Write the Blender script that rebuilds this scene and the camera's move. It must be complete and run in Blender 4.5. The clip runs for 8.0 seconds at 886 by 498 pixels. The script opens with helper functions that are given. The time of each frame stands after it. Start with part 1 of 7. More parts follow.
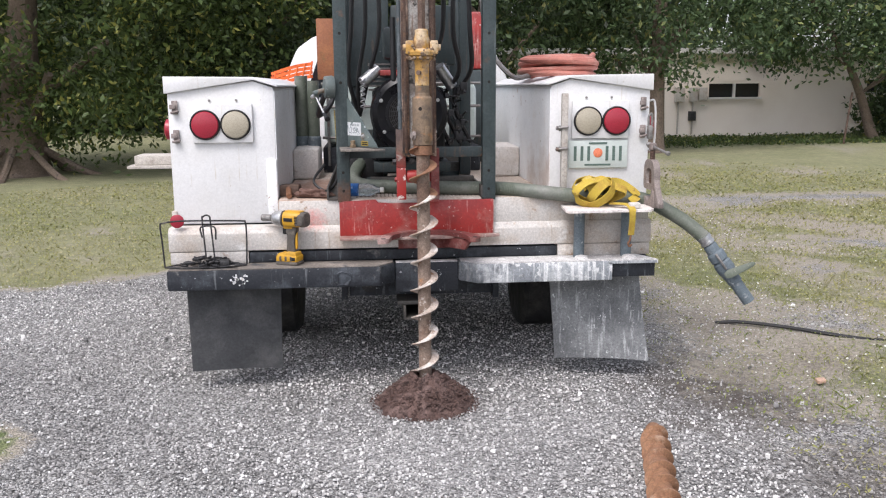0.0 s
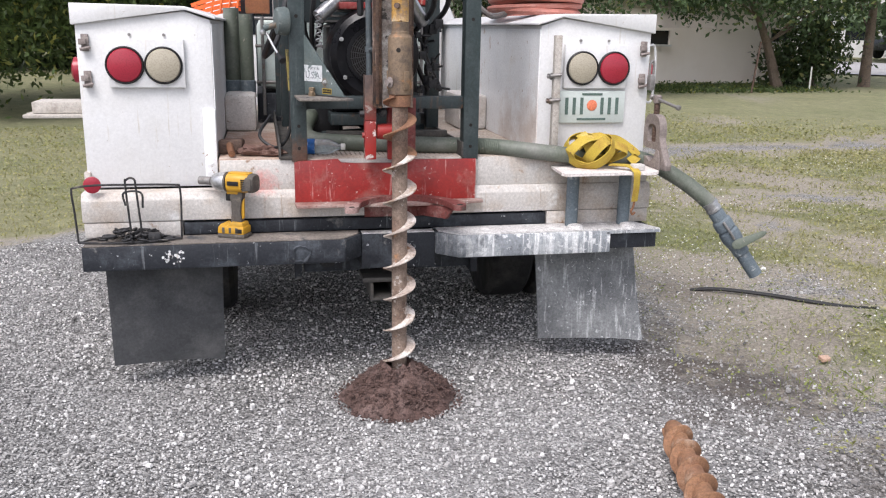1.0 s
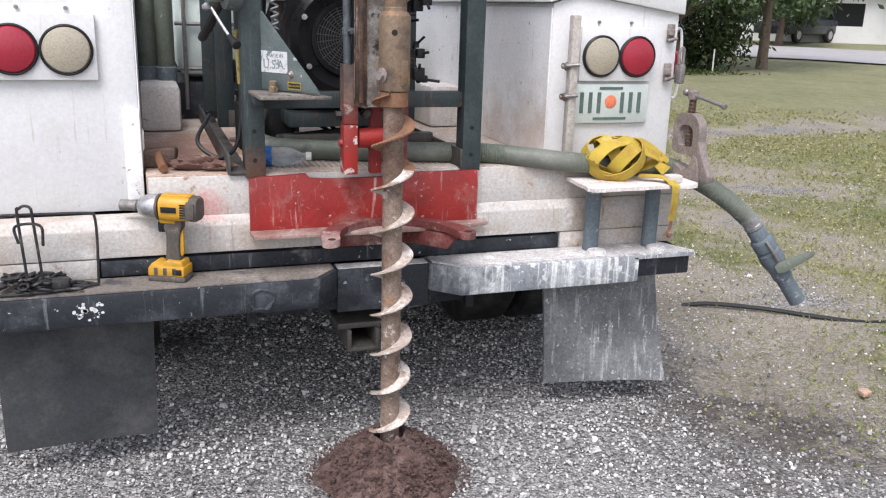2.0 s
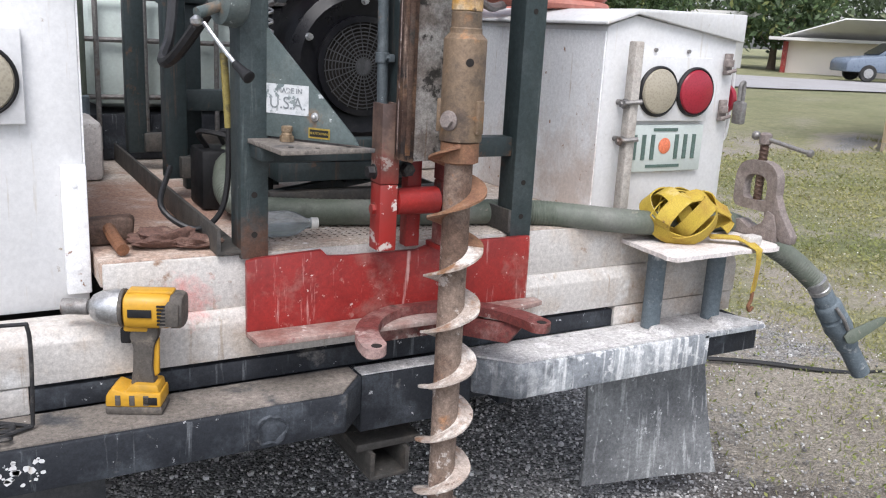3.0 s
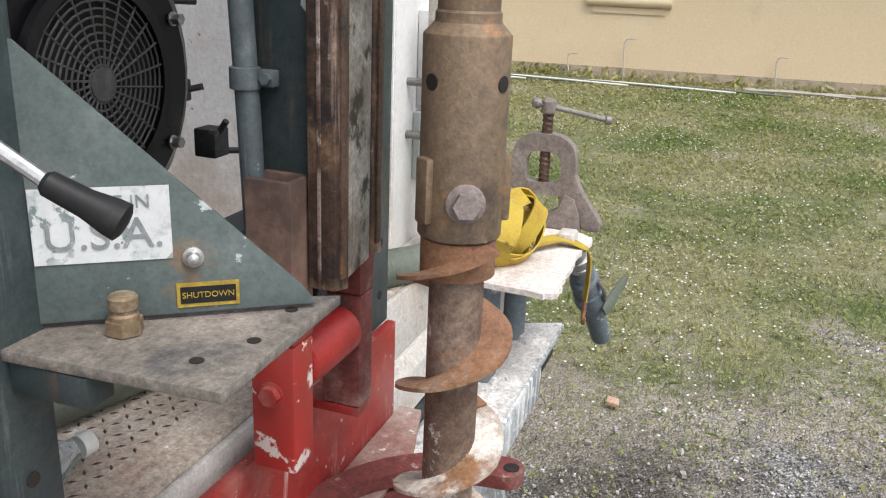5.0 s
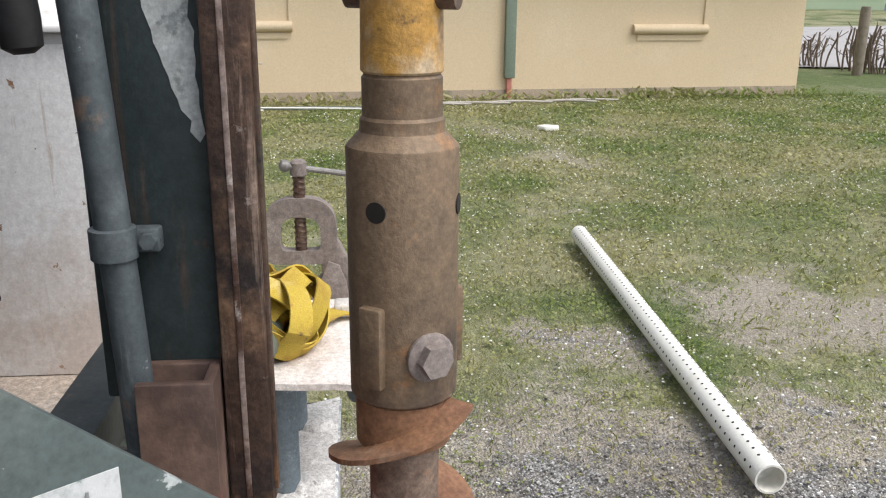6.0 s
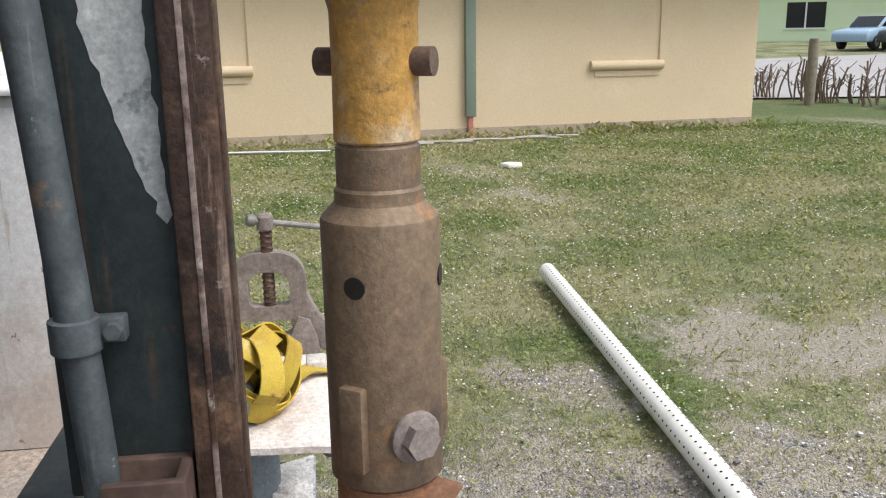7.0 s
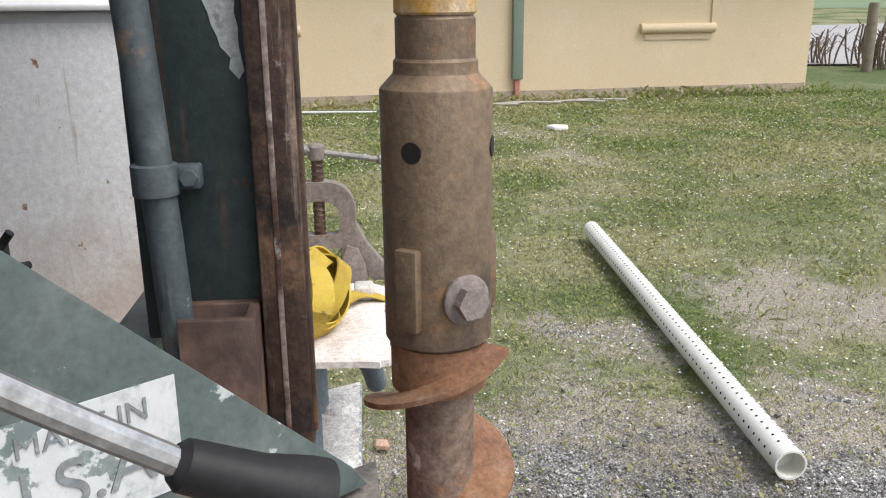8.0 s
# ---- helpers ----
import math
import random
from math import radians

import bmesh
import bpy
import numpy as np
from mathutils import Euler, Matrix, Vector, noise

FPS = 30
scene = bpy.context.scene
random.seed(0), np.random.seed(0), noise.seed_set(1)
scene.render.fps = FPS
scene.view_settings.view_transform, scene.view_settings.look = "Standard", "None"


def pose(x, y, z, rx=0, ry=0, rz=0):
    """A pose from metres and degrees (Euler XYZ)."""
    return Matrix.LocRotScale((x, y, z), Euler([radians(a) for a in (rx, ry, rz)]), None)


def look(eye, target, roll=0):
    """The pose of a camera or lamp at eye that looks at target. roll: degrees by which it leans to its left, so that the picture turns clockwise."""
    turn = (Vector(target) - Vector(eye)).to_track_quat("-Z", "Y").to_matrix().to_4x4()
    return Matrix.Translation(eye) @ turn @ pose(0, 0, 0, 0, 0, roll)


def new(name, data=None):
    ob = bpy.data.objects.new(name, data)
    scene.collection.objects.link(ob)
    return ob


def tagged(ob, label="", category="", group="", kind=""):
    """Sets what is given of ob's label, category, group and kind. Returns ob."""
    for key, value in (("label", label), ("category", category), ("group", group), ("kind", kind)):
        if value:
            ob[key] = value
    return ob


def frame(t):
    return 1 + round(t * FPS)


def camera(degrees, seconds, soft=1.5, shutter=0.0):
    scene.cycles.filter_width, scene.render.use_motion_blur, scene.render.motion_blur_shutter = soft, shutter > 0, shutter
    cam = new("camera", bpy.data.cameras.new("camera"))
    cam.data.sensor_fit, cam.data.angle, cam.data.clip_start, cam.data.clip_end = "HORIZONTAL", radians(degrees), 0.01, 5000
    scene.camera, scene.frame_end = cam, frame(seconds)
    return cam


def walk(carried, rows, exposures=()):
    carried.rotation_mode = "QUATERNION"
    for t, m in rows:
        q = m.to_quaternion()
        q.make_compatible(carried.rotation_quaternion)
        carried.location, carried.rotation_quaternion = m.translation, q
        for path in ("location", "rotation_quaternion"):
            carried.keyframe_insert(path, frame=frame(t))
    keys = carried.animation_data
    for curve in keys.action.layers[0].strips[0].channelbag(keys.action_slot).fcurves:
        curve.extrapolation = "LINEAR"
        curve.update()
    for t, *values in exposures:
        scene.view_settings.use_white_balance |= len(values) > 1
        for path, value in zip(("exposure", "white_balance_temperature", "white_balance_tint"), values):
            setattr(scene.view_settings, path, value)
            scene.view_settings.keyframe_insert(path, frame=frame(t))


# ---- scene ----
cam = camera(54.6, 8.0, soft=1.15)
METRES, EYE, TILT, LEAN, TURN = 4.36, 1.5, -2.4, 0.0, -4.8
ROWS = [
    (0.0, 0.0, 0.0, 0.0, -0.06, -8.33, 0.4),
    (0.5, -0.0272, 0.0711, 0.001, -1.66, -10.54, -0.49),
    (1.0, -0.0751, 0.1494, 0.002, -6.9, -12.02, -0.6),
    (1.5, -0.099, 0.2441, 0.0012, -10.11, -13.56, -0.48),
    (1.7, -0.1085, 0.2828, 0.0045, -11.25, -13.5, -0.65),
    (2.8, -0.1966, 0.4943, 0.0128, -23.0, -12.35, -2.0),
    (3.0, -0.2029, 0.532, 0.0128, -24.3, -11.99, -1.95),
    (3.5, -0.2271, 0.6158, 0.0101, -34.3, -13.71, -1.56),
    (4.0, -0.2466, 0.6913, 0.0209, -48.32, -16.97, -1.03),
    (4.5, -0.2269, 0.7718, 0.0284, -54.77, -18.53, -0.5),
    (5.0, -0.2087, 0.8301, 0.0381, -65.2, -17.48, -0.07),
    (5.2, -0.2026, 0.854, 0.0414, -72.37, -17.48, 0.0),
    (6.3, -0.169, 0.9071, 0.0557, -92.6, -16.06, 2.42),
    (6.5, -0.167, 0.9061, 0.0571, -92.72, -15.46, 2.59),
    (7.0, -0.1678, 0.9063, 0.0565, -93.3, -14.29, 3.17),
    (7.5, -0.1736, 0.9078, 0.0541, -92.58, -14.36, 3.31),
    (8.0, -0.1798, 0.9092, 0.0415, -90.26, -16.27, 2.92),
]
walk(cam, [(t, pose(0, 0, EYE, TILT, LEAN, TURN) @ pose(METRES * x, METRES * y, METRES * z, 90 + pitch, roll, yaw)) for t, x, y, z, yaw, pitch, roll in ROWS], exposures=[(0.0, 0.8, 6350, 15), (1.5, 0.8, 6330, 15), (3.0, 0.75, 6200, 13), (4.5, 0.73, 6450, 11), (5.0, 0.74, 6500, 10), (6.5, 0.7, 6500, 10), (8.0, 0.74, 6450, 10)])

# ---- world, sun, exposure ----
world = bpy.data.worlds.new("world")
scene.world = world
world.use_nodes = True
wt = world.node_tree
for n in list(wt.nodes):
    wt.nodes.remove(n)
sky = wt.nodes.new("ShaderNodeTexSky")
sky.sky_type = "NISHITA"
sky.sun_disc = False
sky.sun_elevation, sky.sun_rotation = radians(58), radians(215)
sky.air_density, sky.dust_density, sky.ozone_density = 1.0, 3.0, 1.0
grey = wt.nodes.new("ShaderNodeHueSaturation")
grey.inputs["Saturation"].default_value = 0.38
bg = wt.nodes.new("ShaderNodeBackground")
bg.inputs["Strength"].default_value = 0.15
out = wt.nodes.new("ShaderNodeOutputWorld")
wt.links.new(sky.outputs[0], grey.inputs["Color"])
wt.links.new(grey.outputs[0], bg.inputs[0])
wt.links.new(bg.outputs[0], out.inputs[0])
sun_data = bpy.data.lights.new("sun", "SUN")
sun_data.energy, sun_data.angle, sun_data.color = 1.3, radians(28), (1.0, 0.97, 0.92)
sun = new("sun", sun_data)
sun.matrix_world = look((-6, -9, 17), (0, 0, 0))

# ---- materials ----


def mat(name):
    m = bpy.data.materials.new(name)
    m.use_nodes = True
    t = m.node_tree
    b = t.nodes["Principled BSDF"]
    return m, t, b


def noise_node(t, scale, detail=6.0, rough=0.6, dist=0.0, coord=None):
    n = t.nodes.new("ShaderNodeTexNoise")
    n.inputs["Scale"].default_value = scale
    n.inputs["Detail"].default_value = detail
    n.inputs["Roughness"].default_value = rough
    n.inputs["Distortion"].default_value = dist
    if coord is None:
        g = t.nodes.new("ShaderNodeNewGeometry")
        coord = g.outputs["Position"]
    t.links.new(coord, n.inputs["Vector"])
    return n.outputs["Fac"]


def ramp(t, fac, lo, hi, a=0.0, b=1.0):
    r = t.nodes.new("ShaderNodeMapRange")
    r.inputs["From Min"].default_value, r.inputs["From Max"].default_value = lo, hi
    r.inputs["To Min"].default_value, r.inputs["To Max"].default_value = a, b
    t.links.new(fac, r.inputs["Value"])
    return r.outputs["Result"]


def mixc(t, fac, a, b):
    m = t.nodes.new("ShaderNodeMix")
    m.data_type = "RGBA"
    if isinstance(fac, float):
        m.inputs[0].default_value = fac
    else:
        t.links.new(fac, m.inputs[0])
    for v, s in ((a, m.inputs[6]), (b, m.inputs[7])):
        if isinstance(v, tuple):
            s.default_value = (*v, 1)
        else:
            t.links.new(v, s)
    return m.outputs[2]


def times(t, col, fac):
    m = t.nodes.new("ShaderNodeMix")
    m.data_type, m.blend_type = "RGBA", "MULTIPLY"
    m.inputs[0].default_value = 1.0
    t.links.new(col, m.inputs[6])
    t.links.new(fac, m.inputs[7])
    return m.outputs[2]


def stretched(t, sx, sy, sz):
    g = t.nodes.new("ShaderNodeNewGeometry")
    v = t.nodes.new("ShaderNodeVectorMath")
    v.operation = "MULTIPLY"
    v.inputs[1].default_value = (sx, sy, sz)
    t.links.new(g.outputs["Position"], v.inputs[0])
    return v.outputs[0]


def stain(t, c, centre, r0, r1, factor, colour):
    """A soft round stain with a ragged edge."""
    g = t.nodes.new("ShaderNodeNewGeometry")
    v = t.nodes.new("ShaderNodeVectorMath")
    v.operation = "DISTANCE"
    v.inputs[1].default_value = centre
    t.links.new(g.outputs["Position"], v.inputs[0])
    a = t.nodes.new("ShaderNodeMath")
    a.operation = "ADD"
    t.links.new(v.outputs["Value"], a.inputs[0])
    t.links.new(ramp(t, noise_node(t, 3.0 / r1, 7, 0.7), 0.25, 0.75, -0.6 * r1, 0.6 * r1), a.inputs[1])
    return mixc(t, ramp(t, a.outputs[0], r0, r1, factor, 0.0), c, colour)


def surf(name, col, patches=(), grain=0.2, grain_scale=90.0, rough=0.6, metal=0.0, bump=0.15, bump_scale=140.0, streak=None, spec=0.5, island=0.0, stains=()):
    """patches: (colour, scale, threshold, softness) laid over one another; streak: (colour, threshold) runs down the surface."""
    m, t, b = mat(name)
    c = mixc(t, 0.0, col, col)
    for pc, sc, th, soft in patches:
        c = mixc(t, ramp(t, noise_node(t, sc, 8, 0.65), th, th + soft), c, pc)
    if streak:
        f = noise_node(t, 1.0, 7, 0.65, 0.0, stretched(t, 46, 46, 3.2))
        c = mixc(t, ramp(t, f, streak[1], streak[1] + 0.09), c, streak[0])
    for st in stains:
        c = stain(t, c, *st)
    g = noise_node(t, grain_scale, 5, 0.7)
    c = times(t, c, ramp(t, g, 0.32, 0.68, 1 - grain * 1.3, 1 + grain * 0.95))
    if grain > 0.09:
        c = times(t, c, ramp(t, noise_node(t, grain_scale * 3.1, 3, 0.6), 0.3, 0.7, 1 - grain * 0.8, 1 + grain * 0.75))
    if island:
        ge = t.nodes.new("ShaderNodeNewGeometry")
        c = times(t, c, ramp(t, ge.outputs["Random Per Island"], 0, 1, 1 - island, 1 + island))
    t.links.new(c, b.inputs["Base Color"])
    t.links.new(ramp(t, noise_node(t, 14, 6, 0.6), 0.3, 0.7, max(0.05, rough - 0.12), min(1, rough + 0.15)), b.inputs["Roughness"])
    b.inputs["Metallic"].default_value = metal
    b.inputs["Specular IOR Level"].default_value = spec
    if bump:
        bp = t.nodes.new("ShaderNodeBump")
        bp.inputs["Strength"].default_value = bump
        bp.inputs["Distance"].default_value = 0.004
        t.links.new(noise_node(t, bump_scale, 6, 0.65), bp.inputs["Height"])
        t.links.new(bp.outputs[0], b.inputs["Normal"])
    return m


ZINC = surf("bare_scratched_metal", (0.36, 0.38, 0.38), [((0.5, 0.52, 0.52), 25, 0.55, 0.1), ((0.2, 0.22, 0.22), 40, 0.6, 0.05)], rough=0.6, grain=0.2)
WHITE = surf("white_paint", (0.67, 0.67, 0.668), [((0.6, 0.595, 0.575), 3.0, 0.5, 0.25), ((0.33, 0.27, 0.2), 22.0, 0.67, 0.05), ((0.42, 0.4, 0.37), 60, 0.7, 0.06)], grain=0.06, rough=0.4, bump=0.06, streak=((0.56, 0.53, 0.48), 0.6))
WHITE_DIRTY = surf("dusty_white_paint", (0.54, 0.515, 0.485), [((0.42, 0.34, 0.27), 4.0, 0.47, 0.2), ((0.28, 0.18, 0.12), 16.0, 0.63, 0.08), ((0.68, 0.67, 0.65), 7.0, 0.6, 0.1)], grain=0.18, rough=0.6, streak=((0.42, 0.36, 0.3), 0.6), stains=[((-0.28, 4.21, 0.86), 0.01, 0.07, 0.5, (0.7, 0.16, 0.14))])
BOX_GREY = surf("grey_sheet_metal", (0.86, 0.865, 0.87), [((0.76, 0.77, 0.78), 2.6, 0.45, 0.3), ((0.74, 0.7, 0.66), 5, 0.58, 0.2), ((0.3, 0.17, 0.1), 38, 0.66, 0.03), ((0.5, 0.36, 0.27), 7, 0.64, 0.1)], grain=0.1, rough=0.45, bump=0.05, streak=((0.55, 0.49, 0.43), 0.62), stains=[((0.91, 4.42, 0.98), 0.05, 0.28, 0.6, (0.45, 0.33, 0.25)), ((0.91, 4.8, 0.96), 0.05, 0.22, 0.5, (0.45, 0.33, 0.25))])
GREEN = surf("dark_green_paint", (0.026, 0.038, 0.040), [((0.045, 0.058, 0.06), 5, 0.5, 0.2), ((0.15, 0.16, 0.155), 34, 0.69, 0.04), ((0.13, 0.07, 0.04), 12, 0.64, 0.06)], grain=0.2, rough=0.5, bump=0.1, streak=((0.085, 0.06, 0.045), 0.58))
GREEN_POST = surf("rubbed_green_paint", (0.036, 0.052, 0.054), [((0.065, 0.082, 0.084), 5, 0.48, 0.2), ((0.2, 0.21, 0.2), 34, 0.67, 0.04), ((0.14, 0.075, 0.045), 9, 0.62, 0.08)], grain=0.2, rough=0.5, bump=0.1, streak=((0.11, 0.13, 0.13), 0.6), stains=[((-0.12, 4.2, 0.96), 0.03, 0.1, 0.8, (0.13, 0.065, 0.04))])
GREEN_LIGHT = surf("scuffed_grey_green_paint", (0.085, 0.11, 0.108), [((0.14, 0.16, 0.15), 7, 0.48, 0.2), ((0.4, 0.43, 0.43), 30, 0.65, 0.02), ((0.44, 0.47, 0.46), 15, 0.68, 0.015), ((0.2, 0.13, 0.08), 11, 0.6, 0.1)], grain=0.15, rough=0.5, bump=0.06)
BLUE_GREY = surf("blue_grey_leg_paint", (0.12, 0.15, 0.17), [((0.4, 0.42, 0.42), 20, 0.6, 0.1), ((0.5, 0.5, 0.48), 6, 0.62, 0.15)], grain=0.2, rough=0.6)
RED = surf("red_paint", (0.31, 0.026, 0.022), [((0.2, 0.022, 0.02), 5, 0.48, 0.2), ((0.33, 0.12, 0.1), 7, 0.53, 0.14), ((0.6, 0.5, 0.46), 42, 0.64, 0.03), ((0.4, 0.2, 0.17), 15, 0.6, 0.08)], grain=0.12, rough=0.42, bump=0.1, streak=((0.56, 0.33, 0.3), 0.585))
RED_CHIP, t, b = mat("red_overspray_over_brown_steel")
gp = t.nodes.new("ShaderNodeNewGeometry")
sx = t.nodes.new("ShaderNodeSeparateXYZ")
t.links.new(gp.outputs["Position"], sx.inputs[0])
hz = t.nodes.new("ShaderNodeMath")
hz.operation = "ADD"
t.links.new(sx.outputs[2], hz.inputs[0])
t.links.new(ramp(t, noise_node(t, 22, 6, 0.6), 0.3, 0.7, -0.03, 0.03), hz.inputs[1])
cc = mixc(t, ramp(t, noise_node(t, 9, 6), 0.4, 0.65), (0.36, 0.025, 0.02), (0.27, 0.03, 0.025))
cc = mixc(t, ramp(t, noise_node(t, 20, 8, 0.65), 0.575, 0.6), cc, (0.64, 0.57, 0.53))
steel = mixc(t, ramp(t, noise_node(t, 12, 8, 0.65), 0.42, 0.6), (0.07, 0.045, 0.038), (0.2, 0.13, 0.1))
cc = mixc(t, ramp(t, hz.outputs[0], 1.09, 1.2), cc, steel)
t.links.new(cc, b.inputs["Base Color"])
b.inputs["Roughness"].default_value = 0.45
bp = t.nodes.new("ShaderNodeBump")
bp.inputs["Strength"].default_value, bp.inputs["Distance"].default_value = 0.15, 0.004
t.links.new(noise_node(t, 120, 6, 0.65), bp.inputs["Height"])
t.links.new(bp.outputs[0], b.inputs["Normal"])
RED_ROLLER = surf("rubbed_red_roller_paint", (0.33, 0.024, 0.02), [((0.2, 0.02, 0.018), 9, 0.5, 0.2), ((0.4, 0.1, 0.08), 24, 0.6, 0.1)], grain=0.15, rough=0.4, bump=0.1)
PLUG = surf("tarnished_brass_plug", (0.24, 0.175, 0.11), [((0.34, 0.27, 0.19), 30, 0.52, 0.12), ((0.16, 0.09, 0.05), 18, 0.58, 0.1)], grain=0.25, rough=0.55, metal=0.4, bump=0.2)
RED_FORK = surf("dark_red_fork_paint", (0.15, 0.035, 0.03), [((0.3, 0.17, 0.15), 9, 0.5, 0.15), ((0.5, 0.42, 0.38), 16, 0.6, 0.06), ((0.1, 0.06, 0.05), 20, 0.58, 0.1)], grain=0.25, rough=0.7, bump=0.25, stains=[((0.05, 3.93, 0.8), 0.04, 0.13, 0.7, (0.45, 0.33, 0.3))])
RED_DUST = surf("dusty_red_paint", (0.24, 0.12, 0.1), [((0.38, 0.3, 0.265), 7, 0.42, 0.2), ((0.6, 0.56, 0.53), 24, 0.62, 0.05), ((0.28, 0.04, 0.035), 14, 0.6, 0.1)], grain=0.2, rough=0.75, bump=0.2)
BLACK = surf("black_bumper_paint", (0.02, 0.023, 0.029), [((0.065, 0.074, 0.086), 6, 0.52, 0.16), ((0.45, 0.46, 0.47), 38, 0.655, 0.03), ((0.15, 0.145, 0.14), 11, 0.61, 0.08)], grain=0.25, rough=0.6, bump=0.35, streak=((0.13, 0.14, 0.15), 0.61), spec=0.35)
SPLASH = surf("white_splashed_black_paint", (0.26, 0.28, 0.3), [((0.56, 0.58, 0.59), 5, 0.44, 0.2), ((0.66, 0.67, 0.67), 30, 0.56, 0.05), ((0.08, 0.09, 0.1), 12, 0.58, 0.12)], grain=0.2, rough=0.7, bump=0.3, streak=((0.7, 0.71, 0.71), 0.51), stains=[((0.4, 4.1, 0.6), 0.05, 0.3, 0.85, (0.06, 0.068, 0.08))])
DUST = surf("slurry_dust", (0.58, 0.57, 0.56), [((0.46, 0.44, 0.43), 7, 0.47, 0.2), ((0.74, 0.73, 0.72), 12, 0.54, 0.1), ((0.25, 0.24, 0.23), 45, 0.6, 0.05), ((0.14, 0.14, 0.15), 9, 0.62, 0.1)], grain=0.3, rough=0.9, bump=0.5)
DUST_DARK = surf("dusty_black_top", (0.17, 0.15, 0.13), [((0.28, 0.245, 0.215), 6, 0.48, 0.2), ((0.07, 0.07, 0.072), 9, 0.54, 0.12), ((0.45, 0.42, 0.39), 50, 0.68, 0.04)], grain=0.3, rough=0.85, bump=0.4)
RUBBER = surf("mud_flap_rubber", (0.04, 0.042, 0.045), [((0.09, 0.09, 0.09), 4, 0.48, 0.2), ((0.3, 0.31, 0.31), 40, 0.7, 0.04)], grain=0.2, rough=0.7)
RUBBER_GREY = surf("spattered_mud_flap", (0.14, 0.145, 0.15), [((0.3, 0.31, 0.31), 4, 0.45, 0.25), ((0.55, 0.56, 0.56), 45, 0.62, 0.05)], grain=0.25, rough=0.75, bump=0.3, streak=((0.38, 0.39, 0.39), 0.55))
TYRE = surf("tyre_rubber", (0.02, 0.02, 0.02), [((0.06, 0.055, 0.05), 8, 0.5, 0.2)], rough=0.8)
RUST = surf("rusty_steel", (0.2, 0.09, 0.045), [((0.11, 0.07, 0.05), 7, 0.45, 0.25), ((0.36, 0.16, 0.06), 16, 0.58, 0.12), ((0.45, 0.38, 0.32), 22, 0.68, 0.05)], grain=0.22, rough=0.75, metal=0.2, bump=0.35)
COUPLING = surf("mottled_brown_steel", (0.2, 0.14, 0.09), [((0.09, 0.065, 0.05), 11, 0.52, 0.15), ((0.36, 0.18, 0.075), 16, 0.58, 0.1), ((0.34, 0.28, 0.22), 40, 0.66, 0.05), ((0.07, 0.06, 0.05), 5, 0.52, 0.2)], grain=0.2, rough=0.55, metal=0.25, bump=0.3)
RAIL_DARK = surf("dark_base_steel", (0.05, 0.047, 0.043), [((0.1, 0.085, 0.07), 9, 0.5, 0.2), ((0.18, 0.16, 0.14), 30, 0.66, 0.05)], grain=0.25, rough=0.65, bump=0.2)
RUST_DARK = surf("dark_rusty_steel", (0.1, 0.06, 0.045), [((0.17, 0.12, 0.09), 8, 0.45, 0.25), ((0.26, 0.13, 0.06), 13, 0.6, 0.12), ((0.06, 0.06, 0.055), 10, 0.6, 0.12)], grain=0.3, rough=0.6, metal=0.3, bump=0.3)
RAIL_BROWN = surf("streaked_brown_rail", (0.075, 0.045, 0.034), [((0.2, 0.12, 0.075), 7, 0.5, 0.1), ((0.035, 0.027, 0.025), 12, 0.52, 0.1), ((0.34, 0.28, 0.25), 34, 0.66, 0.04)], grain=0.3, rough=0.55, metal=0.3, bump=0.3, streak=((0.33, 0.24, 0.19), 0.54))
RAIL_PALE = surf("pale_rail_edge", (0.36, 0.28, 0.25), [((0.1, 0.055, 0.04), 14, 0.46, 0.1), ((0.5, 0.44, 0.4), 26, 0.58, 0.06)], grain=0.3, rough=0.55, metal=0.2, bump=0.3)
RAIL = surf("worn_rail_steel", (0.22, 0.19, 0.17), [((0.4, 0.38, 0.36), 9, 0.46, 0.12), ((0.04, 0.036, 0.033), 13, 0.56, 0.05)], grain=0.3, rough=0.55, metal=0.3, bump=0.3, streak=((0.15, 0.085, 0.05), 0.6))
SHAFT = surf("clay_smeared_steel", (0.25, 0.185, 0.145), [((0.14, 0.09, 0.065), 7, 0.5, 0.14), ((0.36, 0.19, 0.1), 13, 0.6, 0.08), ((0.55, 0.49, 0.44), 20, 0.6, 0.04)], grain=0.3, rough=0.8, metal=0.1, bump=0.35)
FLIGHT = surf("clay_coated_flight", (0.42, 0.35, 0.3), [((0.27, 0.14, 0.07), 9, 0.53, 0.1), ((0.64, 0.59, 0.54), 14, 0.5, 0.08), ((0.2, 0.13, 0.1), 32, 0.62, 0.05)], grain=0.25, rough=0.8, bump=0.35)
FLIGHT_RUST = surf("rust_orange_flight", (0.27, 0.14, 0.075), [((0.4, 0.28, 0.2), 12, 0.54, 0.12), ((0.2, 0.1, 0.06), 7, 0.5, 0.2)], grain=0.25, rough=0.75, metal=0.1, bump=0.3)
YELLOW_PEEL = surf("peeling_yellow_paint", (0.47, 0.26, 0.06), [((0.52, 0.4, 0.26), 9, 0.51, 0.1), ((0.3, 0.2, 0.12), 14, 0.54, 0.08), ((0.12, 0.07, 0.04), 22, 0.61, 0.05)], grain=0.2, rough=0.6, bump=0.4)
YELLOW_TOOL = surf("yellow_tool_plastic", (0.54, 0.29, 0.02), [((0.42, 0.24, 0.03), 20, 0.52, 0.15), ((0.3, 0.2, 0.1), 45, 0.64, 0.05)], grain=0.06, rough=0.45, bump=0.03)
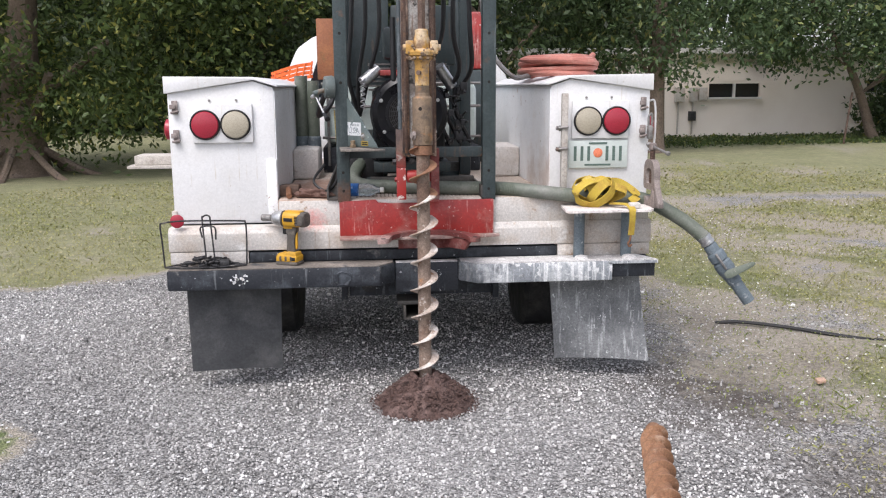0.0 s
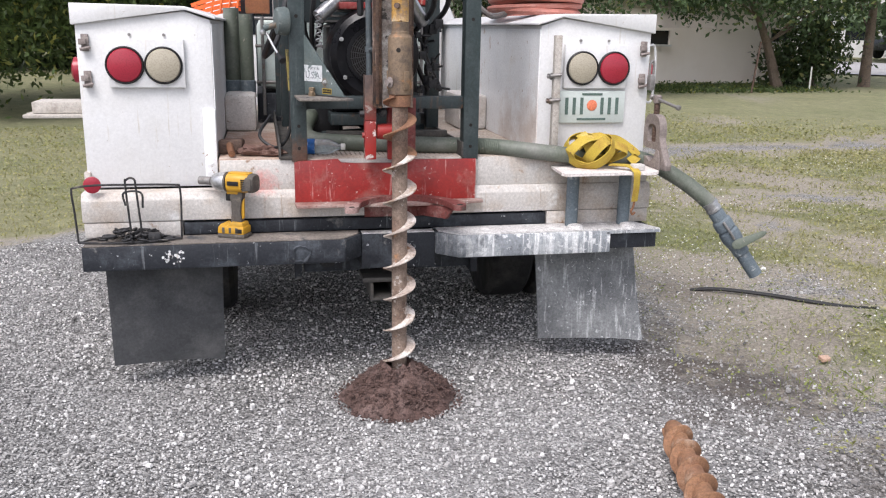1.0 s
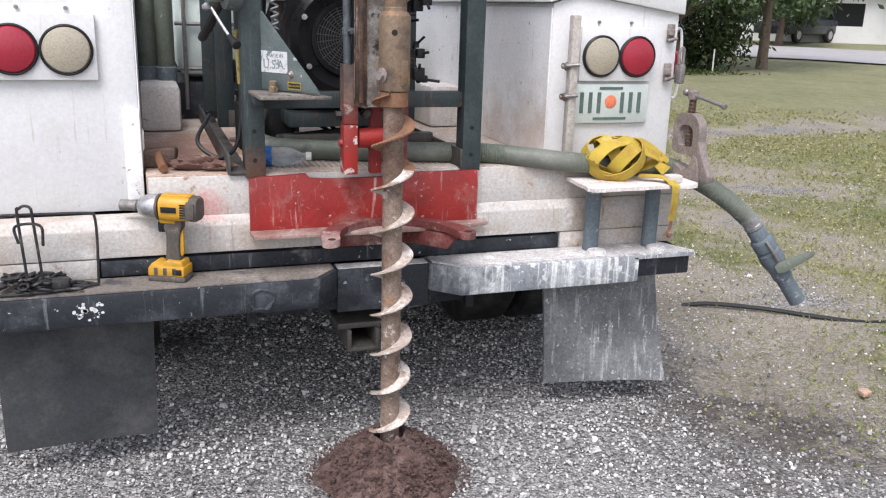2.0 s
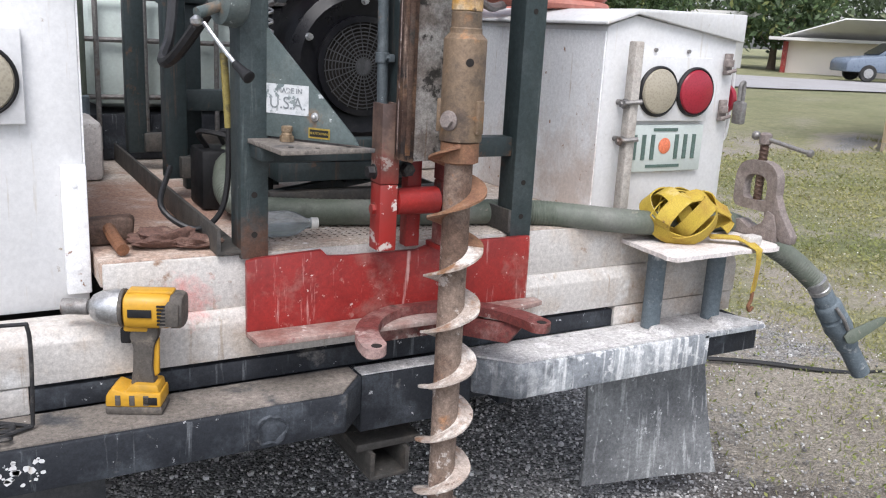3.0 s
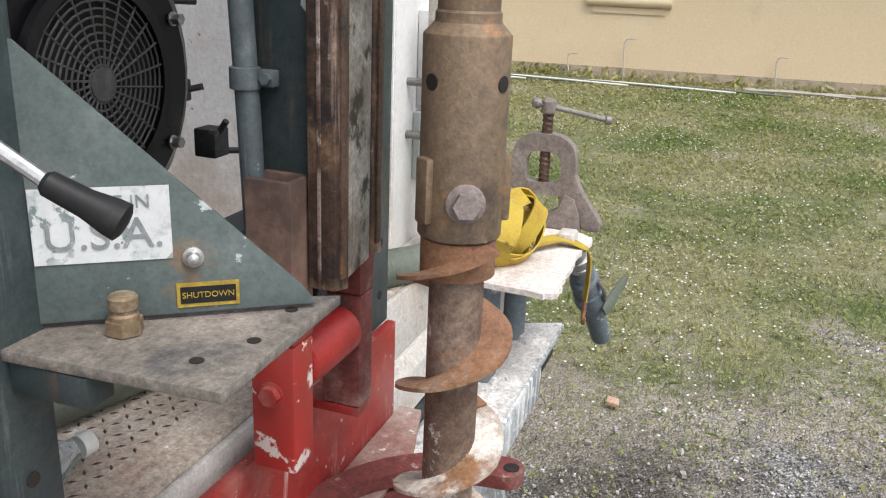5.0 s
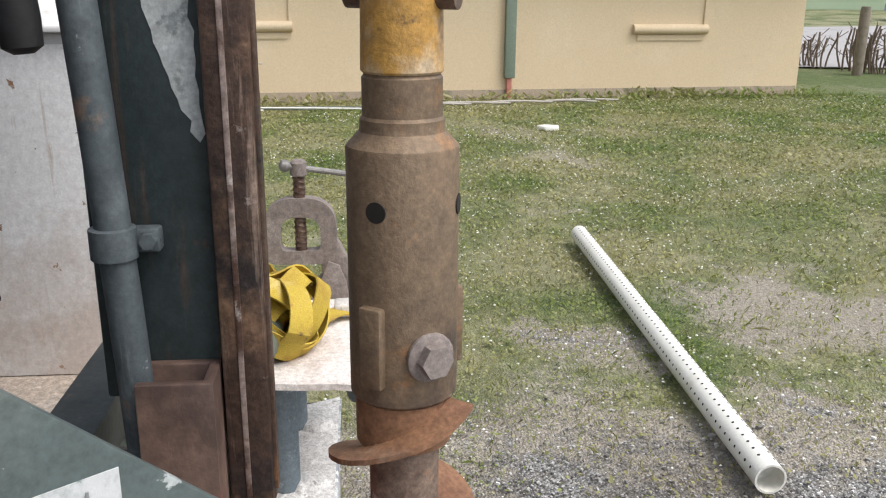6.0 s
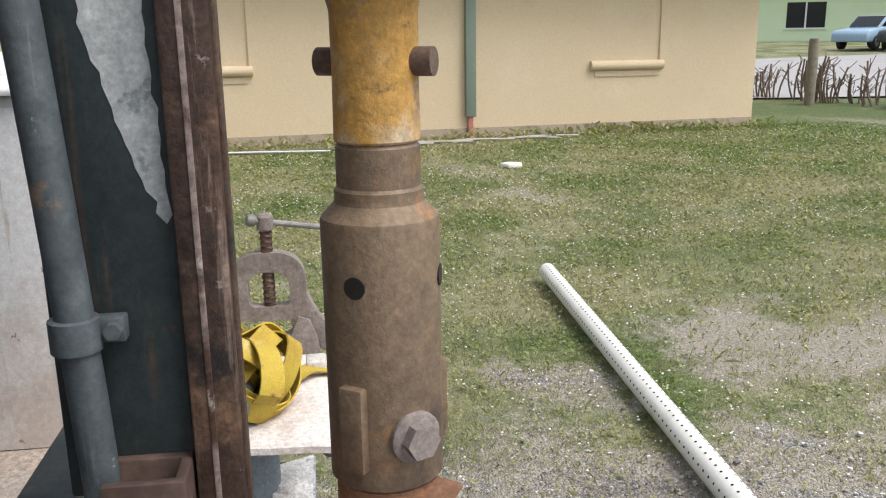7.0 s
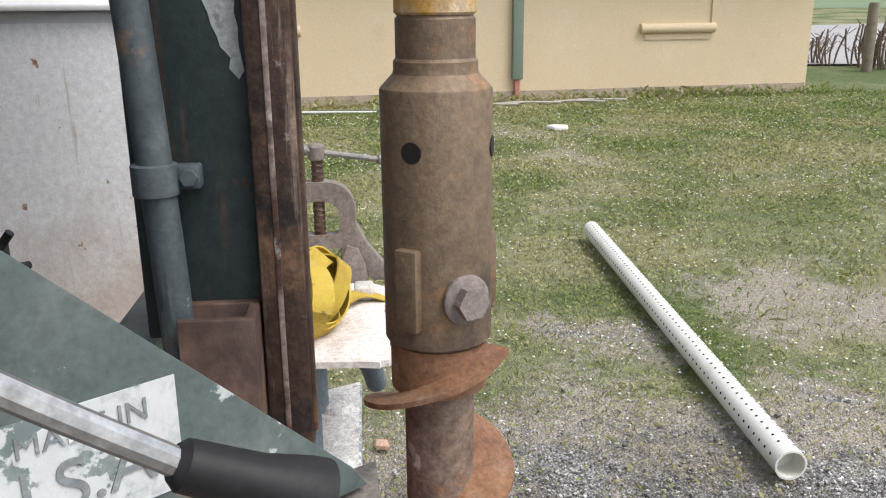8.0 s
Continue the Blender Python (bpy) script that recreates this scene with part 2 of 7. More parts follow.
BLACK_PLASTIC = surf("black_plastic", (0.012, 0.012, 0.013), [((0.04, 0.04, 0.04), 20, 0.6, 0.2)], rough=0.5, bump=0.05, spec=0.35)
ENGINE_BLACK = surf("black_engine_shroud", (0.008, 0.008, 0.01), [((0.025, 0.024, 0.023), 9, 0.55, 0.2)], grain=0.2, rough=0.35, bump=0.05, spec=0.3)
GUARD = surf("dusty_black_guard", (0.05, 0.05, 0.052), [((0.1, 0.1, 0.1), 20, 0.55, 0.2)], rough=0.5, bump=0.05)
TOOL_GREY = surf("dusty_tool_rubber", (0.085, 0.075, 0.065), [((0.16, 0.135, 0.11), 30, 0.5, 0.15), ((0.03, 0.03, 0.03), 24, 0.58, 0.1)], grain=0.2, rough=0.75, bump=0.15)
STEEL = surf("bright_steel", (0.5, 0.5, 0.5), [((0.3, 0.29, 0.28), 20, 0.55, 0.15)], rough=0.35, metal=0.9, bump=0.05)
STEEL_DULL = surf("dull_steel", (0.25, 0.24, 0.23), [((0.16, 0.1, 0.07), 18, 0.55, 0.15)], rough=0.55, metal=0.6, bump=0.15)
CONDUIT = surf("grey_conduit", (0.065, 0.08, 0.088), [((0.12, 0.14, 0.15), 12, 0.5, 0.2), ((0.2, 0.13, 0.09), 20, 0.62, 0.08), ((0.36, 0.38, 0.38), 44, 0.66, 0.04)], rough=0.55, grain=0.2, streak=((0.16, 0.18, 0.19), 0.58))
HOSE = surf("grey_green_suction_hose", (0.1, 0.118, 0.09), [((0.2, 0.205, 0.18), 4, 0.47, 0.25), ((0.06, 0.07, 0.052), 10, 0.58, 0.15), ((0.3, 0.27, 0.22), 26, 0.64, 0.08)], rough=0.55, grain=0.12)
HOSE_RED = surf("faded_red_hose", (0.45, 0.17, 0.13), [((0.5, 0.27, 0.22), 9, 0.5, 0.2)], rough=0.6, grain=0.1)
HOSE_BLACK = surf("black_hose", (0.015, 0.015, 0.016), [((0.05, 0.05, 0.05), 14, 0.6, 0.2)], rough=0.5)
STRAP = surf("yellow_webbing", (0.47, 0.34, 0.045), [((0.36, 0.22, 0.035), 12, 0.48, 0.16), ((0.55, 0.43, 0.16), 9, 0.6, 0.1), ((0.2, 0.12, 0.05), 24, 0.64, 0.05)], grain=0.2, grain_scale=400, rough=0.85, bump=0.3, bump_scale=500)
PLASTER = surf("plaster_crusted_board", (0.7, 0.65, 0.62), [((0.5, 0.42, 0.38), 8, 0.5, 0.15), ((0.3, 0.25, 0.22), 14, 0.66, 0.06)], grain=0.2, rough=0.85, bump=0.4, streak=((0.75, 0.7, 0.68), 0.6))
CAST = surf("weathered_cast_iron", (0.21, 0.175, 0.16), [((0.32, 0.28, 0.26), 14, 0.5, 0.2), ((0.12, 0.08, 0.06), 10, 0.58, 0.15)], grain=0.25, rough=0.75, bump=0.3)
SPECKLE = surf("speckled_white_paint", (0.62, 0.59, 0.56), [((0.3, 0.25, 0.2), 60, 0.62, 0.05), ((0.5, 0.45, 0.4), 8, 0.5, 0.2)], grain=0.15, rough=0.7, bump=0.3)
DECK = surf("sandy_bed_floor", (0.44, 0.37, 0.31), [((0.55, 0.5, 0.45), 5, 0.48, 0.2), ((0.3, 0.19, 0.13), 9, 0.6, 0.12), ((0.66, 0.64, 0.61), 30, 0.62, 0.05)], grain=0.3, rough=0.85, bump=0.3, stains=[((-0.36, 4.75, 0.95), 0.2, 0.6, 0.8, (0.3, 0.16, 0.11)), ((-0.3, 4.3, 0.95), 0.05, 0.25, 0.5, (0.32, 0.2, 0.14))])
TANK = surf("pale_plastic_tank", (0.6, 0.68, 0.64), [((0.5, 0.57, 0.53), 4, 0.5, 0.2)], grain=0.06, rough=0.4, bump=0.03)
GLOVE = surf("dirty_brown_leather", (0.12, 0.065, 0.05), [((0.25, 0.17, 0.13), 20, 0.55, 0.15)], grain=0.3, rough=0.9, bump=0.5)
ORANGE = surf("orange_mesh_fence", (0.75, 0.13, 0.02), [((0.5, 0.08, 0.02), 20, 0.55, 0.1)], rough=0.5)
BROWN_TANK = surf("rust_primer_steel", (0.24, 0.09, 0.04), [((0.33, 0.13, 0.05), 5, 0.5, 0.2), ((0.15, 0.1, 0.04), 8, 0.58, 0.15)], grain=0.15, rough=0.7)
PVC = surf("white_pvc", (0.74, 0.73, 0.68), [((0.6, 0.58, 0.5), 6, 0.55, 0.2)], grain=0.06, rough=0.4, bump=0.03)
# Near black, for discs that stand in for the shade inside holes.
HOLE_SHADE = surf("hole_shade", (0.015, 0.012, 0.01), rough=0.9, bump=0)
GUNK = surf("dark_chain_steel", (0.035, 0.035, 0.037), [((0.12, 0.11, 0.1), 25, 0.55, 0.1)], rough=0.6, metal=0.4, bump=0.3)
STUCCO = surf("tan_stucco", (0.66, 0.53, 0.36), [((0.7, 0.58, 0.42), 1.2, 0.5, 0.3), ((0.58, 0.46, 0.32), 2.2, 0.6, 0.2)], grain=0.07, grain_scale=40, rough=0.9, bump=0.3, bump_scale=60)
STUCCO_WHITE = surf("cream_stucco", (0.86, 0.79, 0.72), [((0.78, 0.7, 0.62), 0.6, 0.5, 0.3)], grain=0.08, rough=0.9)
MINT = surf("mint_stucco", (0.6, 0.72, 0.5), [((0.55, 0.66, 0.45), 0.5, 0.5, 0.3)], grain=0.05, rough=0.9)
SPOUT_GREEN = surf("grey_green_downspout", (0.2, 0.25, 0.2), [((0.28, 0.3, 0.26), 4, 0.55, 0.2)], rough=0.5)
ROOFING = surf("pale_roofing", (0.66, 0.65, 0.63), [((0.5, 0.49, 0.47), 1.0, 0.5, 0.3)], rough=0.85)
DARK_GLASS, _t, _b = mat("dark_window_glass")
_b.inputs["Base Color"].default_value = (0.012, 0.015, 0.018, 1)
_b.inputs["Roughness"].default_value = 0.06
BARK = surf("ficus_bark", (0.16, 0.12, 0.09), [((0.24, 0.19, 0.15), 3, 0.5, 0.2), ((0.07, 0.055, 0.045), 6, 0.58, 0.1)], grain=0.3, grain_scale=30, rough=0.95, bump=0.6, bump_scale=30)
SOIL = surf("auger_spoil", (0.1, 0.06, 0.05), [((0.15, 0.1, 0.088), 16, 0.47, 0.15), ((0.055, 0.033, 0.028), 30, 0.53, 0.1), ((0.24, 0.19, 0.17), 60, 0.66, 0.06)], grain=0.4, grain_scale=160, rough=0.95, bump=0.9, bump_scale=120)
ASPHALT = surf("pale_road", (0.36, 0.35, 0.35), [((0.3, 0.29, 0.28), 0.8, 0.5, 0.2)], rough=0.9)
CAR_BLUE = surf("grey_blue_car_paint", (0.16, 0.2, 0.26), rough=0.3, grain=0.02, bump=0)
CAR_LIGHT = surf("light_blue_car_paint", (0.3, 0.42, 0.55), rough=0.3, grain=0.02, bump=0)
CAR_DARK = surf("charcoal_car_paint", (0.04, 0.045, 0.05), rough=0.3, grain=0.02, bump=0)
WOOD_GREY = surf("weathered_board", (0.45, 0.42, 0.38), [((0.34, 0.3, 0.26), 9, 0.5, 0.2)], grain=0.2, rough=0.9)
STICKER = surf("worn_white_decal", (0.58, 0.6, 0.61), [((0.4, 0.43, 0.44), 60, 0.5, 0.1), ((0.16, 0.2, 0.2), 30, 0.545, 0.02), ((0.6, 0.6, 0.6), 10, 0.5, 0.2)], rough=0.6, grain=0.06)
INK = surf("faded_grey_ink", (0.22, 0.24, 0.25), [((0.5, 0.5, 0.5), 90, 0.6, 0.08)], rough=0.7)
INK_WHITE = surf("white_ink", (0.75, 0.76, 0.76), rough=0.7)
INK_GREEN = surf("dark_green_ink", (0.09, 0.14, 0.12), rough=0.5)
SLEEVE = surf("dirty_yellow_sleeve", (0.3, 0.24, 0.07), [((0.12, 0.1, 0.05), 20, 0.55, 0.1)], rough=0.6)
TAG_YELLOW = surf("yellow_tag", (0.34, 0.24, 0.035), [((0.3, 0.2, 0.03), 60, 0.6, 0.1)], rough=0.5)
ORANGE_PRINT = surf("orange_print", (0.7, 0.2, 0.1), rough=0.5)
PLATE_WHITE = surf("plate_white", (0.52, 0.57, 0.54), [((0.5, 0.56, 0.52), 30, 0.55, 0.1)], rough=0.4, grain=0.05, bump=0)


def lamp_glass(name, col):
    m, t, b = mat(name)
    v = t.nodes.new("ShaderNodeTexVoronoi")
    v.inputs["Scale"].default_value = 160
    g = t.nodes.new("ShaderNodeNewGeometry")
    t.links.new(g.outputs["Position"], v.inputs["Vector"])
    c = mixc(t, ramp(t, v.outputs["Distance"], 0, 0.6), tuple(x * 0.7 for x in col), col)
    t.links.new(c, b.inputs["Base Color"])
    b.inputs["Roughness"].default_value = 0.28
    return m


LENS_RED = lamp_glass("red_lens", (0.33, 0.022, 0.04))
LENS_AMBER = lamp_glass("clear_yellowed_lens", (0.39, 0.35, 0.27))
CLEAR, _t, _b = mat("clear_plastic")
_b.inputs["Base Color"].default_value = (0.8, 0.87, 0.9, 1)
_b.inputs["Roughness"].default_value = 0.12
_b.inputs["Transmission Weight"].default_value = 0.85
BLUE_LABEL = surf("blue_label", (0.03, 0.16, 0.5), [((0.6, 0.7, 0.8), 50, 0.6, 0.08)], rough=0.4)


def leafmat(name, col, dry, amount=0.12, lo=0.55, hi=1.5):
    m, t, b = mat(name)
    g = t.nodes.new("ShaderNodeNewGeometry")
    r = g.outputs["Random Per Island"]
    c = mixc(t, ramp(t, r, 0, 1), tuple(x * lo for x in col), tuple(x * hi for x in col))
    c = mixc(t, ramp(t, noise_node(t, 0.9, 4), 0.45, 0.65), c, times(t, c, ramp(t, r, 0, 1, 0.7, 1.15)))
    c = mixc(t, ramp(t, r, 1 - amount, 1 - amount * 0.6), c, dry)
    t.links.new(c, b.inputs["Base Color"])
    b.inputs["Roughness"].default_value = 0.45
    b.inputs["Specular IOR Level"].default_value = 0.35
    tr = t.nodes.new("ShaderNodeBsdfTranslucent")
    t.links.new(c, tr.inputs["Color"])
    mx = t.nodes.new("ShaderNodeMixShader")
    mx.inputs[0].default_value = 0.38
    o = t.nodes["Material Output"]
    t.links.new(b.outputs[0], mx.inputs[1])
    t.links.new(tr.outputs[0], mx.inputs[2])
    t.links.new(mx.outputs[0], o.inputs["Surface"])
    return m


LEAF = leafmat("ficus_leaf", (0.085, 0.125, 0.04), (0.3, 0.3, 0.08), 0.14)
# Lightened copy of the leaf: stronger daylight on these crowns, put into the colour.
LEAF_LIT = leafmat("lit_leaf", (0.095, 0.145, 0.065), (0.24, 0.27, 0.1), 0.1)
# Distance haze is mixed into this leaf colour.
HAZY = leafmat("hazed_far_leaf", (0.13, 0.17, 0.1), (0.25, 0.28, 0.16), 0.1)
LEAF_DARK = leafmat("shade_leaf", (0.05, 0.078, 0.03), (0.16, 0.16, 0.05), 0.08)


def deep_green(t):
    """How far the lawn turns darker green at a spot: drifts, and more by the far house corner."""
    g = t.nodes.new("ShaderNodeNewGeometry")
    v = t.nodes.new("ShaderNodeVectorMath")
    v.operation = "DISTANCE"
    v.inputs[1].default_value = (15.5, -4.5, 0)
    t.links.new(g.outputs["Position"], v.inputs[0])
    a = t.nodes.new("ShaderNodeMath")
    a.operation, a.use_clamp = "ADD", True
    t.links.new(ramp(t, v.outputs["Value"], 2.5, 7.5, 0.75, 0.0), a.inputs[0])
    sp = t.nodes.new("ShaderNodeSeparateXYZ")
    t.links.new(g.outputs["Position"], sp.inputs[0])
    drift = t.nodes.new("ShaderNodeMath")
    drift.operation = "MULTIPLY"
    t.links.new(ramp(t, noise_node(t, 0.62, 7, 0.62), 0.44, 0.62), drift.inputs[0])
    t.links.new(ramp(t, sp.outputs[1], 4.5, 7.5, 1.0, 0.3), drift.inputs[1])
    t.links.new(drift.outputs[0], a.inputs[1])
    return a.outputs[0]


def grassmat():
    m, t, b = mat("grass_blade")
    g = t.nodes.new("ShaderNodeNewGeometry")
    r = g.outputs["Random Per Island"]
    c = mixc(t, deep_green(t), (0.33, 0.32, 0.13), (0.19, 0.25, 0.058))
    c = times(t, c, ramp(t, r, 0, 1, 0.68, 1.3))
    c = mixc(t, ramp(t, r, 0.78, 0.86, 0.0, 0.8), c, (0.42, 0.38, 0.25))
    t.links.new(c, b.inputs["Base Color"])
    b.inputs["Roughness"].default_value = 0.5
    b.inputs["Specular IOR Level"].default_value = 0.3
    tr = t.nodes.new("ShaderNodeBsdfTranslucent")
    t.links.new(c, tr.inputs["Color"])
    mx = t.nodes.new("ShaderNodeMixShader")
    mx.inputs[0].default_value = 0.35
    t.links.new(b.outputs[0], mx.inputs[1])
    t.links.new(tr.outputs[0], mx.inputs[2])
    t.links.new(mx.outputs[0], t.nodes["Material Output"].inputs["Surface"])
    return m


GRASS = grassmat()


def stonemat():
    m, t, b = mat("limestone_chip")
    g = t.nodes.new("ShaderNodeNewGeometry")
    r = g.outputs["Random Per Island"]
    c = mixc(t, ramp(t, r, 0.0, 0.38), (0.1, 0.097, 0.094), (0.36, 0.35, 0.34))
    c = mixc(t, ramp(t, r, 0.38, 0.9), c, (0.62, 0.61, 0.595))
    c = mixc(t, ramp(t, r, 0.9, 1.0), c, (0.84, 0.83, 0.81))
    c = times(t, c, ramp(t, noise_node(t, 1.1, 6, 0.6), 0.36, 0.62, 0.92, 1.32))
    for st in (((0.35, 3.45, 0), 0.2, 1.0, 0.22, (0.66, 0.65, 0.64)), ((1.2, 4.5, 0), 0.1, 0.5, 0.4, (0.66, 0.65, 0.64)), ((-1.5, 3.4, 0), 0.2, 0.9, 0.35, (0.2, 0.195, 0.19)), ((1.85, 3.95, 0), 0.15, 0.65, 0.5, (0.07, 0.06, 0.052)), ((2.0, 2.9, 0), 0.1, 0.6, 0.5, (0.12, 0.1, 0.085)), ((-2.2, 4.4, 0), 0.2, 0.7, 0.35, (0.15, 0.145, 0.14))):
        c = stain(t, c, *st)
    c = times(t, c, ramp(t, noise_node(t, 120, 5, 0.7), 0.3, 0.7, 0.8, 1.12))
    t.links.new(c, b.inputs["Base Color"])
    b.inputs["Roughness"].default_value = 0.9
    return m


STONE = stonemat()
FLOWER = surf("white_clover_head", (0.74, 0.75, 0.68), rough=0.9, bump=0)

# ground: gravel and lawn mixed by the mesh's own gravel share
GROUND, t, b = mat("gravel_and_lawn")
at = t.nodes.new("ShaderNodeAttribute")
at.attribute_name = "gravel"
vor = t.nodes.new("ShaderNodeTexVoronoi")
vor.inputs["Scale"].default_value = 105
gg = t.nodes.new("ShaderNodeNewGeometry")
t.links.new(gg.outputs["Position"], vor.inputs["Vector"])
sep = t.nodes.new("ShaderNodeSeparateColor")
t.links.new(vor.outputs["Color"], sep.inputs[0])
# Dark base and darkened cell edges: the shade between stones, put into colour.
gc = mixc(t, ramp(t, sep.outputs[0], 0, 1), (0.1, 0.097, 0.094), (0.66, 0.65, 0.63))
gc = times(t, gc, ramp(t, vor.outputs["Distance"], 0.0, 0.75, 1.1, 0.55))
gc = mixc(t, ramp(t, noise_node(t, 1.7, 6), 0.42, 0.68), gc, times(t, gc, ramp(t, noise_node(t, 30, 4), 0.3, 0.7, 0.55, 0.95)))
gc = stain(t, gc, (0.35, 3.45, 0), 0.2, 1.0, 0.15, (0.5, 0.49, 0.48))
gc = stain(t, gc, (1.85, 3.95, 0), 0.2, 0.8, 0.75, (0.075, 0.058, 0.045))
gc = stain(t, gc, (2.0, 2.9, 0), 0.1, 0.6, 0.5, (0.1, 0.085, 0.07))
sand = mixc(t, ramp(t, noise_node(t, 60, 8, 0.75), 0.36, 0.64), (0.21, 0.185, 0.14), (0.47, 0.425, 0.36))
green = mixc(t, ramp(t, noise_node(t, 85, 9, 0.8), 0.38, 0.62), (0.13, 0.145, 0.065), (0.33, 0.335, 0.18))
deepest_green = mixc(t, ramp(t, noise_node(t, 85, 9, 0.8), 0.38, 0.62), (0.06, 0.09, 0.026), (0.155, 0.205, 0.068))
green = mixc(t, deep_green(t), mixc(t, 0.25, green, (0.42, 0.37, 0.24)), deepest_green)
at2 = t.nodes.new("ShaderNodeAttribute")
at2.attribute_name = "bare"
thin = t.nodes.new("ShaderNodeMath")
thin.operation = "ADD"
t.links.new(at2.outputs["Fac"], thin.inputs[0])
t.links.new(ramp(t, noise_node(t, 14, 9, 0.75), 0.2, 0.8, -0.35, 0.35), thin.inputs[1])
green = times(t, green, ramp(t, noise_node(t, 7, 6, 0.7), 0.3, 0.7, 0.72, 1.18))
lawn = mixc(t, ramp(t, thin.outputs[0], 0.4, 0.75), green, sand)
brk = t.nodes.new("ShaderNodeMath")
brk.operation = "ADD"
t.links.new(at.outputs["Fac"], brk.inputs[0])
t.links.new(ramp(t, noise_node(t, 9, 8, 0.75), 0.2, 0.8, -0.35, 0.35), brk.inputs[1])
lawn = mixc(t, ramp(t, brk.outputs[0], 0.16, 0.36), lawn, sand)
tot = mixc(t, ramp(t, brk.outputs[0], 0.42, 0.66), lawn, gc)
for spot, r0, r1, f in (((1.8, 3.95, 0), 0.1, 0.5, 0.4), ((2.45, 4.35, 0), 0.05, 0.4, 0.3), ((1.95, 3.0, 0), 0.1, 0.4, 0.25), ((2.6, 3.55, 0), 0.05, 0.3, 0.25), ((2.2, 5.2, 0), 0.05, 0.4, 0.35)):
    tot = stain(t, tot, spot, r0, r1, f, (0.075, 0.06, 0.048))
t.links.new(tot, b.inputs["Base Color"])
b.inputs["Roughness"].default_value = 0.95
bp = t.nodes.new("ShaderNodeBump")
bp.inputs["Strength"].default_value = 0.9
bp.inputs["Distance"].default_value = 0.012
t.links.new(ramp(t, vor.outputs["Distance"], 0.0, 0.75, 1, 0), bp.inputs["Height"])
t.links.new(bp.outputs[0], b.inputs["Normal"])

# ---- mesh tools ----


def box(bm, x0, x1, y0, y1, z0, z1, bevel=0.0, seg=2):
    v = [bm.verts.new(p) for p in ((x0, y0, z0), (x1, y0, z0), (x1, y1, z0), (x0, y1, z0), (x0, y0, z1), (x1, y0, z1), (x1, y1, z1), (x0, y1, z1))]
    fs = [bm.faces.new([v[i] for i in q]) for q in ((3, 2, 1, 0), (4, 5, 6, 7), (0, 1, 5, 4), (1, 2, 6, 5), (2, 3, 7, 6), (3, 0, 4, 7))]
    if bevel:
        es = list({e for f in fs for e in f.edges})
        bmesh.ops.bevel(bm, geom=es, offset=bevel, segments=seg, affect="EDGES", profile=0.5)
    return bm


def prism(bm, pts, vec, bevel=0.0):
    a = [bm.verts.new(p) for p in pts]
    c = [bm.verts.new(Vector(p) + Vector(vec)) for p in pts]
    n = len(pts)
    fs = [bm.faces.new(a), bm.faces.new(list(reversed(c)))]
    for i in range(n):
        fs.append(bm.faces.new((a[i], c[i], c[(i + 1) % n], a[(i + 1) % n])))
    bmesh.ops.recalc_face_normals(bm, faces=fs)
    if bevel:
        bmesh.ops.bevel(bm, geom=list({e for f in fs for e in f.edges}), offset=bevel, segments=2, affect="EDGES", profile=0.5)
    return bm


def basis(d):
    d = Vector(d).normalized()
    u = d.cross(Vector((0, 0, 1)) if abs(d.z) < 0.9 else Vector((1, 0, 0))).normalized()
    return u, d.cross(u)


def rings(bm, rows, cap=True, closed=False):
    for i in range(len(rows) - 1 + (1 if closed else 0)):
        a, c = rows[i], rows[(i + 1) % len(rows)]
        n = len(a)
        for k in range(n):
            bm.faces.new((a[k], a[(k + 1) % n], c[(k + 1) % n], c[k]))
    if cap and not closed:
        bm.faces.new(list(reversed(rows[0])))
        bm.faces.new(rows[-1])
    return bm


def cyl(bm, p0, p1, r0, r1=None, n=20, cap=True):
    r1 = r0 if r1 is None else r1
    p0, p1 = Vector(p0), Vector(p1)
    u, w = basis(p1 - p0)
    rows = []
    for p, r in ((p0, r0), (p1, r1)):
        rows.append([bm.verts.new(p + (u * math.cos(2 * math.pi * k / n) + w * math.sin(2 * math.pi * k / n)) * r) for k in range(n)])
    return rings(bm, rows, cap)


def lathe(bm, origin, axis, prof, n=28, cap=True):
    """prof: (radius, distance along the axis)."""
    o, d = Vector(origin), Vector(axis).normalized()
    u, w = basis(d)
    rows = [[bm.verts.new(o + d * s + (u * math.cos(2 * math.pi * k / n) + w * math.sin(2 * math.pi * k / n)) * r) for k in range(n)] for r, s in prof]
    return rings(bm, rows, cap)


def spline(pts, per=8):
    pts = [Vector(p) for p in pts]
    q = [pts[0] * 2 - pts[1]] + pts + [pts[-1] * 2 - pts[-2]]
    res = []
    for i in range(1, len(q) - 2):
        a, b_, c, d = q[i - 1], q[i], q[i + 1], q[i + 2]
        for k in range(per):
            s = k / per
            res.append(0.5 * (2 * b_ + (c - a) * s + (2 * a - 5 * b_ + 4 * c - d) * s * s + (3 * b_ - a - 3 * c + d) * s ** 3))
    return res + [pts[-1]]


def tube(bm, pts, r, n=10, per=8, ridge=0.0, every=2):
    ps = spline(pts, per) if per > 1 else [Vector(p) for p in pts]
    u = None
    rows = []
    for i, p in enumerate(ps):
        d = (ps[min(i + 1, len(ps) - 1)] - ps[max(i - 1, 0)]).normalized()
        if u is None:
            u, w = basis(d)
        else:
            u = (u - d * u.dot(d)).normalized()
            w = d.cross(u)
        rr = r + (ridge if (i // every) % 2 else 0)
        rows.append([bm.verts.new(p + (u * math.cos(2 * math.pi * k / n) + w * math.sin(2 * math.pi * k / n)) * rr) for k in range(n)])
    return rings(bm, rows)


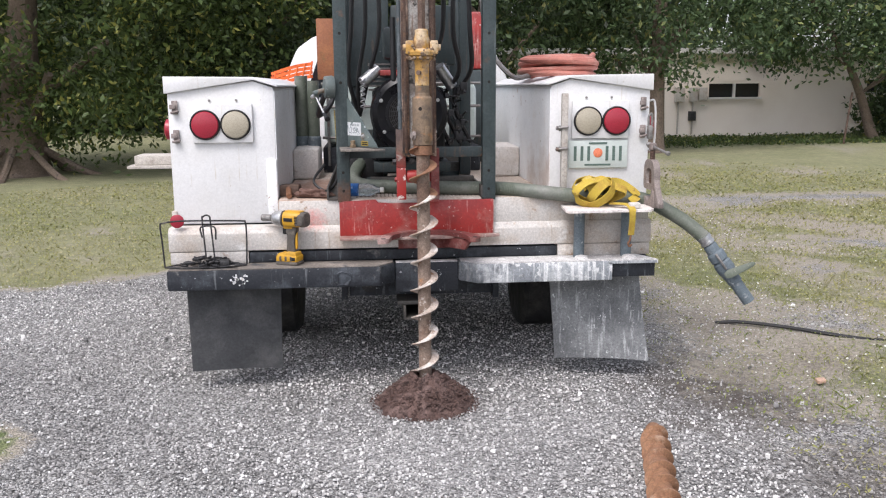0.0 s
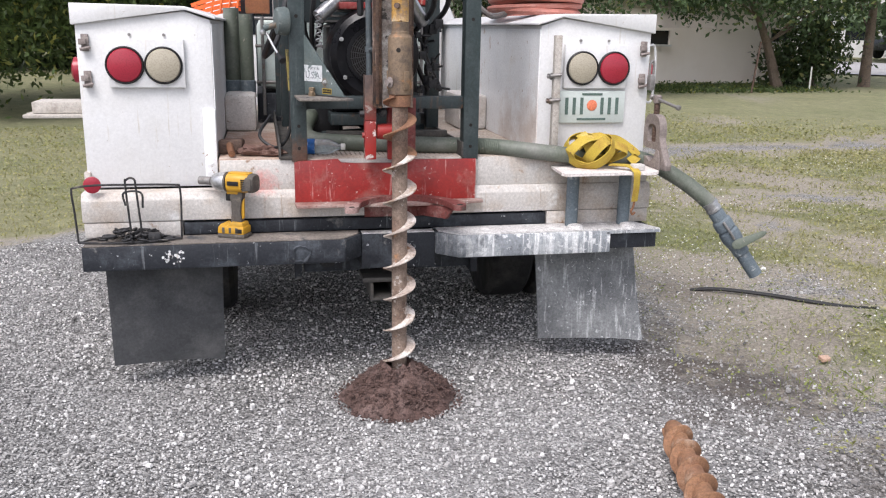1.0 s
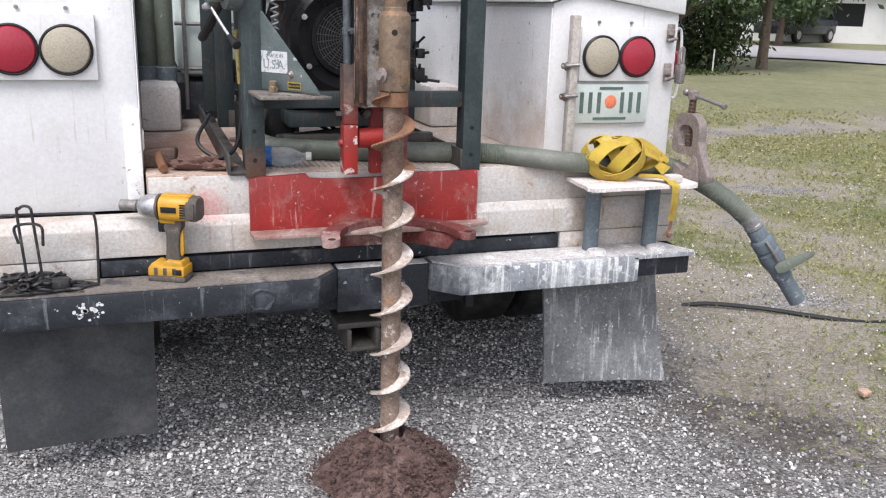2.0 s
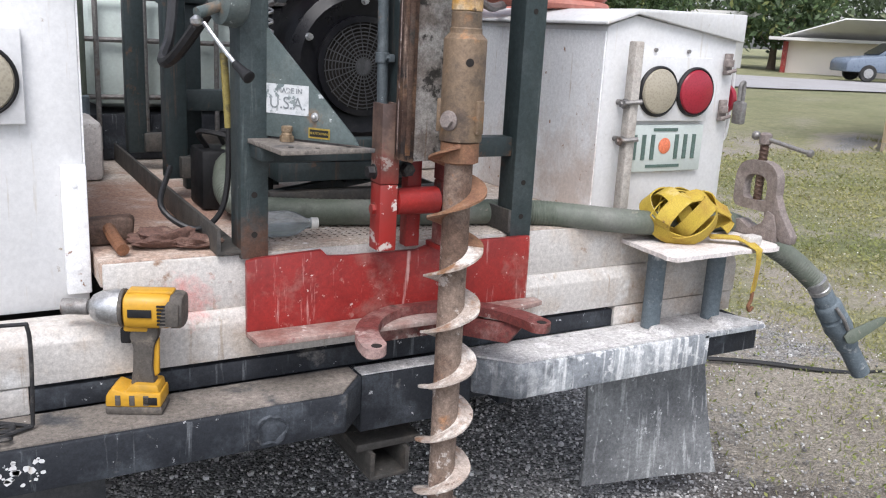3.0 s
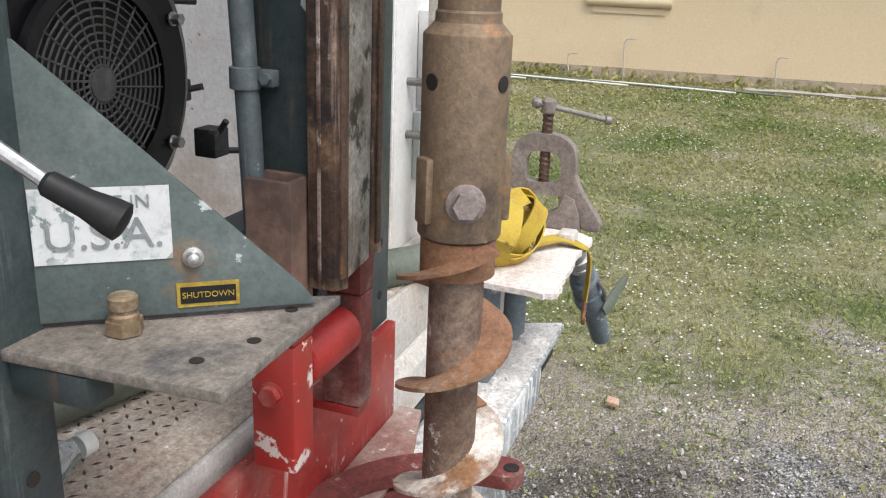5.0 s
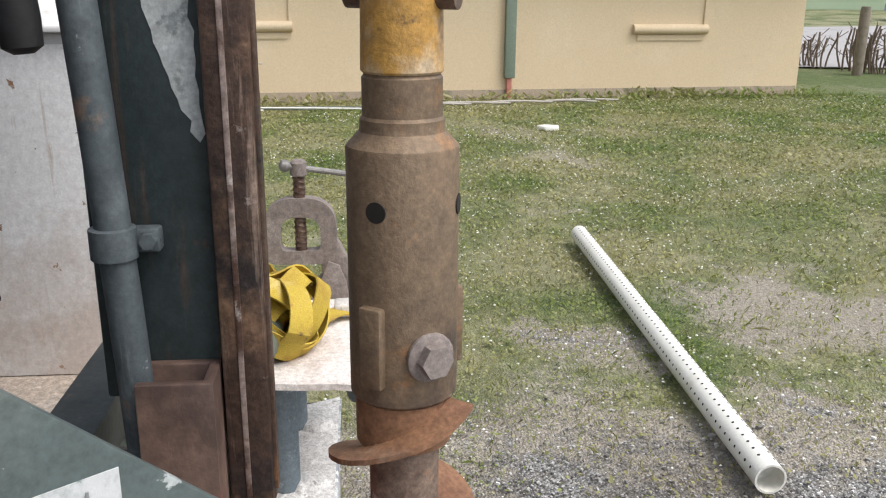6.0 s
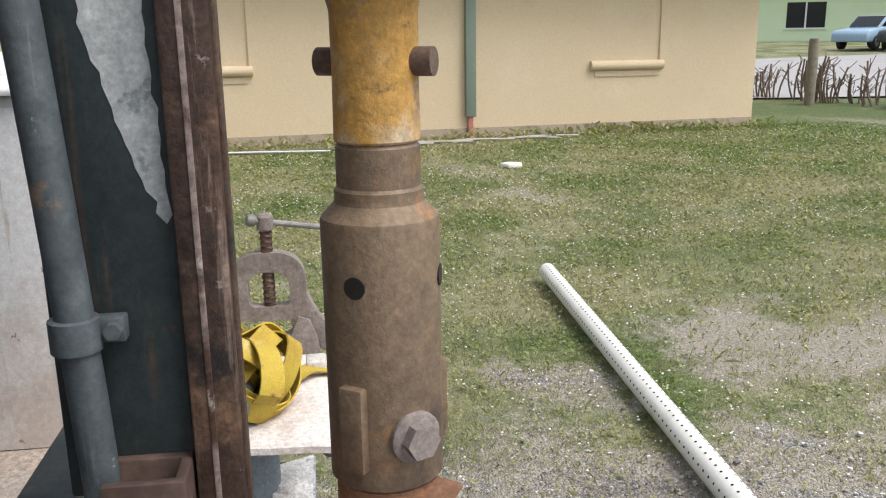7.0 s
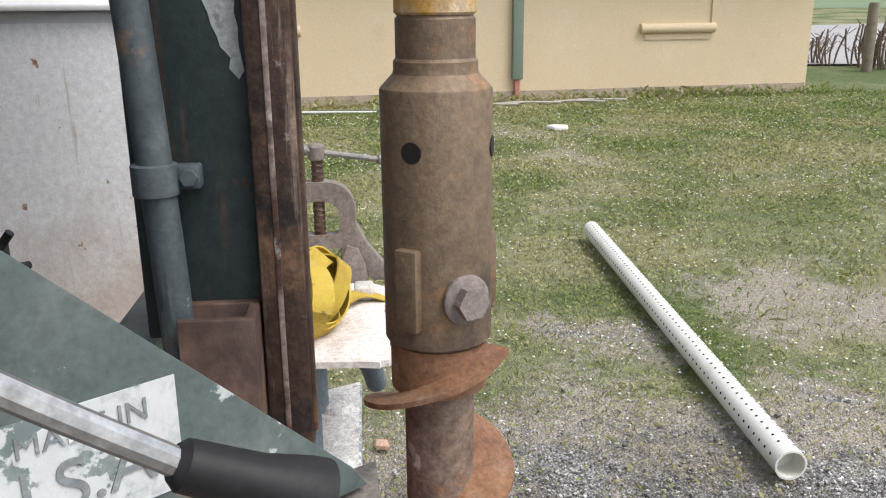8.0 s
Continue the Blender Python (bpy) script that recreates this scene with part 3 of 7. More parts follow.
def band(bm, pts, width, thick=0.003, per=8, up=(0, 0, 1)):
    """A flat strap along a curve; width lies along up."""
    ps = spline(pts, per)
    rows = []
    for i, p in enumerate(ps):
        d = (ps[min(i + 1, len(ps) - 1)] - ps[max(i - 1, 0)]).normalized()
        side = Vector(up)
        side = (side - d * side.dot(d)).normalized()
        nrm = d.cross(side)
        rows.append([bm.verts.new(p + side * a * width / 2 + nrm * c * thick / 2) for a, c in ((-1, -1), (1, -1), (1, 1), (-1, 1))])
    return rings(bm, rows)


def hexbolt(bm, p, d, r, h):
    p, d = Vector(p), Vector(d).normalized()
    cyl(bm, p, p + d * h, r, r, 6)
    cyl(bm, p - d * h * 0.15, p, r * 1.25, r * 1.25, 16)
    return bm


WORLD_AT = {}


def thing(name, at, label, category, group="", kind=""):
    e = new(name)
    e.empty_display_size = 0.1
    e.location = at
    WORLD_AT[e.name] = Vector(at)
    return tagged(e, label, category, group, kind)


def part(name, bm, material, parent=None, label="", smooth=35, at=None):
    o = WORLD_AT[parent.name] if parent is not None else Vector(at or (0, 0, 0))
    bmesh.ops.translate(bm, verts=bm.verts, vec=-o)
    me = bpy.data.meshes.new(name)
    bm.to_mesh(me)
    bm.free()
    me.materials.append(material)
    if smooth:
        me.polygons.foreach_set("use_smooth", [True] * len(me.polygons))
        me.set_sharp_from_angle(angle=radians(smooth))
    ob = new(name, me)
    if parent is not None:
        ob.parent = parent
    else:
        ob.location = o
    WORLD_AT[ob.name] = o
    if label:
        ob["label"] = label
    return ob


def B():
    return bmesh.new()


def bx(name, dims, material, parent, label="", bevel=0.004):
    return part(name, box(B(), *dims, bevel), material, parent, label)


def words(name, text, size, m, material, parent, label="", align="CENTER"):
    cu = bpy.data.curves.new(name, "FONT")
    cu.body, cu.size, cu.extrude, cu.align_x, cu.align_y = text, size, 0.0004, align, "CENTER"
    tmp = bpy.data.objects.new(name, cu)
    scene.collection.objects.link(tmp)
    me = bpy.data.meshes.new_from_object(tmp.evaluated_get(bpy.context.evaluated_depsgraph_get()))
    bpy.data.objects.remove(tmp)
    bpy.data.curves.remove(cu)
    me.transform(m)
    me.transform(Matrix.Translation(-WORLD_AT[parent.name]))
    me.materials.clear()
    me.materials.append(material)
    ob = new(name, me)
    ob.parent = parent
    WORLD_AT[ob.name] = WORLD_AT[parent.name]
    if label:
        ob["label"] = label
    return ob


# ---- ground ----
AX, AY = 0.243, 3.965  # the auger's axis


def share(x, y):
    """How much gravel lies at a spot, 0 to 1."""
    n = 0.55 * noise.noise(Vector((x * 0.9, y * 0.9, 0.3))) + 0.3 * noise.noise(Vector((x * 2.7, y * 2.7, 5.1)))
    edge = 1.98 + n * 1.5 - 0.1 * max(0.0, y - 4.6)
    right = (edge - x) / 1.6 + 0.5
    back = (7.1 + n * 0.9 + 0.1 * x - y) / 0.5 + 0.5
    g = min(1.0, max(0.0, right)) * min(1.0, max(0.0, back))
    track = 1 - abs(y - 11.0 - 0.10 * (x - 5) - n) / 0.75
    if 3.2 < x < 13:
        g = max(g, min(0.75, max(0.0, track) * min(1.0, (x - 3.2) / 1.5)))
    g = max(g, 0.62 * max(0.0, 1 - math.hypot((x - 3.3) / 0.5, (y - 3.0 - n) / 0.35)), 0.6 * max(0.0, 1 - math.hypot((x - 2.5) / 0.5, (y - 2.2 + n) / 0.5)), 0.75 * max(0.0, 1 - math.hypot((x - 4.9 - n) / 1.3, (y - 7.7 + n) / 0.55)), 0.72 * max(0.0, 1 - math.hypot((x - 2.9) / 0.8, (y - 5.4 - n) / 0.7)), 0.65 * max(0.0, 1 - math.hypot((x - 3.7) / 0.6, (y - 6.6 + n) / 0.4)))
    tuft = 1 - math.hypot((x + 1.75) / 0.35, (y - 3.6) / 0.4)
    return g * (1 - max(0.0, min(1.0, tuft * 1.6)))


def bare(x, y):
    """How bare and sandy the lawn is at a spot, 0 to 1."""
    n = noise.noise(Vector((x * 0.75, y * 0.75, 7.7))) + 0.6 * noise.noise(Vector((x * 2.2, y * 2.2, 3.1))) + 0.3 * noise.noise(Vector((x * 6, y * 6, 1.2)))
    near = max(0.0, 1 - max(0.0, x - 2.2) / 3.2) if x > 0 else 0.0
    road = max(0.0, 1 - abs(y - 9.5) / 3.0) if x > 1.5 else 0.0
    beside = 0.22 * min(1.0, max(0.0, (y - 4.2) / 0.8)) * max(0.0, 1 - max(0.0, x - 4.5) / 6) if x > 1.2 else 0.0
    return max(0.0, min(1.0, 0.06 + 0.8 * n + 0.42 * near + 0.2 * road + beside))


def axis_steps(a, b_, fine):
    inner = list(np.arange(a, b_ + 1e-6, fine))
    grow, s = [], fine
    p = 0.0
    while p < 700:
        s *= 1.28
        p += s
        grow.append(p)
    return [a - g for g in reversed(grow)] + inner + [b_ + g for g in grow]


def ground_mesh():
    xs, ys = axis_steps(-4.0, 7.0, 0.07), axis_steps(0.4, 8.5, 0.07)
    nx, ny = len(xs), len(ys)
    vs, sh, br_ = [], [], []
    for y in ys:
        for x in xs:
            near = max(0.0, 1 - max(abs(x - 1.5), abs(y - 4)) / 9)
            z = near * (0.012 * noise.noise(Vector((x * 1.6, y * 1.6, 0))) + 0.006 * noise.noise(Vector((x * 6, y * 6, 2)))) - 0.012 + 0.018 * max(0.0, min(70.0, math.hypot(x, y - 3) - 14))
            vs.append((x, y, z))
            sh.append(share(x, y) if abs(x) < 30 and abs(y) < 40 else 0.0)
            br_.append(bare(x, y))
    fs = [(j * nx + i, j * nx + i + 1, (j + 1) * nx + i + 1, (j + 1) * nx + i) for j in range(ny - 1) for i in range(nx - 1)]
    me = bpy.data.meshes.new("ground")
    me.from_pydata(vs, [], fs)
    a = me.attributes.new("gravel", "FLOAT", "POINT")
    a.data.foreach_set("value", sh)
    a = me.attributes.new("bare", "FLOAT", "POINT")
    a.data.foreach_set("value", br_)
    me.polygons.foreach_set("use_smooth", [True] * len(me.polygons))
    me.materials.append(GROUND)
    return me


ground = tagged(new("ground", ground_mesh()), "grey gravel drive running into patchy clover lawn", "ground", kind="structure")


def bulk(name, verts, faces, material, label, category):
    me = bpy.data.meshes.new(name)
    me.from_pydata(verts, [], faces)
    me.materials.append(material)
    return tagged(new(name, me), label, category, kind="stuff")


def flat_rock(rng, c, s):
    """Eight corners, six faces, squashed and turned."""
    a = rng.uniform(0, 6.28)
    ca, sa = math.cos(a), math.sin(a)
    vs = []
    hx, hy, hz = s * rng.uniform(0.35, 0.6), s * rng.uniform(0.3, 0.5), s * rng.uniform(0.2, 0.42)
    for dz in (-1, 1):
        for dx, dy in ((-1, -1), (1, -1), (1, 1), (-1, 1)):
            k = rng.uniform(0.55, 1.0)
            px, py = dx * hx * k, dy * hy * k
            vs.append((c[0] + px * ca - py * sa, c[1] + px * sa + py * ca, c[2] + dz * hz * rng.uniform(0.6, 1.1)))
    return vs


ROCK_FACES = ((3, 2, 1, 0), (4, 5, 6, 7), (0, 1, 5, 4), (1, 2, 6, 5), (2, 3, 7, 6), (3, 0, 4, 7))


def scatter_gravel(count):
    rng = random.Random(4)
    vs, fs = [], []
    while len(vs) < count * 8:
        x, y = rng.uniform(-3.2, 3.4), 1.7 + 5.2 * rng.random() ** 1.25
        if rng.random() > share(x, y) ** 1.5:
            continue
        if math.hypot(x - AX, y - AY) < 0.24:
            continue
        n0 = len(vs)
        s = 0.0055 + 0.0085 * rng.random() ** 2.2 + (0.014 if rng.random() < 0.01 else 0)
        vs += flat_rock(rng, (x, y, -0.006 + s * 0.22), s)
        fs += [tuple(n0 + i for i in q) for q in ROCK_FACES]
    return bulk("gravel", vs, fs, STONE, "loose grey limestone gravel on the drive", "gravel")


def lawn_spot(rng):
    """A spot on the lawn, thinning out evenly away from the drive."""
    if rng.random() < 0.86:
        r, a = rng.uniform(1.1, 15.5), radians(rng.uniform(-62, 84))
        return 0.4 + r * math.cos(a), 3.9 + r * math.sin(a)
    r, a = rng.uniform(2.0, 11.0), radians(rng.uniform(84, 165))
    return 0.4 + r * math.cos(a), 3.9 + r * math.sin(a)


def scatter_grass():
    rng = random.Random(9)
    vs, fs, fl, ff = [], [], [], []
    for i in range(400000):
        x, y = lawn_spot(rng)
        if x > 13.2 or (y > 7 and rng.random() < (math.hypot(x - 0.4, y - 3.9) - 7.5) / 7.5):
            continue
        g = share(x, y)
        patch = noise.noise(Vector((x * 1.1, y * 1.1, 9))) + 0.5 * noise.noise(Vector((x * 4.3, y * 4.3, 2)))
        if rng.random() < g * 1.25 or rng.random() < bare(x, y) * 0.8 or (patch > 0.2 and rng.random() < 0.35):
            continue
        far = min(1.0, max(0.0, (math.hypot(x, y - 4) - 2.5) / 9))
        n0 = len(vs)
        a = rng.uniform(0, 6.28)
        ca, sa = math.cos(a), math.sin(a)
        if rng.random() < 0.6:
            # clover leaf lying nearly flat
            l, w = rng.uniform(0.006, 0.011) * (1 + 1.6 * far), rng.uniform(0.004, 0.007) * (1 + 1.6 * far)
            h = rng.uniform(0.002, 0.012)
            t1, t2 = rng.gauss(0, 0.4) * l, rng.gauss(0, 0.4) * w
            vs += [(x + ca * l * p - sa * w * q, y + sa * l * p + ca * w * q, h + t1 * p + t2 * q) for p, q in ((-1, 0), (0, -1), (1, 0), (0, 1))]
            fs.append((n0, n0 + 1, n0 + 2, n0 + 3))
            continue
        h = rng.uniform(0.005, 0.016) * (1 + 0.5 * far) * (1.6 if patch < -0.35 else 1.0)
        w = 0.002 + 0.004 * far
        lx, ly = rng.gauss(0, 1.6) * h, rng.gauss(0, 1.6) * h
        dx, dy = ca * w, sa * w
        vs += [(x - dx, y - dy, -0.015), (x + dx, y + dy, -0.015), (x + lx * 0.5 + dx * 0.7, y + ly * 0.5 + dy * 0.7, h * 0.7), (x + lx, y + ly, h), (x + lx * 0.5 - dx * 0.7, y + ly * 0.5 - dy * 0.7, h * 0.7)]
        fs.append((n0, n0 + 1, n0 + 2, n0 + 3, n0 + 4))
    for i in range(25000):
        x, y = lawn_spot(rng)
        thick = noise.noise(Vector((x * 0.7, y * 0.7, 4)))
        if y > 5 and rng.random() < 0.3 + (math.hypot(x - 0.4, y - 3.9) - 5) / 9:
            continue
        if x > 12.8 or x < 1.2 or rng.random() < share(x, y) * 1.6 or rng.random() > 0.42 + 1.3 * thick:
            continue
        far = min(1.0, max(0.0, (math.hypot(x, y - 4) - 2.5) / 9))
        r = rng.uniform(0.003, 0.008) * (1 + 0.5 * far)
        m0 = len(fl)
        hz = rng.uniform(0.006, 0.022)
        k = rng.uniform(0.7, 1.3)
        fl += [(x + r * k, y, hz), (x, y + r, hz), (x - r * k, y, hz), (x, y - r, hz), (x, y, hz + r * 0.7), (x, y, hz - r * 0.7)]
        ff += [tuple(m0 + k for k in q) for q in ((0, 1, 4), (1, 2, 4), (2, 3, 4), (3, 0, 4), (1, 0, 5), (2, 1, 5), (3, 2, 5), (0, 3, 5))]
    for i in range(5000):
        x, y = 13.15 - abs(rng.gauss(0, 0.12)), rng.uniform(-4, 12)
        if noise.noise(Vector((y * 1.3, 5, 0))) < rng.uniform(-0.3, 0.5):
            continue
        h, a = rng.uniform(0.03, 0.16), rng.uniform(0, 6.28)
        lx, ly, n0 = rng.gauss(0, 0.4) * h, rng.gauss(0, 0.5) * h, len(vs)
        dx, dy = 0.008 * math.cos(a), 0.008 * math.sin(a)
        vs += [(x - dx, y - dy, -0.015), (x + dx, y + dy, -0.015), (x + lx, y + ly, h)]
        fs.append((n0, n0 + 1, n0 + 2))
    bulk("grass", vs, fs, GRASS, "short green and straw coloured lawn grass", "grass")
    bulk("clover_flowers", fl, ff, FLOWER, "small white clover heads in the lawn", "flowers")


scatter_gravel(86000)
scatter_grass()

# ---- the truck ----
CX = 0.225  # the truck's middle
truck = thing("utility_truck", (CX, 6.5, 0), "white flatbed utility truck with black steel bumper and rubber mud flaps", "truck")


def blots(c, rx, rz, n, seed):
    """Small flat paint drops on a face towards -y."""
    rng = random.Random(seed)
    bm = bmesh.new()
    for k in range(n):
        x, z, r = c[0] + rng.gauss(0, rx * 0.5), c[2] + rng.gauss(0, rz * 0.5), rng.uniform(0.002, 0.009)
        z = min(c[2] + rz, max(c[2] - rz, z))
        bm.faces.new([bm.verts.new((x + r * math.cos(a * 0.9) * rng.uniform(0.6, 1.2), c[1], z + r * math.sin(a * 0.9) * rng.uniform(0.5, 1.1))) for a in range(7)])
    return bm


def build_truck():
    bx("bed_floor", (-0.455, 0.925, 4.235, 6.75, 0.90, 0.955), DECK, truck, "sandy, rust stained steel bed floor", 0.004)
    # rear sill: upper band, ledge and lower band
    bx("rear_skirt", (-0.45, 1.405, 4.222, 4.234, 0.83, 0.952), WHITE_DIRTY, truck, "dusty white rear sill", 0.003)
    bx("sill_top", (0.93, 1.405, 4.236, 4.324, 0.94, 0.954), WHITE_DIRTY, truck, "", 0.002)
    bm = prism(B(), [(-0.985, 4.20, 0.715), (-0.985, 4.20, 0.80), (-0.985, 4.215, 0.83), (-0.985, 4.30, 0.83), (-0.985, 4.30, 0.715)], (2.40, 0, 0), 0.003)
    part("lower_sill", bm, WHITE_DIRTY, truck, "scuffed white lower sill")
    bx("sill_channel", (-0.6, 0.93, 4.205, 4.30, 0.655, 0.705), BLACK, truck, "black channel under the sill", 0.003)
    bx("sill_foot", (-0.98, -0.605, 4.203, 4.30, 0.652, 0.712), WHITE_DIRTY, truck, "", 0.003)
    bx("sill_foot", (0.935, 1.41, 4.203, 4.30, 0.652, 0.712), WHITE_DIRTY, truck, "", 0.003)
    # bumper with its cut-out for the auger
    zt, zb, yf, yb = 0.648, 0.553, 4.055, 4.30
    left = [(-0.97, yf), (0.035, yf), (0.11, 4.14), (0.11, yb), (-0.97, yb)]
    right = [(0.425, yb), (0.425, 4.14), (0.51, yf), (1.18, yf), (1.18, yb)]
    part("bumper_left", prism(B(), [(x, y, zb) for x, y in left], (0, 0, zt - zb), 0.006), BLACK, truck, "black painted bumper section, scuffed")
    part("bumper_right", prism(B(), [(x, y, zb) for x, y in right], (0, 0, zt - zb), 0.006), SPLASH, truck, "bumper section splashed with white slurry")
    part("bumper_top", prism(B(), [(x, y, zt + 0.001) for x, y in ((-0.965, yf + 0.008), (0.028, yf + 0.008), (0.1, 4.145), (0.1, 4.2), (-0.965, 4.2))], (0, 0, 0.004)), DUST_DARK, truck, "dusty black bumper step")
    part("bumper_top", prism(B(), [(x, y, zt + 0.001) for x, y in ((0.435, 4.2), (0.435, 4.145), (0.515, yf + 0.008), (1.405, yf + 0.004), (1.34, 4.2))], (0, 0, 0.006)), DUST, truck, "bumper step caked with pale slurry")
    part("bumper_end", prism(B(), [(1.185, 4.075, zb + 0.012), (1.185, 4.075, zt - 0.002), (1.185, 4.25, zt - 0.002), (1.185, 4.25, zb + 0.012)], (0.215, 0, 0), 0.004), BLACK, truck, "recessed black bumper end")
    part("bumper_lip", prism(B(), [(1.16, yf, zt - 0.012), (1.16, yf, zt), (1.165, 4.07, zt), (1.165, 4.07, zt - 0.012)], (0.248, 0, 0)), SPLASH, truck)
    bx("bumper_bridge", (0.112, 0.423, 4.145, 4.30, 0.5, 0.645), BLACK, truck, "black plate behind the bumper gap", 0.003)
    # Paler sheet laid over the bridge's upper ledge.
    bx("bridge_top", (0.115, 0.42, 4.15, 4.2, 0.6465, 0.65), DUST, truck, "pale sheet on the bridge top", 0)
    part("paint_spatter", blots((-0.63, 4.0538, 0.6), 0.05, 0.026, 26, 5), WHITE, truck, "white paint spatter", smooth=0)["kind"] = "stuff"
    scar = lathe(B(), (-0.14, 4.0548, 0.595), (0, -1, 0), [(0.036, 0.0), (0.033, 0.004), (0.028, 0.003), (0.026, 0.0)], 26, cap=False)
    for v in scar.verts:
        n_ = noise.noise(v.co * 45)
        v.co += Vector((0.012 * n_, -0.002 * abs(n_), 0.009 * noise.noise(v.co * 60)))
    part("weld_scar", scar, BLACK, truck, "round weld scar")
    # reflector
    part("reflector", lathe(B(), (-0.936, 4.197, 0.868), (0, -1, 0), [(0.033, 0), (0.033, 0.006), (0.028, 0.009)]), LENS_RED, truck, "round red reflector")
    # hitch and underframe
    bx("tow_beam", (-0.12, 0.62, 4.33, 4.42, 0.44, 0.55), BLACK, truck, "black tow beam", 0.004)
    for x in (-0.16, 0.62):
        bx("tow_ear", (x, x + 0.03, 4.30, 4.42, 0.42, 0.55), BLACK, truck, "", 0.003)
    bm = box(B(), 0.12, 0.3, 4.18, 4.45, 0.425, 0.445, 0.003)
    for a, c in ((0.15, 0.163), (0.247, 0.26)):
        box(bm, a, c, 4.16, 4.45, 0.36, 0.425, 0.002)
    box(bm, 0.15, 0.26, 4.16, 4.45, 0.35, 0.362, 0.002)
    part("hitch_receiver", bm, RAIL_DARK, truck, "square steel hitch receiver")
    part("tow_hole", lathe(B(), (-0.02, 4.329, 0.5), (0, -1, 0), [(0.035, 0), (0.04, 0.006), (0.022, 0.006)]), GUNK, truck)
    for x in (-0.2, 0.58):
        bx("frame_rail", (x, x + 0.08, 4.3, 10.6, 0.55, 0.72), BLACK, truck, "", 0.004)
    # Slab and axle are added, unseen, to block light and darken the ground.
    bx("underbody", (-0.42, 0.88, 4.5, 6.7, 0.56, 0.7), BLACK, truck, "added black slab that darkens the ground under the bed", 0.01)
    part("axle", lathe(B(), (-0.7, 5.3, 0.38), (1, 0, 0), [(0.05, 0), (0.05, 0.72), (0.15, 0.82), (0.16, 0.93), (0.15, 1.03), (0.05, 1.13), (0.05, 1.84)], 20), TYRE, truck, "dark rear axle")
    part("tail_pipe", tube(B(), [(0.62, 4.5, 0.5), (0.62, 5.2, 0.52), (0.7, 6.0, 0.5)], 0.035, 12, 5), RUST_DARK, truck)
    for x0, x1 in ((-0.985, -0.96), (1.405, 1.43)):
        bx("side_skirt", (x0, x1, 4.31, 6.75, 0.62, 0.9), WHITE_DIRTY, truck, "", 0.004)


def flap(x0, x1, x2, x3, material, label, curl):
    """A mud flap: top edge x0..x1, lower edge x2..x3, sagging with a curl at the foot."""
    bm = B()
    n, m = 10, 8
    grid = []
    for side in (0, 1):
        rows = []
        for j in range(n + 1):
            s = j / n
            row = []
            for i in range(m + 1):
                r = i / m
                x = (x0 + (x1 - x0) * r) * (1 - s) + (x2 + (x3 - x2) * r) * s
                y = 4.262 - 0.018 * math.sin(s * 2.2) + curl * s * s * (r - 0.3) + 0.008 * math.sin(r * 5 + s * 3) + side * 0.012
                z = 0.55 + (0.088 + 0.012 * math.sin(r * 3.0) - 0.55) * s
                row.append(bm.verts.new((x, y, z)))
            rows.append(row)
        grid.append(rows)
    for side, rows in enumerate(grid):
        for j in range(n):
            for i in range(m):
                q = (rows[j][i], rows[j][i + 1], rows[j + 1][i + 1], rows[j + 1][i])
                bm.faces.new(q if side else tuple(reversed(q)))
    a, c = grid
    for j in range(n):
        for i in (0, m):
            bm.faces.new((a[j][i], a[j + 1][i], c[j + 1][i], c[j][i]))
    for i in range(m):
        bm.faces.new((a[n][i], a[n][i + 1], c[n][i + 1], c[n][i]))
    bmesh.ops.recalc_face_normals(bm, faces=bm.faces)
    return part("mud_flap", bm, material, truck, label)


def wheel(x0, x1, y, r):
    w = part("wheel", lathe(B(), (x0, y, r), (1, 0, 0), [(r * 0.62, 0), (r * 0.92, 0.005), (r, 0.03), (r, x1 - x0 - 0.03), (r * 0.92, x1 - x0 - 0.005), (r * 0.62, x1 - x0)], 36), TYRE, truck, "black tyre")
    part("rim", lathe(B(), (x0 + 0.03, y, r), (1, 0, 0), [(r * 0.6, 0), (r * 0.5, 0.03), (r * 0.5, x1 - x0 - 0.09), (r * 0.6, x1 - x0 - 0.06)], 24), STEEL_DULL, w)


def build_cab():
    yb = 6.95
    prof = [(-0.78, 1.0), (-0.76, 1.35), (-0.55, 1.8), (-0.42, 1.89), (-0.3, 1.92), (0.75, 1.92), (0.87, 1.89), (1.0, 1.8), (1.21, 1.35), (1.23, 1.0)]
    part("cab", prism(B(), [(x, yb, z) for x, z in prof], (0, 2.3, 0), 0.03), WHITE, truck, "white truck cab")
    part("rear_window", prism(B(), [(x, yb - 0.004, z) for x, z in ((-0.5, 1.42), (-0.36, 1.8), (0.81, 1.8), (0.95, 1.42))], (0, 0.003, 0)), DARK_GLASS, truck, "dark rear window", smooth=0)
    bx("cab_lower", (-0.74, 1.19, yb + 0.002, 10.6, 0.55, 1.0), WHITE, truck, "white cab body and bonnet", 0.04)


build_truck()
flap(-0.925, -0.46, -0.918, -0.468, RUBBER, "black rubber mud flap", 0.0)
flap(0.905, 1.375, 0.948, 1.42, RUBBER_GREY, "grey slurry spattered rubber mud flap, curled at the foot", -0.12)
for x0, x1, y in ((-0.94, -0.7, 5.3), (-0.68, -0.44, 5.3), (0.9, 1.14, 5.3), (1.16, 1.4, 5.3), (-0.8, -0.56, 9.4), (1.02, 1.26, 9.4)):
    wheel(x0, x1, y, 0.38)
build_cab()


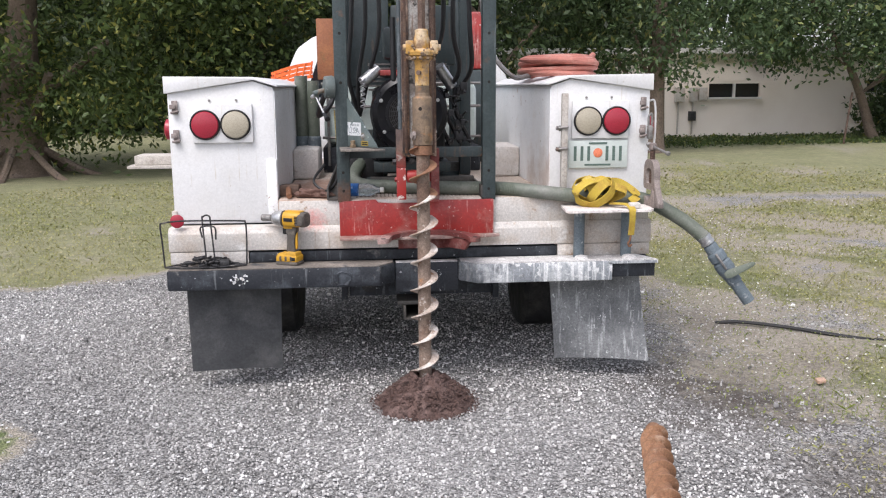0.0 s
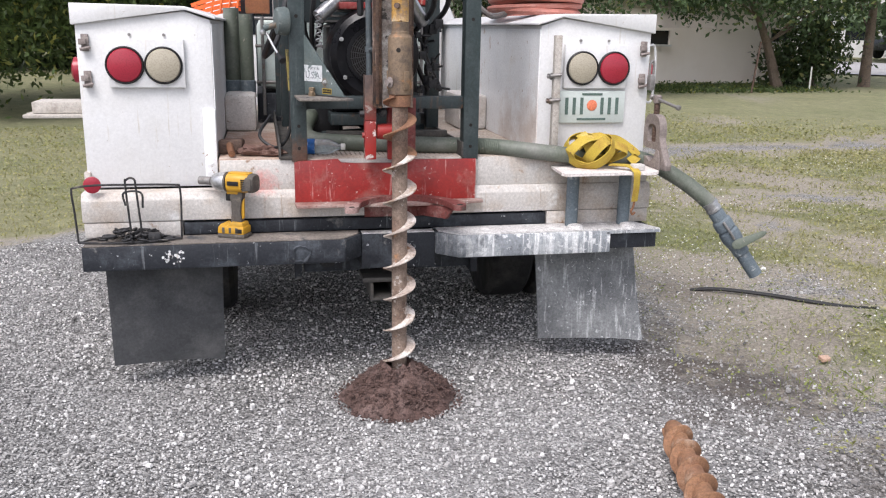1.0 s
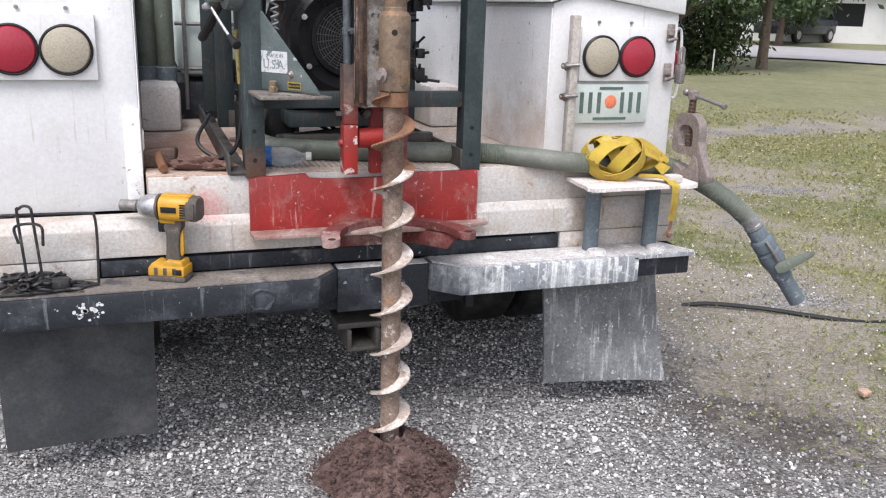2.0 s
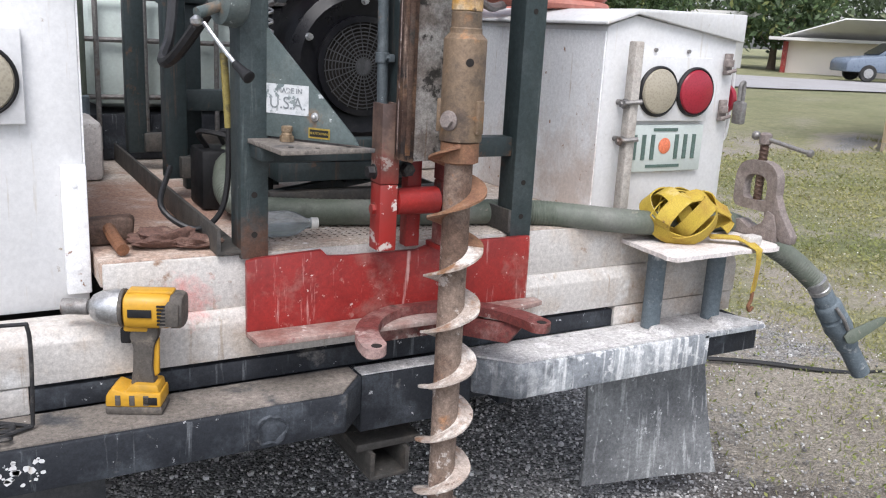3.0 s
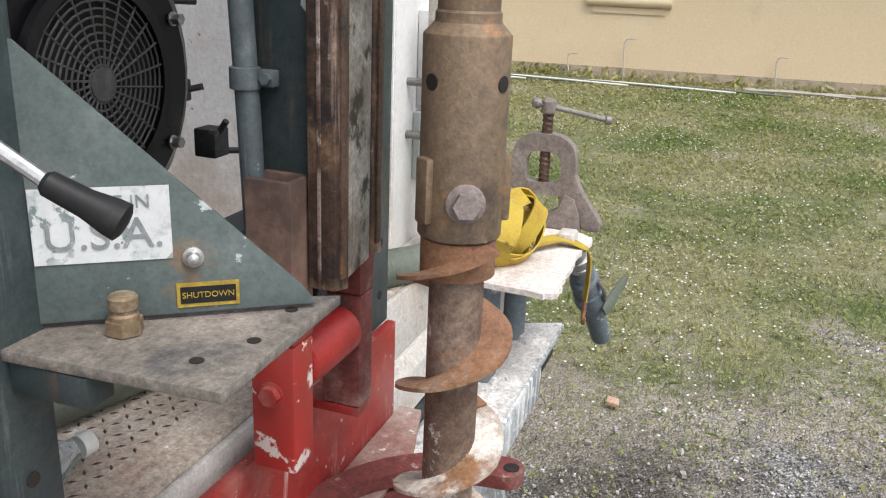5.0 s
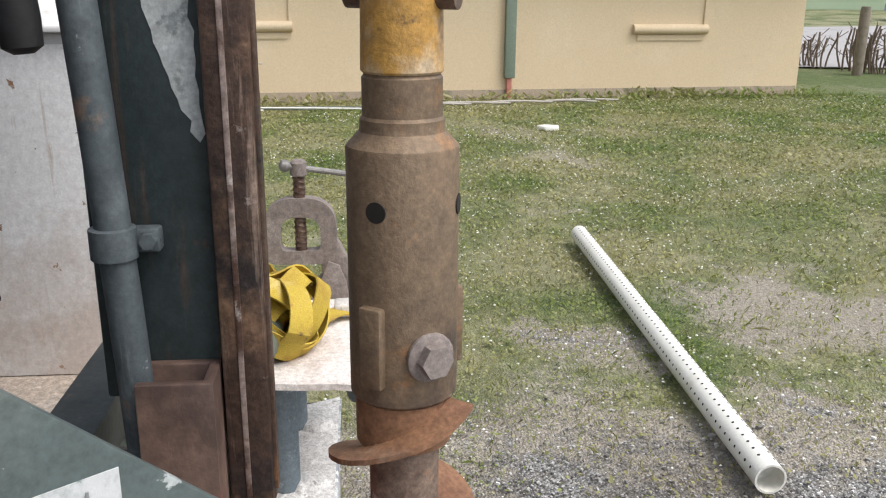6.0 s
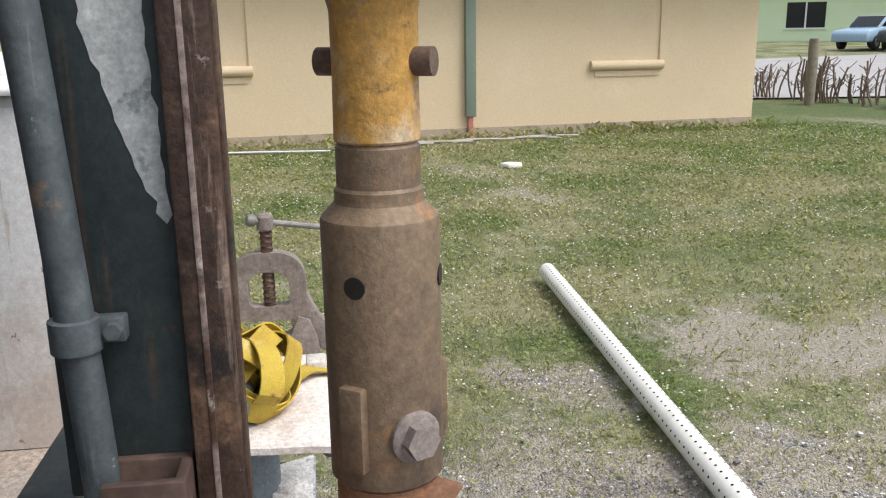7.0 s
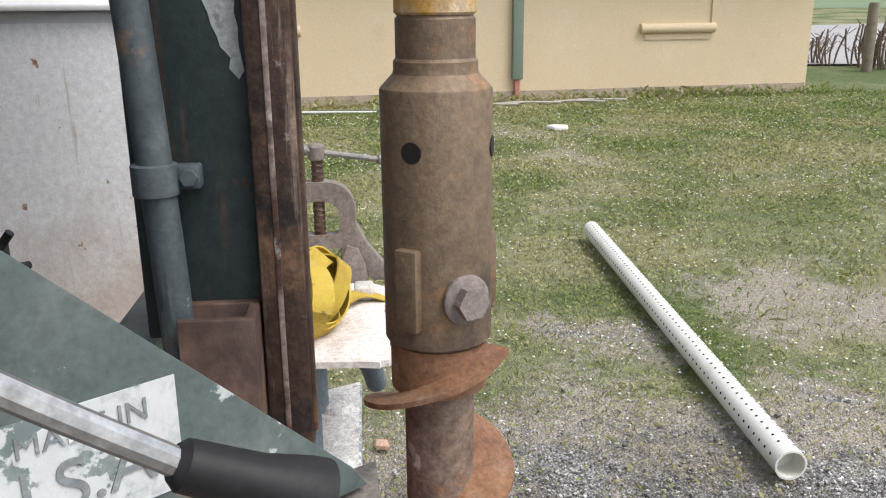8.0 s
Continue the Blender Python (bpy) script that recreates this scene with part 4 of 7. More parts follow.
# ---- tool boxes on the bed sides ----
def lamp(panel, x, z, y, glass, label):
    l = part("tail_lamp", lathe(B(), (x, y, z), (0, -1, 0), [(0.064, 0), (0.067, 0.006), (0.062, 0.014), (0.04, 0.021), (0.012, 0.024)], 36), glass, panel, label)
    part("grommet", lathe(B(), (x, y + 0.002, z), (0, -1, 0), [(0.062, 0.0), (0.0735, 0.0), (0.0735, 0.009), (0.069, 0.013), (0.063, 0.009)], 36, cap=False), BLACK_PLASTIC, panel, "black rubber grommet")
    return l


def hasp(parent, x, z, y=4.323):
    bm = box(B(), x - 0.014, x + 0.014, y - 0.012, y, z - 0.035, z + 0.03, 0.003)
    box(bm, x - 0.022, x + 0.006, y - 0.026, y - 0.012, z - 0.01, z + 0.012, 0.003)
    cyl(bm, (x - 0.018, y - 0.02, z - 0.028), (x + 0.02, y - 0.02, z - 0.02), 0.006, n=8)
    return part("hasp", bm, CAST, parent, "rusty grey hasp")


def tool_box(s, y_end, label):
    """s = -1: the one beyond the lower x; mirrored about the truck's middle."""
    X = (lambda d: CX + s * d)
    tb = thing("tool_box", (X(0.95), 5.2, 0.955), label, "tool box", "truck tool boxes")
    xo, xi = X(1.2), X(0.69)
    x0, x1 = min(xo, xi), max(xo, xi)
    bot = 0.832
    # body with a sloping top
    prof = [(xo, bot), (xi, bot), (xi, 1.50), (X(0.79), 1.533), (xo, 1.478)]
    bm = prism(B(), [(x, 4.326, z) for x, z in prof], (0, y_end - 4.326, 0), 0.004)
    part("body", bm, WHITE, tb, "white painted steel body")
    bx("inner_side", (xi - 0.002, xi + 0.004, 4.33, y_end - 0.002, 0.957, 1.485) if s < 0 else (xi - 0.004, xi + 0.002, 4.33, y_end - 0.002, 0.957, 1.485), BOX_GREY, tb, "bare grey inner side", 0)
    lid = [(X(1.212), 1.474), (X(1.212), 1.556), (X(0.785), 1.551), (X(0.67), 1.512), (X(0.67), 1.502), (X(0.785), 1.537)]
    l = part("lid", prism(B(), [(x, 4.307, z) for x, z in lid], (0, y_end - 4.294, 0), 0.003), WHITE, tb, "white sloping steel lid")
    # light panel
    px0, px1 = sorted((X(0.795), X(1.085)))
    p = bx("light_panel", (px0, px1, 4.303, 4.325, 1.236, 1.424), WHITE, tb, "white lamp panel", 0.003)
    lamp(p, X(1.022), 1.323, 4.302, LENS_RED, "round red tail lamp")
    lamp(p, X(0.876), 1.323, 4.302, LENS_AMBER, "round yellowed clear lamp")
    for d in (0.87, 1.0):
        part("screw", lathe(B(), (X(d), 4.323, 1.44), (0, -1, 0), [(0.006, 0), (0.006, 0.006)], 10), STEEL_DULL, tb)
    hasp(tb, X(1.165), 1.41)
    hasp(tb, X(1.165), 1.27)
    return tb, X


lbox, LX = tool_box(-1, 6.2, "white steel truck tool box with red and clear lamps")
bm = box(B(), -0.512, -0.462, 4.304, 4.325, 0.87, 1.15, 0.004)
for z in (0.93, 1.11):
    cyl(bm, (-0.487, 4.301, z), (-0.487, 4.305, z), 0.006, n=10)
part("hinge_strip", bm, BOX_GREY, lbox, "white steel bracket strip")
rbox, RX = tool_box(1, 6.45, "white steel truck tool box with lamps and plate")
bm = box(B(), 0.957, 0.988, 4.25, 4.282, 0.955, 1.462, 0.005)
part("corner_bar", bm, WOOD_GREY, rbox, "bare grey steel bar")
for z in (1.185, 1.29):
    bm = hexbolt(B(), (0.947, 4.262, z), (-1, -0.3, 0.1), 0.012, 0.016)
    cyl(bm, (0.93, 4.262, z), (0.985, 4.236, z + 0.008), 0.007, n=8)
    cyl(bm, (0.975, 4.28, z), (0.975, 4.326, z), 0.008, n=10)
    part("hinge_bolt", bm, STEEL_DULL, rbox)
# number plate: its characters stand as bars
plate = bx("number_plate", (1.006, 1.312, 4.31, 4.325, 1.085, 1.225), PLATE_WHITE, rbox, "green and white plate with an orange emblem", 0.002)
for i, x in enumerate((1.04, 1.075, 1.11, 1.205, 1.24, 1.275)):
    bx("character_bar", (x - 0.007, x + 0.007, 4.307, 4.3095, 1.122, 1.196), INK_GREEN, plate, "", 0)
bm = lathe(B(), (1.158, 4.3085, 1.162), (0, -1, 0), [(0.024, 0), (0.022, 0.001)], 20)
part("emblem", bm, ORANGE_PRINT, plate, "orange fruit emblem")
bx("caption_bar", (1.09, 1.225, 4.3078, 4.3095, 1.097, 1.106), INK_GREEN, plate, "", 0)
bx("caption_bar", (1.11, 1.205, 4.3078, 4.3095, 1.206, 1.215), INK_GREEN, plate, "", 0)
# padlock and side marker at the outer edge
bm = box(B(), 1.40, 1.425, 4.25, 4.29, 1.23, 1.30, 0.008)
tube(bm, [(1.405, 4.27, 1.30), (1.405, 4.27, 1.345), (1.42, 4.27, 1.355), (1.422, 4.27, 1.3)], 0.006, 8, 6)
part("padlock", bm, STEEL_DULL, rbox, "grey padlock")
bm = tube(B(), [(1.43, 4.36, 1.42), (1.462, 4.36, 1.415), (1.47, 4.36, 1.3), (1.462, 4.36, 1.18), (1.43, 4.36, 1.175)], 0.0055, 8, 6)
part("lamp_guard", bm, WHITE, rbox, "white bent rod guard")
part("side_marker", lathe(B(), (1.43, 4.36, 1.3), (1, 0, 0), [(0.045, 0), (0.045, 0.015), (0.03, 0.022)], 24), LENS_RED, rbox, "red side marker lamp")
part("side_marker", lathe(B(), (-0.976, 4.38, 1.3), (-1, 0, 0), [(0.05, 0), (0.05, 0.02), (0.03, 0.03)], 24), LENS_RED, lbox, "red side marker lamp")


def wheel_well(x0, x1, label):
    w = thing("wheel_well", ((x0 + x1) / 2, 5.4, 0.955), label, "wheel well", "wheel wells on the bed")
    bx("cover", (x0, x1, 5.19, 5.58, 0.956, 1.14), SPECKLE, w, "", 0.02)


wheel_well(-0.462, -0.305, "speckled white wheel well box on the bed floor")
wheel_well(0.755, 0.91, "speckled white wheel well box on the bed floor")


# ---- the drill rig ----
rig = thing("drill_rig", (0.23, 4.7, 0.955), "dark green drill rig frame and mast on the truck bed", "drill rig")


def channel(bm, x0, x1, y0, y1, z0, z1, t=0.008):
    """An upright channel with its open side towards +y."""
    pts = [(x0, y0), (x1, y0), (x1, y1), (x1 - t, y1), (x1 - t, y0 + t), (x0 + t, y0 + t), (x0 + t, y1), (x0, y1)]
    return prism(bm, [(x, y, z0) for x, y in pts], (0, 0, z1 - z0), 0.0015)


def build_rig():
    for i, (x0, x1, y0, y1) in enumerate(((-0.162, -0.1, 4.207, 4.285), (0.553, 0.617, 4.207, 4.275))):
        p = part("post", channel(B(), x0, x1, y0, y1, 0.945, 2.7), GREEN_POST, rig, "dark green steel upright")
        # Flat black discs give the dark of the bolt holes; nothing is cut.
        for z in (1.0, 1.09, 1.52, 1.75):
            part("bolt_hole", lathe(B(), (x0 + 0.03, y0 - 0.0005, z), (0, -1, 0), [(0.007, 0), (0.007, 0.001)], 12), HOLE_SHADE, p)
    bx("post_back", (-0.158, -0.104, 4.285, 4.292, 0.955, 2.7), GREEN, rig, "", 0.001)
    for x, y in ((-0.185, 4.86), (-0.20, 5.38), (0.5, 4.78), (0.5, 5.38)):
        bx("back_post", (x, x + 0.06, y, y + 0.06, 1.015, 2.3), GREEN, rig, "", 0.004)
    # base rails
    for x0, x1 in ((-0.215, -0.15), (0.545, 0.61)):
        bm = prism(B(), [(x0, 4.208, 0.957), (x1, 4.208, 0.957), (x1, 4.208, 0.966), (x0 + 0.009, 4.208, 0.966), (x0 + 0.009, 4.208, 1.018), (x0, 4.208, 1.018)], (0, 1.5, 0), 0.001)
        part("base_rail", bm, RAIL_DARK, rig, "dark steel base rail")
    bx("cross_beam", (-0.10, 0.553, 4.225, 4.275, 1.157, 1.207), GREEN, rig, "dark green cross beam", 0.003)
    for y, z, x1 in ((4.83, 1.02, 0.545), (5.36, 1.02, 0.545), (4.93, 1.2, 0.1)):
        bx("cross_member", (-0.15, x1, y, y + 0.05, z, z + 0.06), RAIL_DARK if z < 1.2 else GREEN, rig, "", 0.003)
    bx("cross_member", (0.0, 0.545, 4.5, 4.54, 0.998, 1.034), RAIL_DARK, rig, "", 0.003)
    part("brace", prism(B(), [(-0.02, 4.545, 1.0), (0.03, 4.545, 1.0), (0.5, 4.825, 1.0), (0.45, 4.825, 1.0)], (0, 0, 0.03), 0.002), GREEN, rig)
    for x in (0.01, 0.36):
        bx("stub_leg", (x, x + 0.035, 4.502, 4.537, 0.956, 0.998), GREEN, rig, "", 0.002)
    # red foot angle
    top = [(-0.155, 0.77), (-0.155, 0.944), (-0.13, 0.95), (-0.02, 0.955), (0.022, 0.957), (0.036, 0.942), (0.09, 0.938), (0.27, 0.938), (0.31, 0.95), (0.605, 0.95), (0.605, 0.77)]
    part("foot_plate", prism(B(), [(x, 4.186, z) for x, z in top], (0, 0.016, 0), 0.0015), RED, rig, "scratched red painted foot plate")
    bm = prism(B(), [(-0.152, 4.108, 0.769), (-0.158, 4.185, 0.769), (0.63, 4.185, 0.769), (0.63, 4.145, 0.769), (0.5, 4.108, 0.769)], (0, 0, 0.012), 0.0015)
    part("foot_flange", bm, RED_DUST, rig, "dusty red flange")
    # horseshoe guide
    c, ri, ro = (0.268, 3.938), 0.187, 0.243
    pts = []
    for k in range(29):
        a = radians(4 + 172 * k / 28)
        pts.append((c[0] + ro * math.cos(a), c[1] + 0.258 * math.sin(a), 0.782))
    for k in range(9):
        q = radians(176)
        m_ = (c[0] + (ri + ro) / 2 * math.cos(q), c[1] + (ri + ro) / 2 * math.sin(q))
        pts.append((m_[0] - (ro - ri) / 2 * math.cos(radians(180 * k / 8 - 8)) * 1.0, m_[1] - (ro - ri) / 2 * math.sin(radians(180 * k / 8 + 8)), 0.782))
    for k in range(29):
        a = radians(176 - 172 * k / 28)
        pts.append((c[0] + ri * math.cos(a), c[1] + 0.222 * math.sin(a), 0.782))
    for k in range(1, 9):
        q = radians(4)
        m_ = (c[0] + (ri + ro) / 2 * math.cos(q), c[1] + (ri + ro) / 2 * math.sin(q))
        pts.append((m_[0] - (ro - ri) / 2 * math.cos(radians(180 * k / 9)), m_[1] - (ro - ri) / 2 * math.sin(radians(180 * k / 9)), 0.782))
    g = part("guide_fork", prism(B(), pts, (0, 0, 0.022)), RED_FORK, rig, "open horseshoe guide, dusty red")
    for x, y in ((0.053, 3.944), (0.483, 3.944)):
        part("pin_hole", lathe(B(), (x, y, 0.8043), (0, 0, 1), [(0.012, 0), (0.012, 0.0008)], 16), HOLE_SHADE, g)
    part("fork_web", prism(B(), [(0.35, 4.17, 0.768), (0.35, 4.17, 0.72), (0.44, 4.02, 0.73), (0.47, 4.0, 0.78)], (0.012, 0.006, 0), 0.001), RED_FORK, rig)
    part("fork_web", prism(B(), [(0.13, 4.19, 0.754), (0.13, 4.19, 0.71), (0.42, 4.19, 0.71), (0.42, 4.19, 0.754)], (0, 0.012, 0), 0.001), RED_FORK, rig)
    # pivot ears and roller
    for x0, x1, zt in ((0.125, 0.17, 1.30), (0.29, 0.33, 1.21)):
        e = part("pivot_ear", box(B(), x0, x1, 4.104, 4.158, 0.965, 1.12, 0.004), RED_CHIP if x0 < 0.2 else RED_FORK, rig, "chipped red pivot ear")
        part("bolt_head", hexbolt(B(), (x0 - 0.001, 4.132, 1.06), (-1, 0, 0), 0.012, 0.008), RED, e)
        part("ear_channel", channel(B(), x0, x1, 4.104, 4.158, 1.121, zt, 0.008), RED_CHIP if x0 < 0.2 else RED_FORK, rig, "bare brown steel channel with red overspray")
        if x0 > 0.2:
            bx("ear_foot", (x0 + 0.001, x1 - 0.001, 4.106, 4.187, 0.951, 0.964), RED, rig, "", 0.002)
    part("roller", lathe(B(), (0.172, 4.13, 1.075), (1, 0, 0), [(0.02, 0), (0.03, 0.004), (0.032, 0.03), (0.032, 0.11), (0.02, 0.116)], 24), RED_ROLLER, rig, "red pivot roller")
    bx("pivot_post", (0.225, 0.262, 4.165, 4.2, 0.955, 1.17), RED, rig, "", 0.003)
    part("stop_bolt", hexbolt(B(), (0.2, 4.13, 1.15), (0, -1, 0), 0.015, 0.02), GUNK, rig)
    part("stop_bolt", hexbolt(B(), (0.123, 4.14, 1.145), (-1, 0, 0), 0.014, 0.016), GUNK, rig)
    # mast
    bx("mast_web", (0.17, 0.28, 4.10, 4.19, 1.27, 3.3), GREEN, rig, "dark green mast plate with rubbed patches", 0.003)
    part("mast_face", prism(B(), [(x, y, 1.175) for x, y in [(0.189, 4.080), (0.284, 4.09), (0.284, 4.0995), (0.189, 4.0995)]], (0, 0, 2.1), 0.001), RAIL, rig, "worn bare steel slide face")
    for a, c_, yf in ((0.155, 0.188, 4.07), (0.285, 0.316, 4.088)):
        part("mast_rail", prism(B(), [(a, yf, 1.18), (c_, yf, 1.172), (c_, 4.102, 1.172), (a, 4.102, 1.18)], (0, 0, 2.1), 0.002), RAIL_BROWN, rig, "rusty brown guide rail")
        part("rail_edge", prism(B(), [(a + 0.010, yf - 0.003, 1.19), (a + 0.022, yf - 0.003, 1.19), (a + 0.022, yf + 0.001, 1.19), (a + 0.010, yf + 0.001, 1.19)], (0, 0, 2.0), 0.0008), RUST_DARK, rig)
    part("rail_seam", prism(B(), [(0.1535, 4.086, 1.18), (0.156, 4.086, 1.18), (0.156, 4.09, 1.18), (0.1535, 4.09, 1.18)], (0, 0, 2.1), 0.0005), RAIL_PALE, rig, "thin pale edge strip")
    bm = B()
    rb = []
    for k in range(41):
        h = k / 40.0
        rough = 0.004 * noise.noise(Vector((h * 30, 1, 0))) + 0.0025 * noise.noise(Vector((h * 90, 4, 0)))
        rb.append((0.1692, 4.1085 + 0.041 * min(1.0, h * 2.4) ** 0.8 + rough, 1.462 + 0.3 * h))
    for k in range(31):
        h = 1 - k / 30.0
        rb.append((0.1692, 4.1045 + 0.012 * h ** 0.7 + 0.003 * noise.noise(Vector((h * 40, 9, 0))), 1.468 + 0.294 * h))
    part("rubbed_patch", prism(bm, rb, (0.0006, 0, 0)), ZINC, rig, "bare scratched metal patch", smooth=0)
    c_ = part("conduit", tube(B(), [(0.15, 4.155, 1.02), (0.15, 4.163, 1.3), (0.15, 4.172, 1.5), (0.15, 4.184, 1.75), (0.15, 4.19, 2.2), (0.15, 4.19, 3.0)], 0.0125, 14, 4), CONDUIT, rig, "grey steel conduit")
    bm = lathe(B(), (0.15, 4.168, 1.385), (0, 0, 1), [(0.0128, 0), (0.016, 0.001), (0.016, 0.022), (0.0128, 0.023)], 16)
    box(bm, 0.153, 0.167, 4.138, 4.158, 1.388, 1.405, 0.002)
    hexbolt(bm, (0.155, 4.145, 1.397), (-1, 0, 0), 0.006, 0.008)
    part("pipe_clamp", bm, CONDUIT, c_, "pipe clamp with bolt")
    # gusset, tray, decals
    d = Vector((0.165, -0.215, 0)).normalized()
    nrm = Vector((d.y, -d.x, 0)) * 1.0
    if nrm.x > 0:
        nrm = -nrm
    o = Vector((-0.132, 4.243, 1.225))
    g = part("gusset", prism(B(), [tuple(o + d * s + Vector((0, 0, h))) for s, h in ((0, -0.005), (0.272, -0.005), (0.26, 0.012), (0.045, 0.225), (0.02, 0.6), (0, 0.6))], tuple(-nrm * 0.008), 0.001), GREEN_LIGHT, rig, "grey green triangular gusset")
    part("gusset_flange", prism(B(), [tuple(o + d * s + Vector((0, 0, h))) for s, h in ((-0.03, 0), (0.0, 0), (0.0, 0.6), (-0.03, 0.6))], tuple(nrm * 0.012), 0.001), GREEN_LIGHT, rig)
    part("tray", prism(B(), [(-0.148, 4.235, 1.205), (-0.136, 4.014, 1.205), (0.072, 4.022, 1.205), (-0.03, 4.20, 1.205)], (0, 0, 0.01), 0.0015), DUST_DARK, rig, "dusty steel tray plate")
    for x, y in ((-0.1, 4.06), (0.02, 4.045), (-0.05, 4.04)):
        part("tray_hole", lathe(B(), (x, y, 1.2152), (0, 0, 1), [(0.006, 0), (0.006, 0.0006)], 12), HOLE_SHADE, rig)
    bx("tray_bracket", (-0.142, -0.112, 4.13, 4.206, 1.176, 1.204), GREEN, rig, "", 0.002)
    turn = Matrix.Identity(4)
    for i in range(3):
        turn[i][0], turn[i][1], turn[i][2] = d[i], (0, 0, 1)[i], nrm[i]

    def on(s, h, lift):
        return Matrix.Translation(o + d * s + Vector((0, 0, h)) + nrm * lift) @ turn

    def sheet(name, s0, s1, h0, h1, lift, material, label):
        return part(name, prism(B(), [tuple(o + d * s + Vector((0, 0, h)) + nrm * 0.0005) for s, h in ((s0, h0), (s1, h0), (s1, h1), (s0, h1))], tuple(nrm * lift)), material, rig, label, smooth=0)

    dec = sheet("decal", 0.046, 0.152, 0.046, 0.109, 0.0008, STICKER, "worn white decal with grey lettering")
    words("lettering", "MADE IN", 0.016, on(0.105, 0.096, 0.002), INK, dec)
    words("lettering", "U.S.A.", 0.037, on(0.1, 0.069, 0.002), INK, dec)
    tag = sheet("warning_tag", 0.153, 0.205, 0.001, 0.023, 0.0012, TAG_YELLOW, "small yellow and black shutdown tag")
    dk = part("tag_field", prism(B(), [tuple(o + d * s + Vector((0, 0, h)) + nrm * 0.0018) for s, h in ((0.156, 0.0045), (0.202, 0.0045), (0.202, 0.0195), (0.156, 0.0195))], tuple(nrm * 0.0005)), BLACK_PLASTIC, tag, smooth=0)
    words("lettering", "SHUTDOWN", 0.0074, on(0.179, 0.0118, 0.0026), TAG_YELLOW, tag)
    p = o + d * 0.168 + Vector((0, 0, 0.046))
    bm = lathe(B(), p, nrm, [(0.009, 0), (0.009, 0.003), (0.006, 0.004), (0.005, 0.01), (0.002, 0.012)], 16)
    part("push_button", bm, STEEL, rig, "chrome push button")
    q = o + d * 0.111 + nrm * 0.02
    bm = cyl(B(), (q.x, q.y, 1.216), (q.x, q.y, 1.228), 0.0155, n=6)
    lathe(bm, (q.x, q.y, 1.228), (0, 0, 1), [(0.012, 0), (0.012, 0.004), (0.0105, 0.006), (0.0105, 0.009), (0.012, 0.01), (0.012, 0.019), (0.01, 0.021)], 16)
    part("drain_plug", bm, PLUG, rig, "tarnished threaded plug on the tray")
    # gear lever
    bm = tube(B(), [(-0.247, 4.16, 1.452), (-0.225, 4.115, 1.409), (-0.207, 4.078, 1.376)], 0.0048, 10, 4)
    lv = part("lever", bm, STEEL, rig, "bare steel control lever")
    part("grip", lathe(B(), (-0.2085, 4.083, 1.379), (0.30, -0.80, -0.46), [(0.006, 0), (0.0085, 0.003), (0.0095, 0.028), (0.0125, 0.045), (0.013, 0.052), (0.009, 0.054)], 20), BLACK_PLASTIC, lv, "black rubber grip")
    bm = lathe(B(), (-0.165, 4.2, 1.5), (-1, -0.2, 0), [(0.05, 0), (0.055, 0.01), (0.05, 0.045), (0.03, 0.05)], 24)
    cyl(bm, (-0.2, 4.19, 1.49), (-0.26, 4.165, 1.47), 0.012)
    part("lever_pivot", bm, GREEN_LIGHT, rig, "valve housing")
    part("lever_ball", lathe(B(), (-0.262, 4.16, 1.445), (0, 0, 1), [(0.004, 0), (0.012, 0.005), (0.013, 0.014), (0.004, 0.022)], 14), STEEL, rig)
    part("control_grip", lathe(B(), (0.12, 4.2, 1.525), (0, 0.08, 1), [(0.006, 0), (0.012, 0.004), (0.0135, 0.02), (0.0135, 0.3)], 18), BLACK_PLASTIC, rig, "black rubber handle")
    # feed rod and control hoses behind
    part("yellow_rod", cyl(B(), (-0.158, 4.315, 1.225), (-0.166, 4.32, 1.39), 0.0085), SLEEVE, rig, "yellow sleeved rod")
    part("control_hose", tube(B(), [(-0.158, 4.315, 1.23), (-0.16, 4.32, 1.1), (-0.18, 4.33, 1.02), (-0.23, 4.36, 0.985), (-0.29, 4.42, 1.03), (-0.24, 4.55, 1.1)], 0.007, 8, 6), HOSE_BLACK, rig, "black control hose")
    part("control_hose", tube(B(), [(-0.2, 4.25, 1.5), (-0.25, 4.4, 1.38), (-0.25, 4.55, 1.36), (-0.2, 4.7, 1.42), (-0.15, 4.85, 1.6)], 0.014, 8, 6), HOSE_BLACK, rig, "black hydraulic hose")
    for k in range(3):
        x = 0.37 + 0.06 * k
        part("hydraulic_hose", tube(B(), [(x, 4.3 + 0.03 * k, 2.2), (x + 0.05 * math.sin(k * 3.3), 4.34, 1.78), (x - 0.06 * math.cos(k * 2.1), 4.42, 1.58), (x - 0.04, 4.55 + 0.03 * k, 1.42), (x + 0.06, 4.7, 1.2)], 0.012, 8, 6), HOSE_BLACK, rig)
    for k in range(3):
        part("hydraulic_hose", tube(B(), [(-0.06 + 0.05 * k, 4.4, 2.2), (-0.08 + 0.07 * k, 4.42, 1.8), (-0.1 + 0.05 * k, 4.5, 1.55), (-0.05, 4.6, 1.35)], 0.011, 8, 6), HOSE_BLACK, rig)


build_rig()


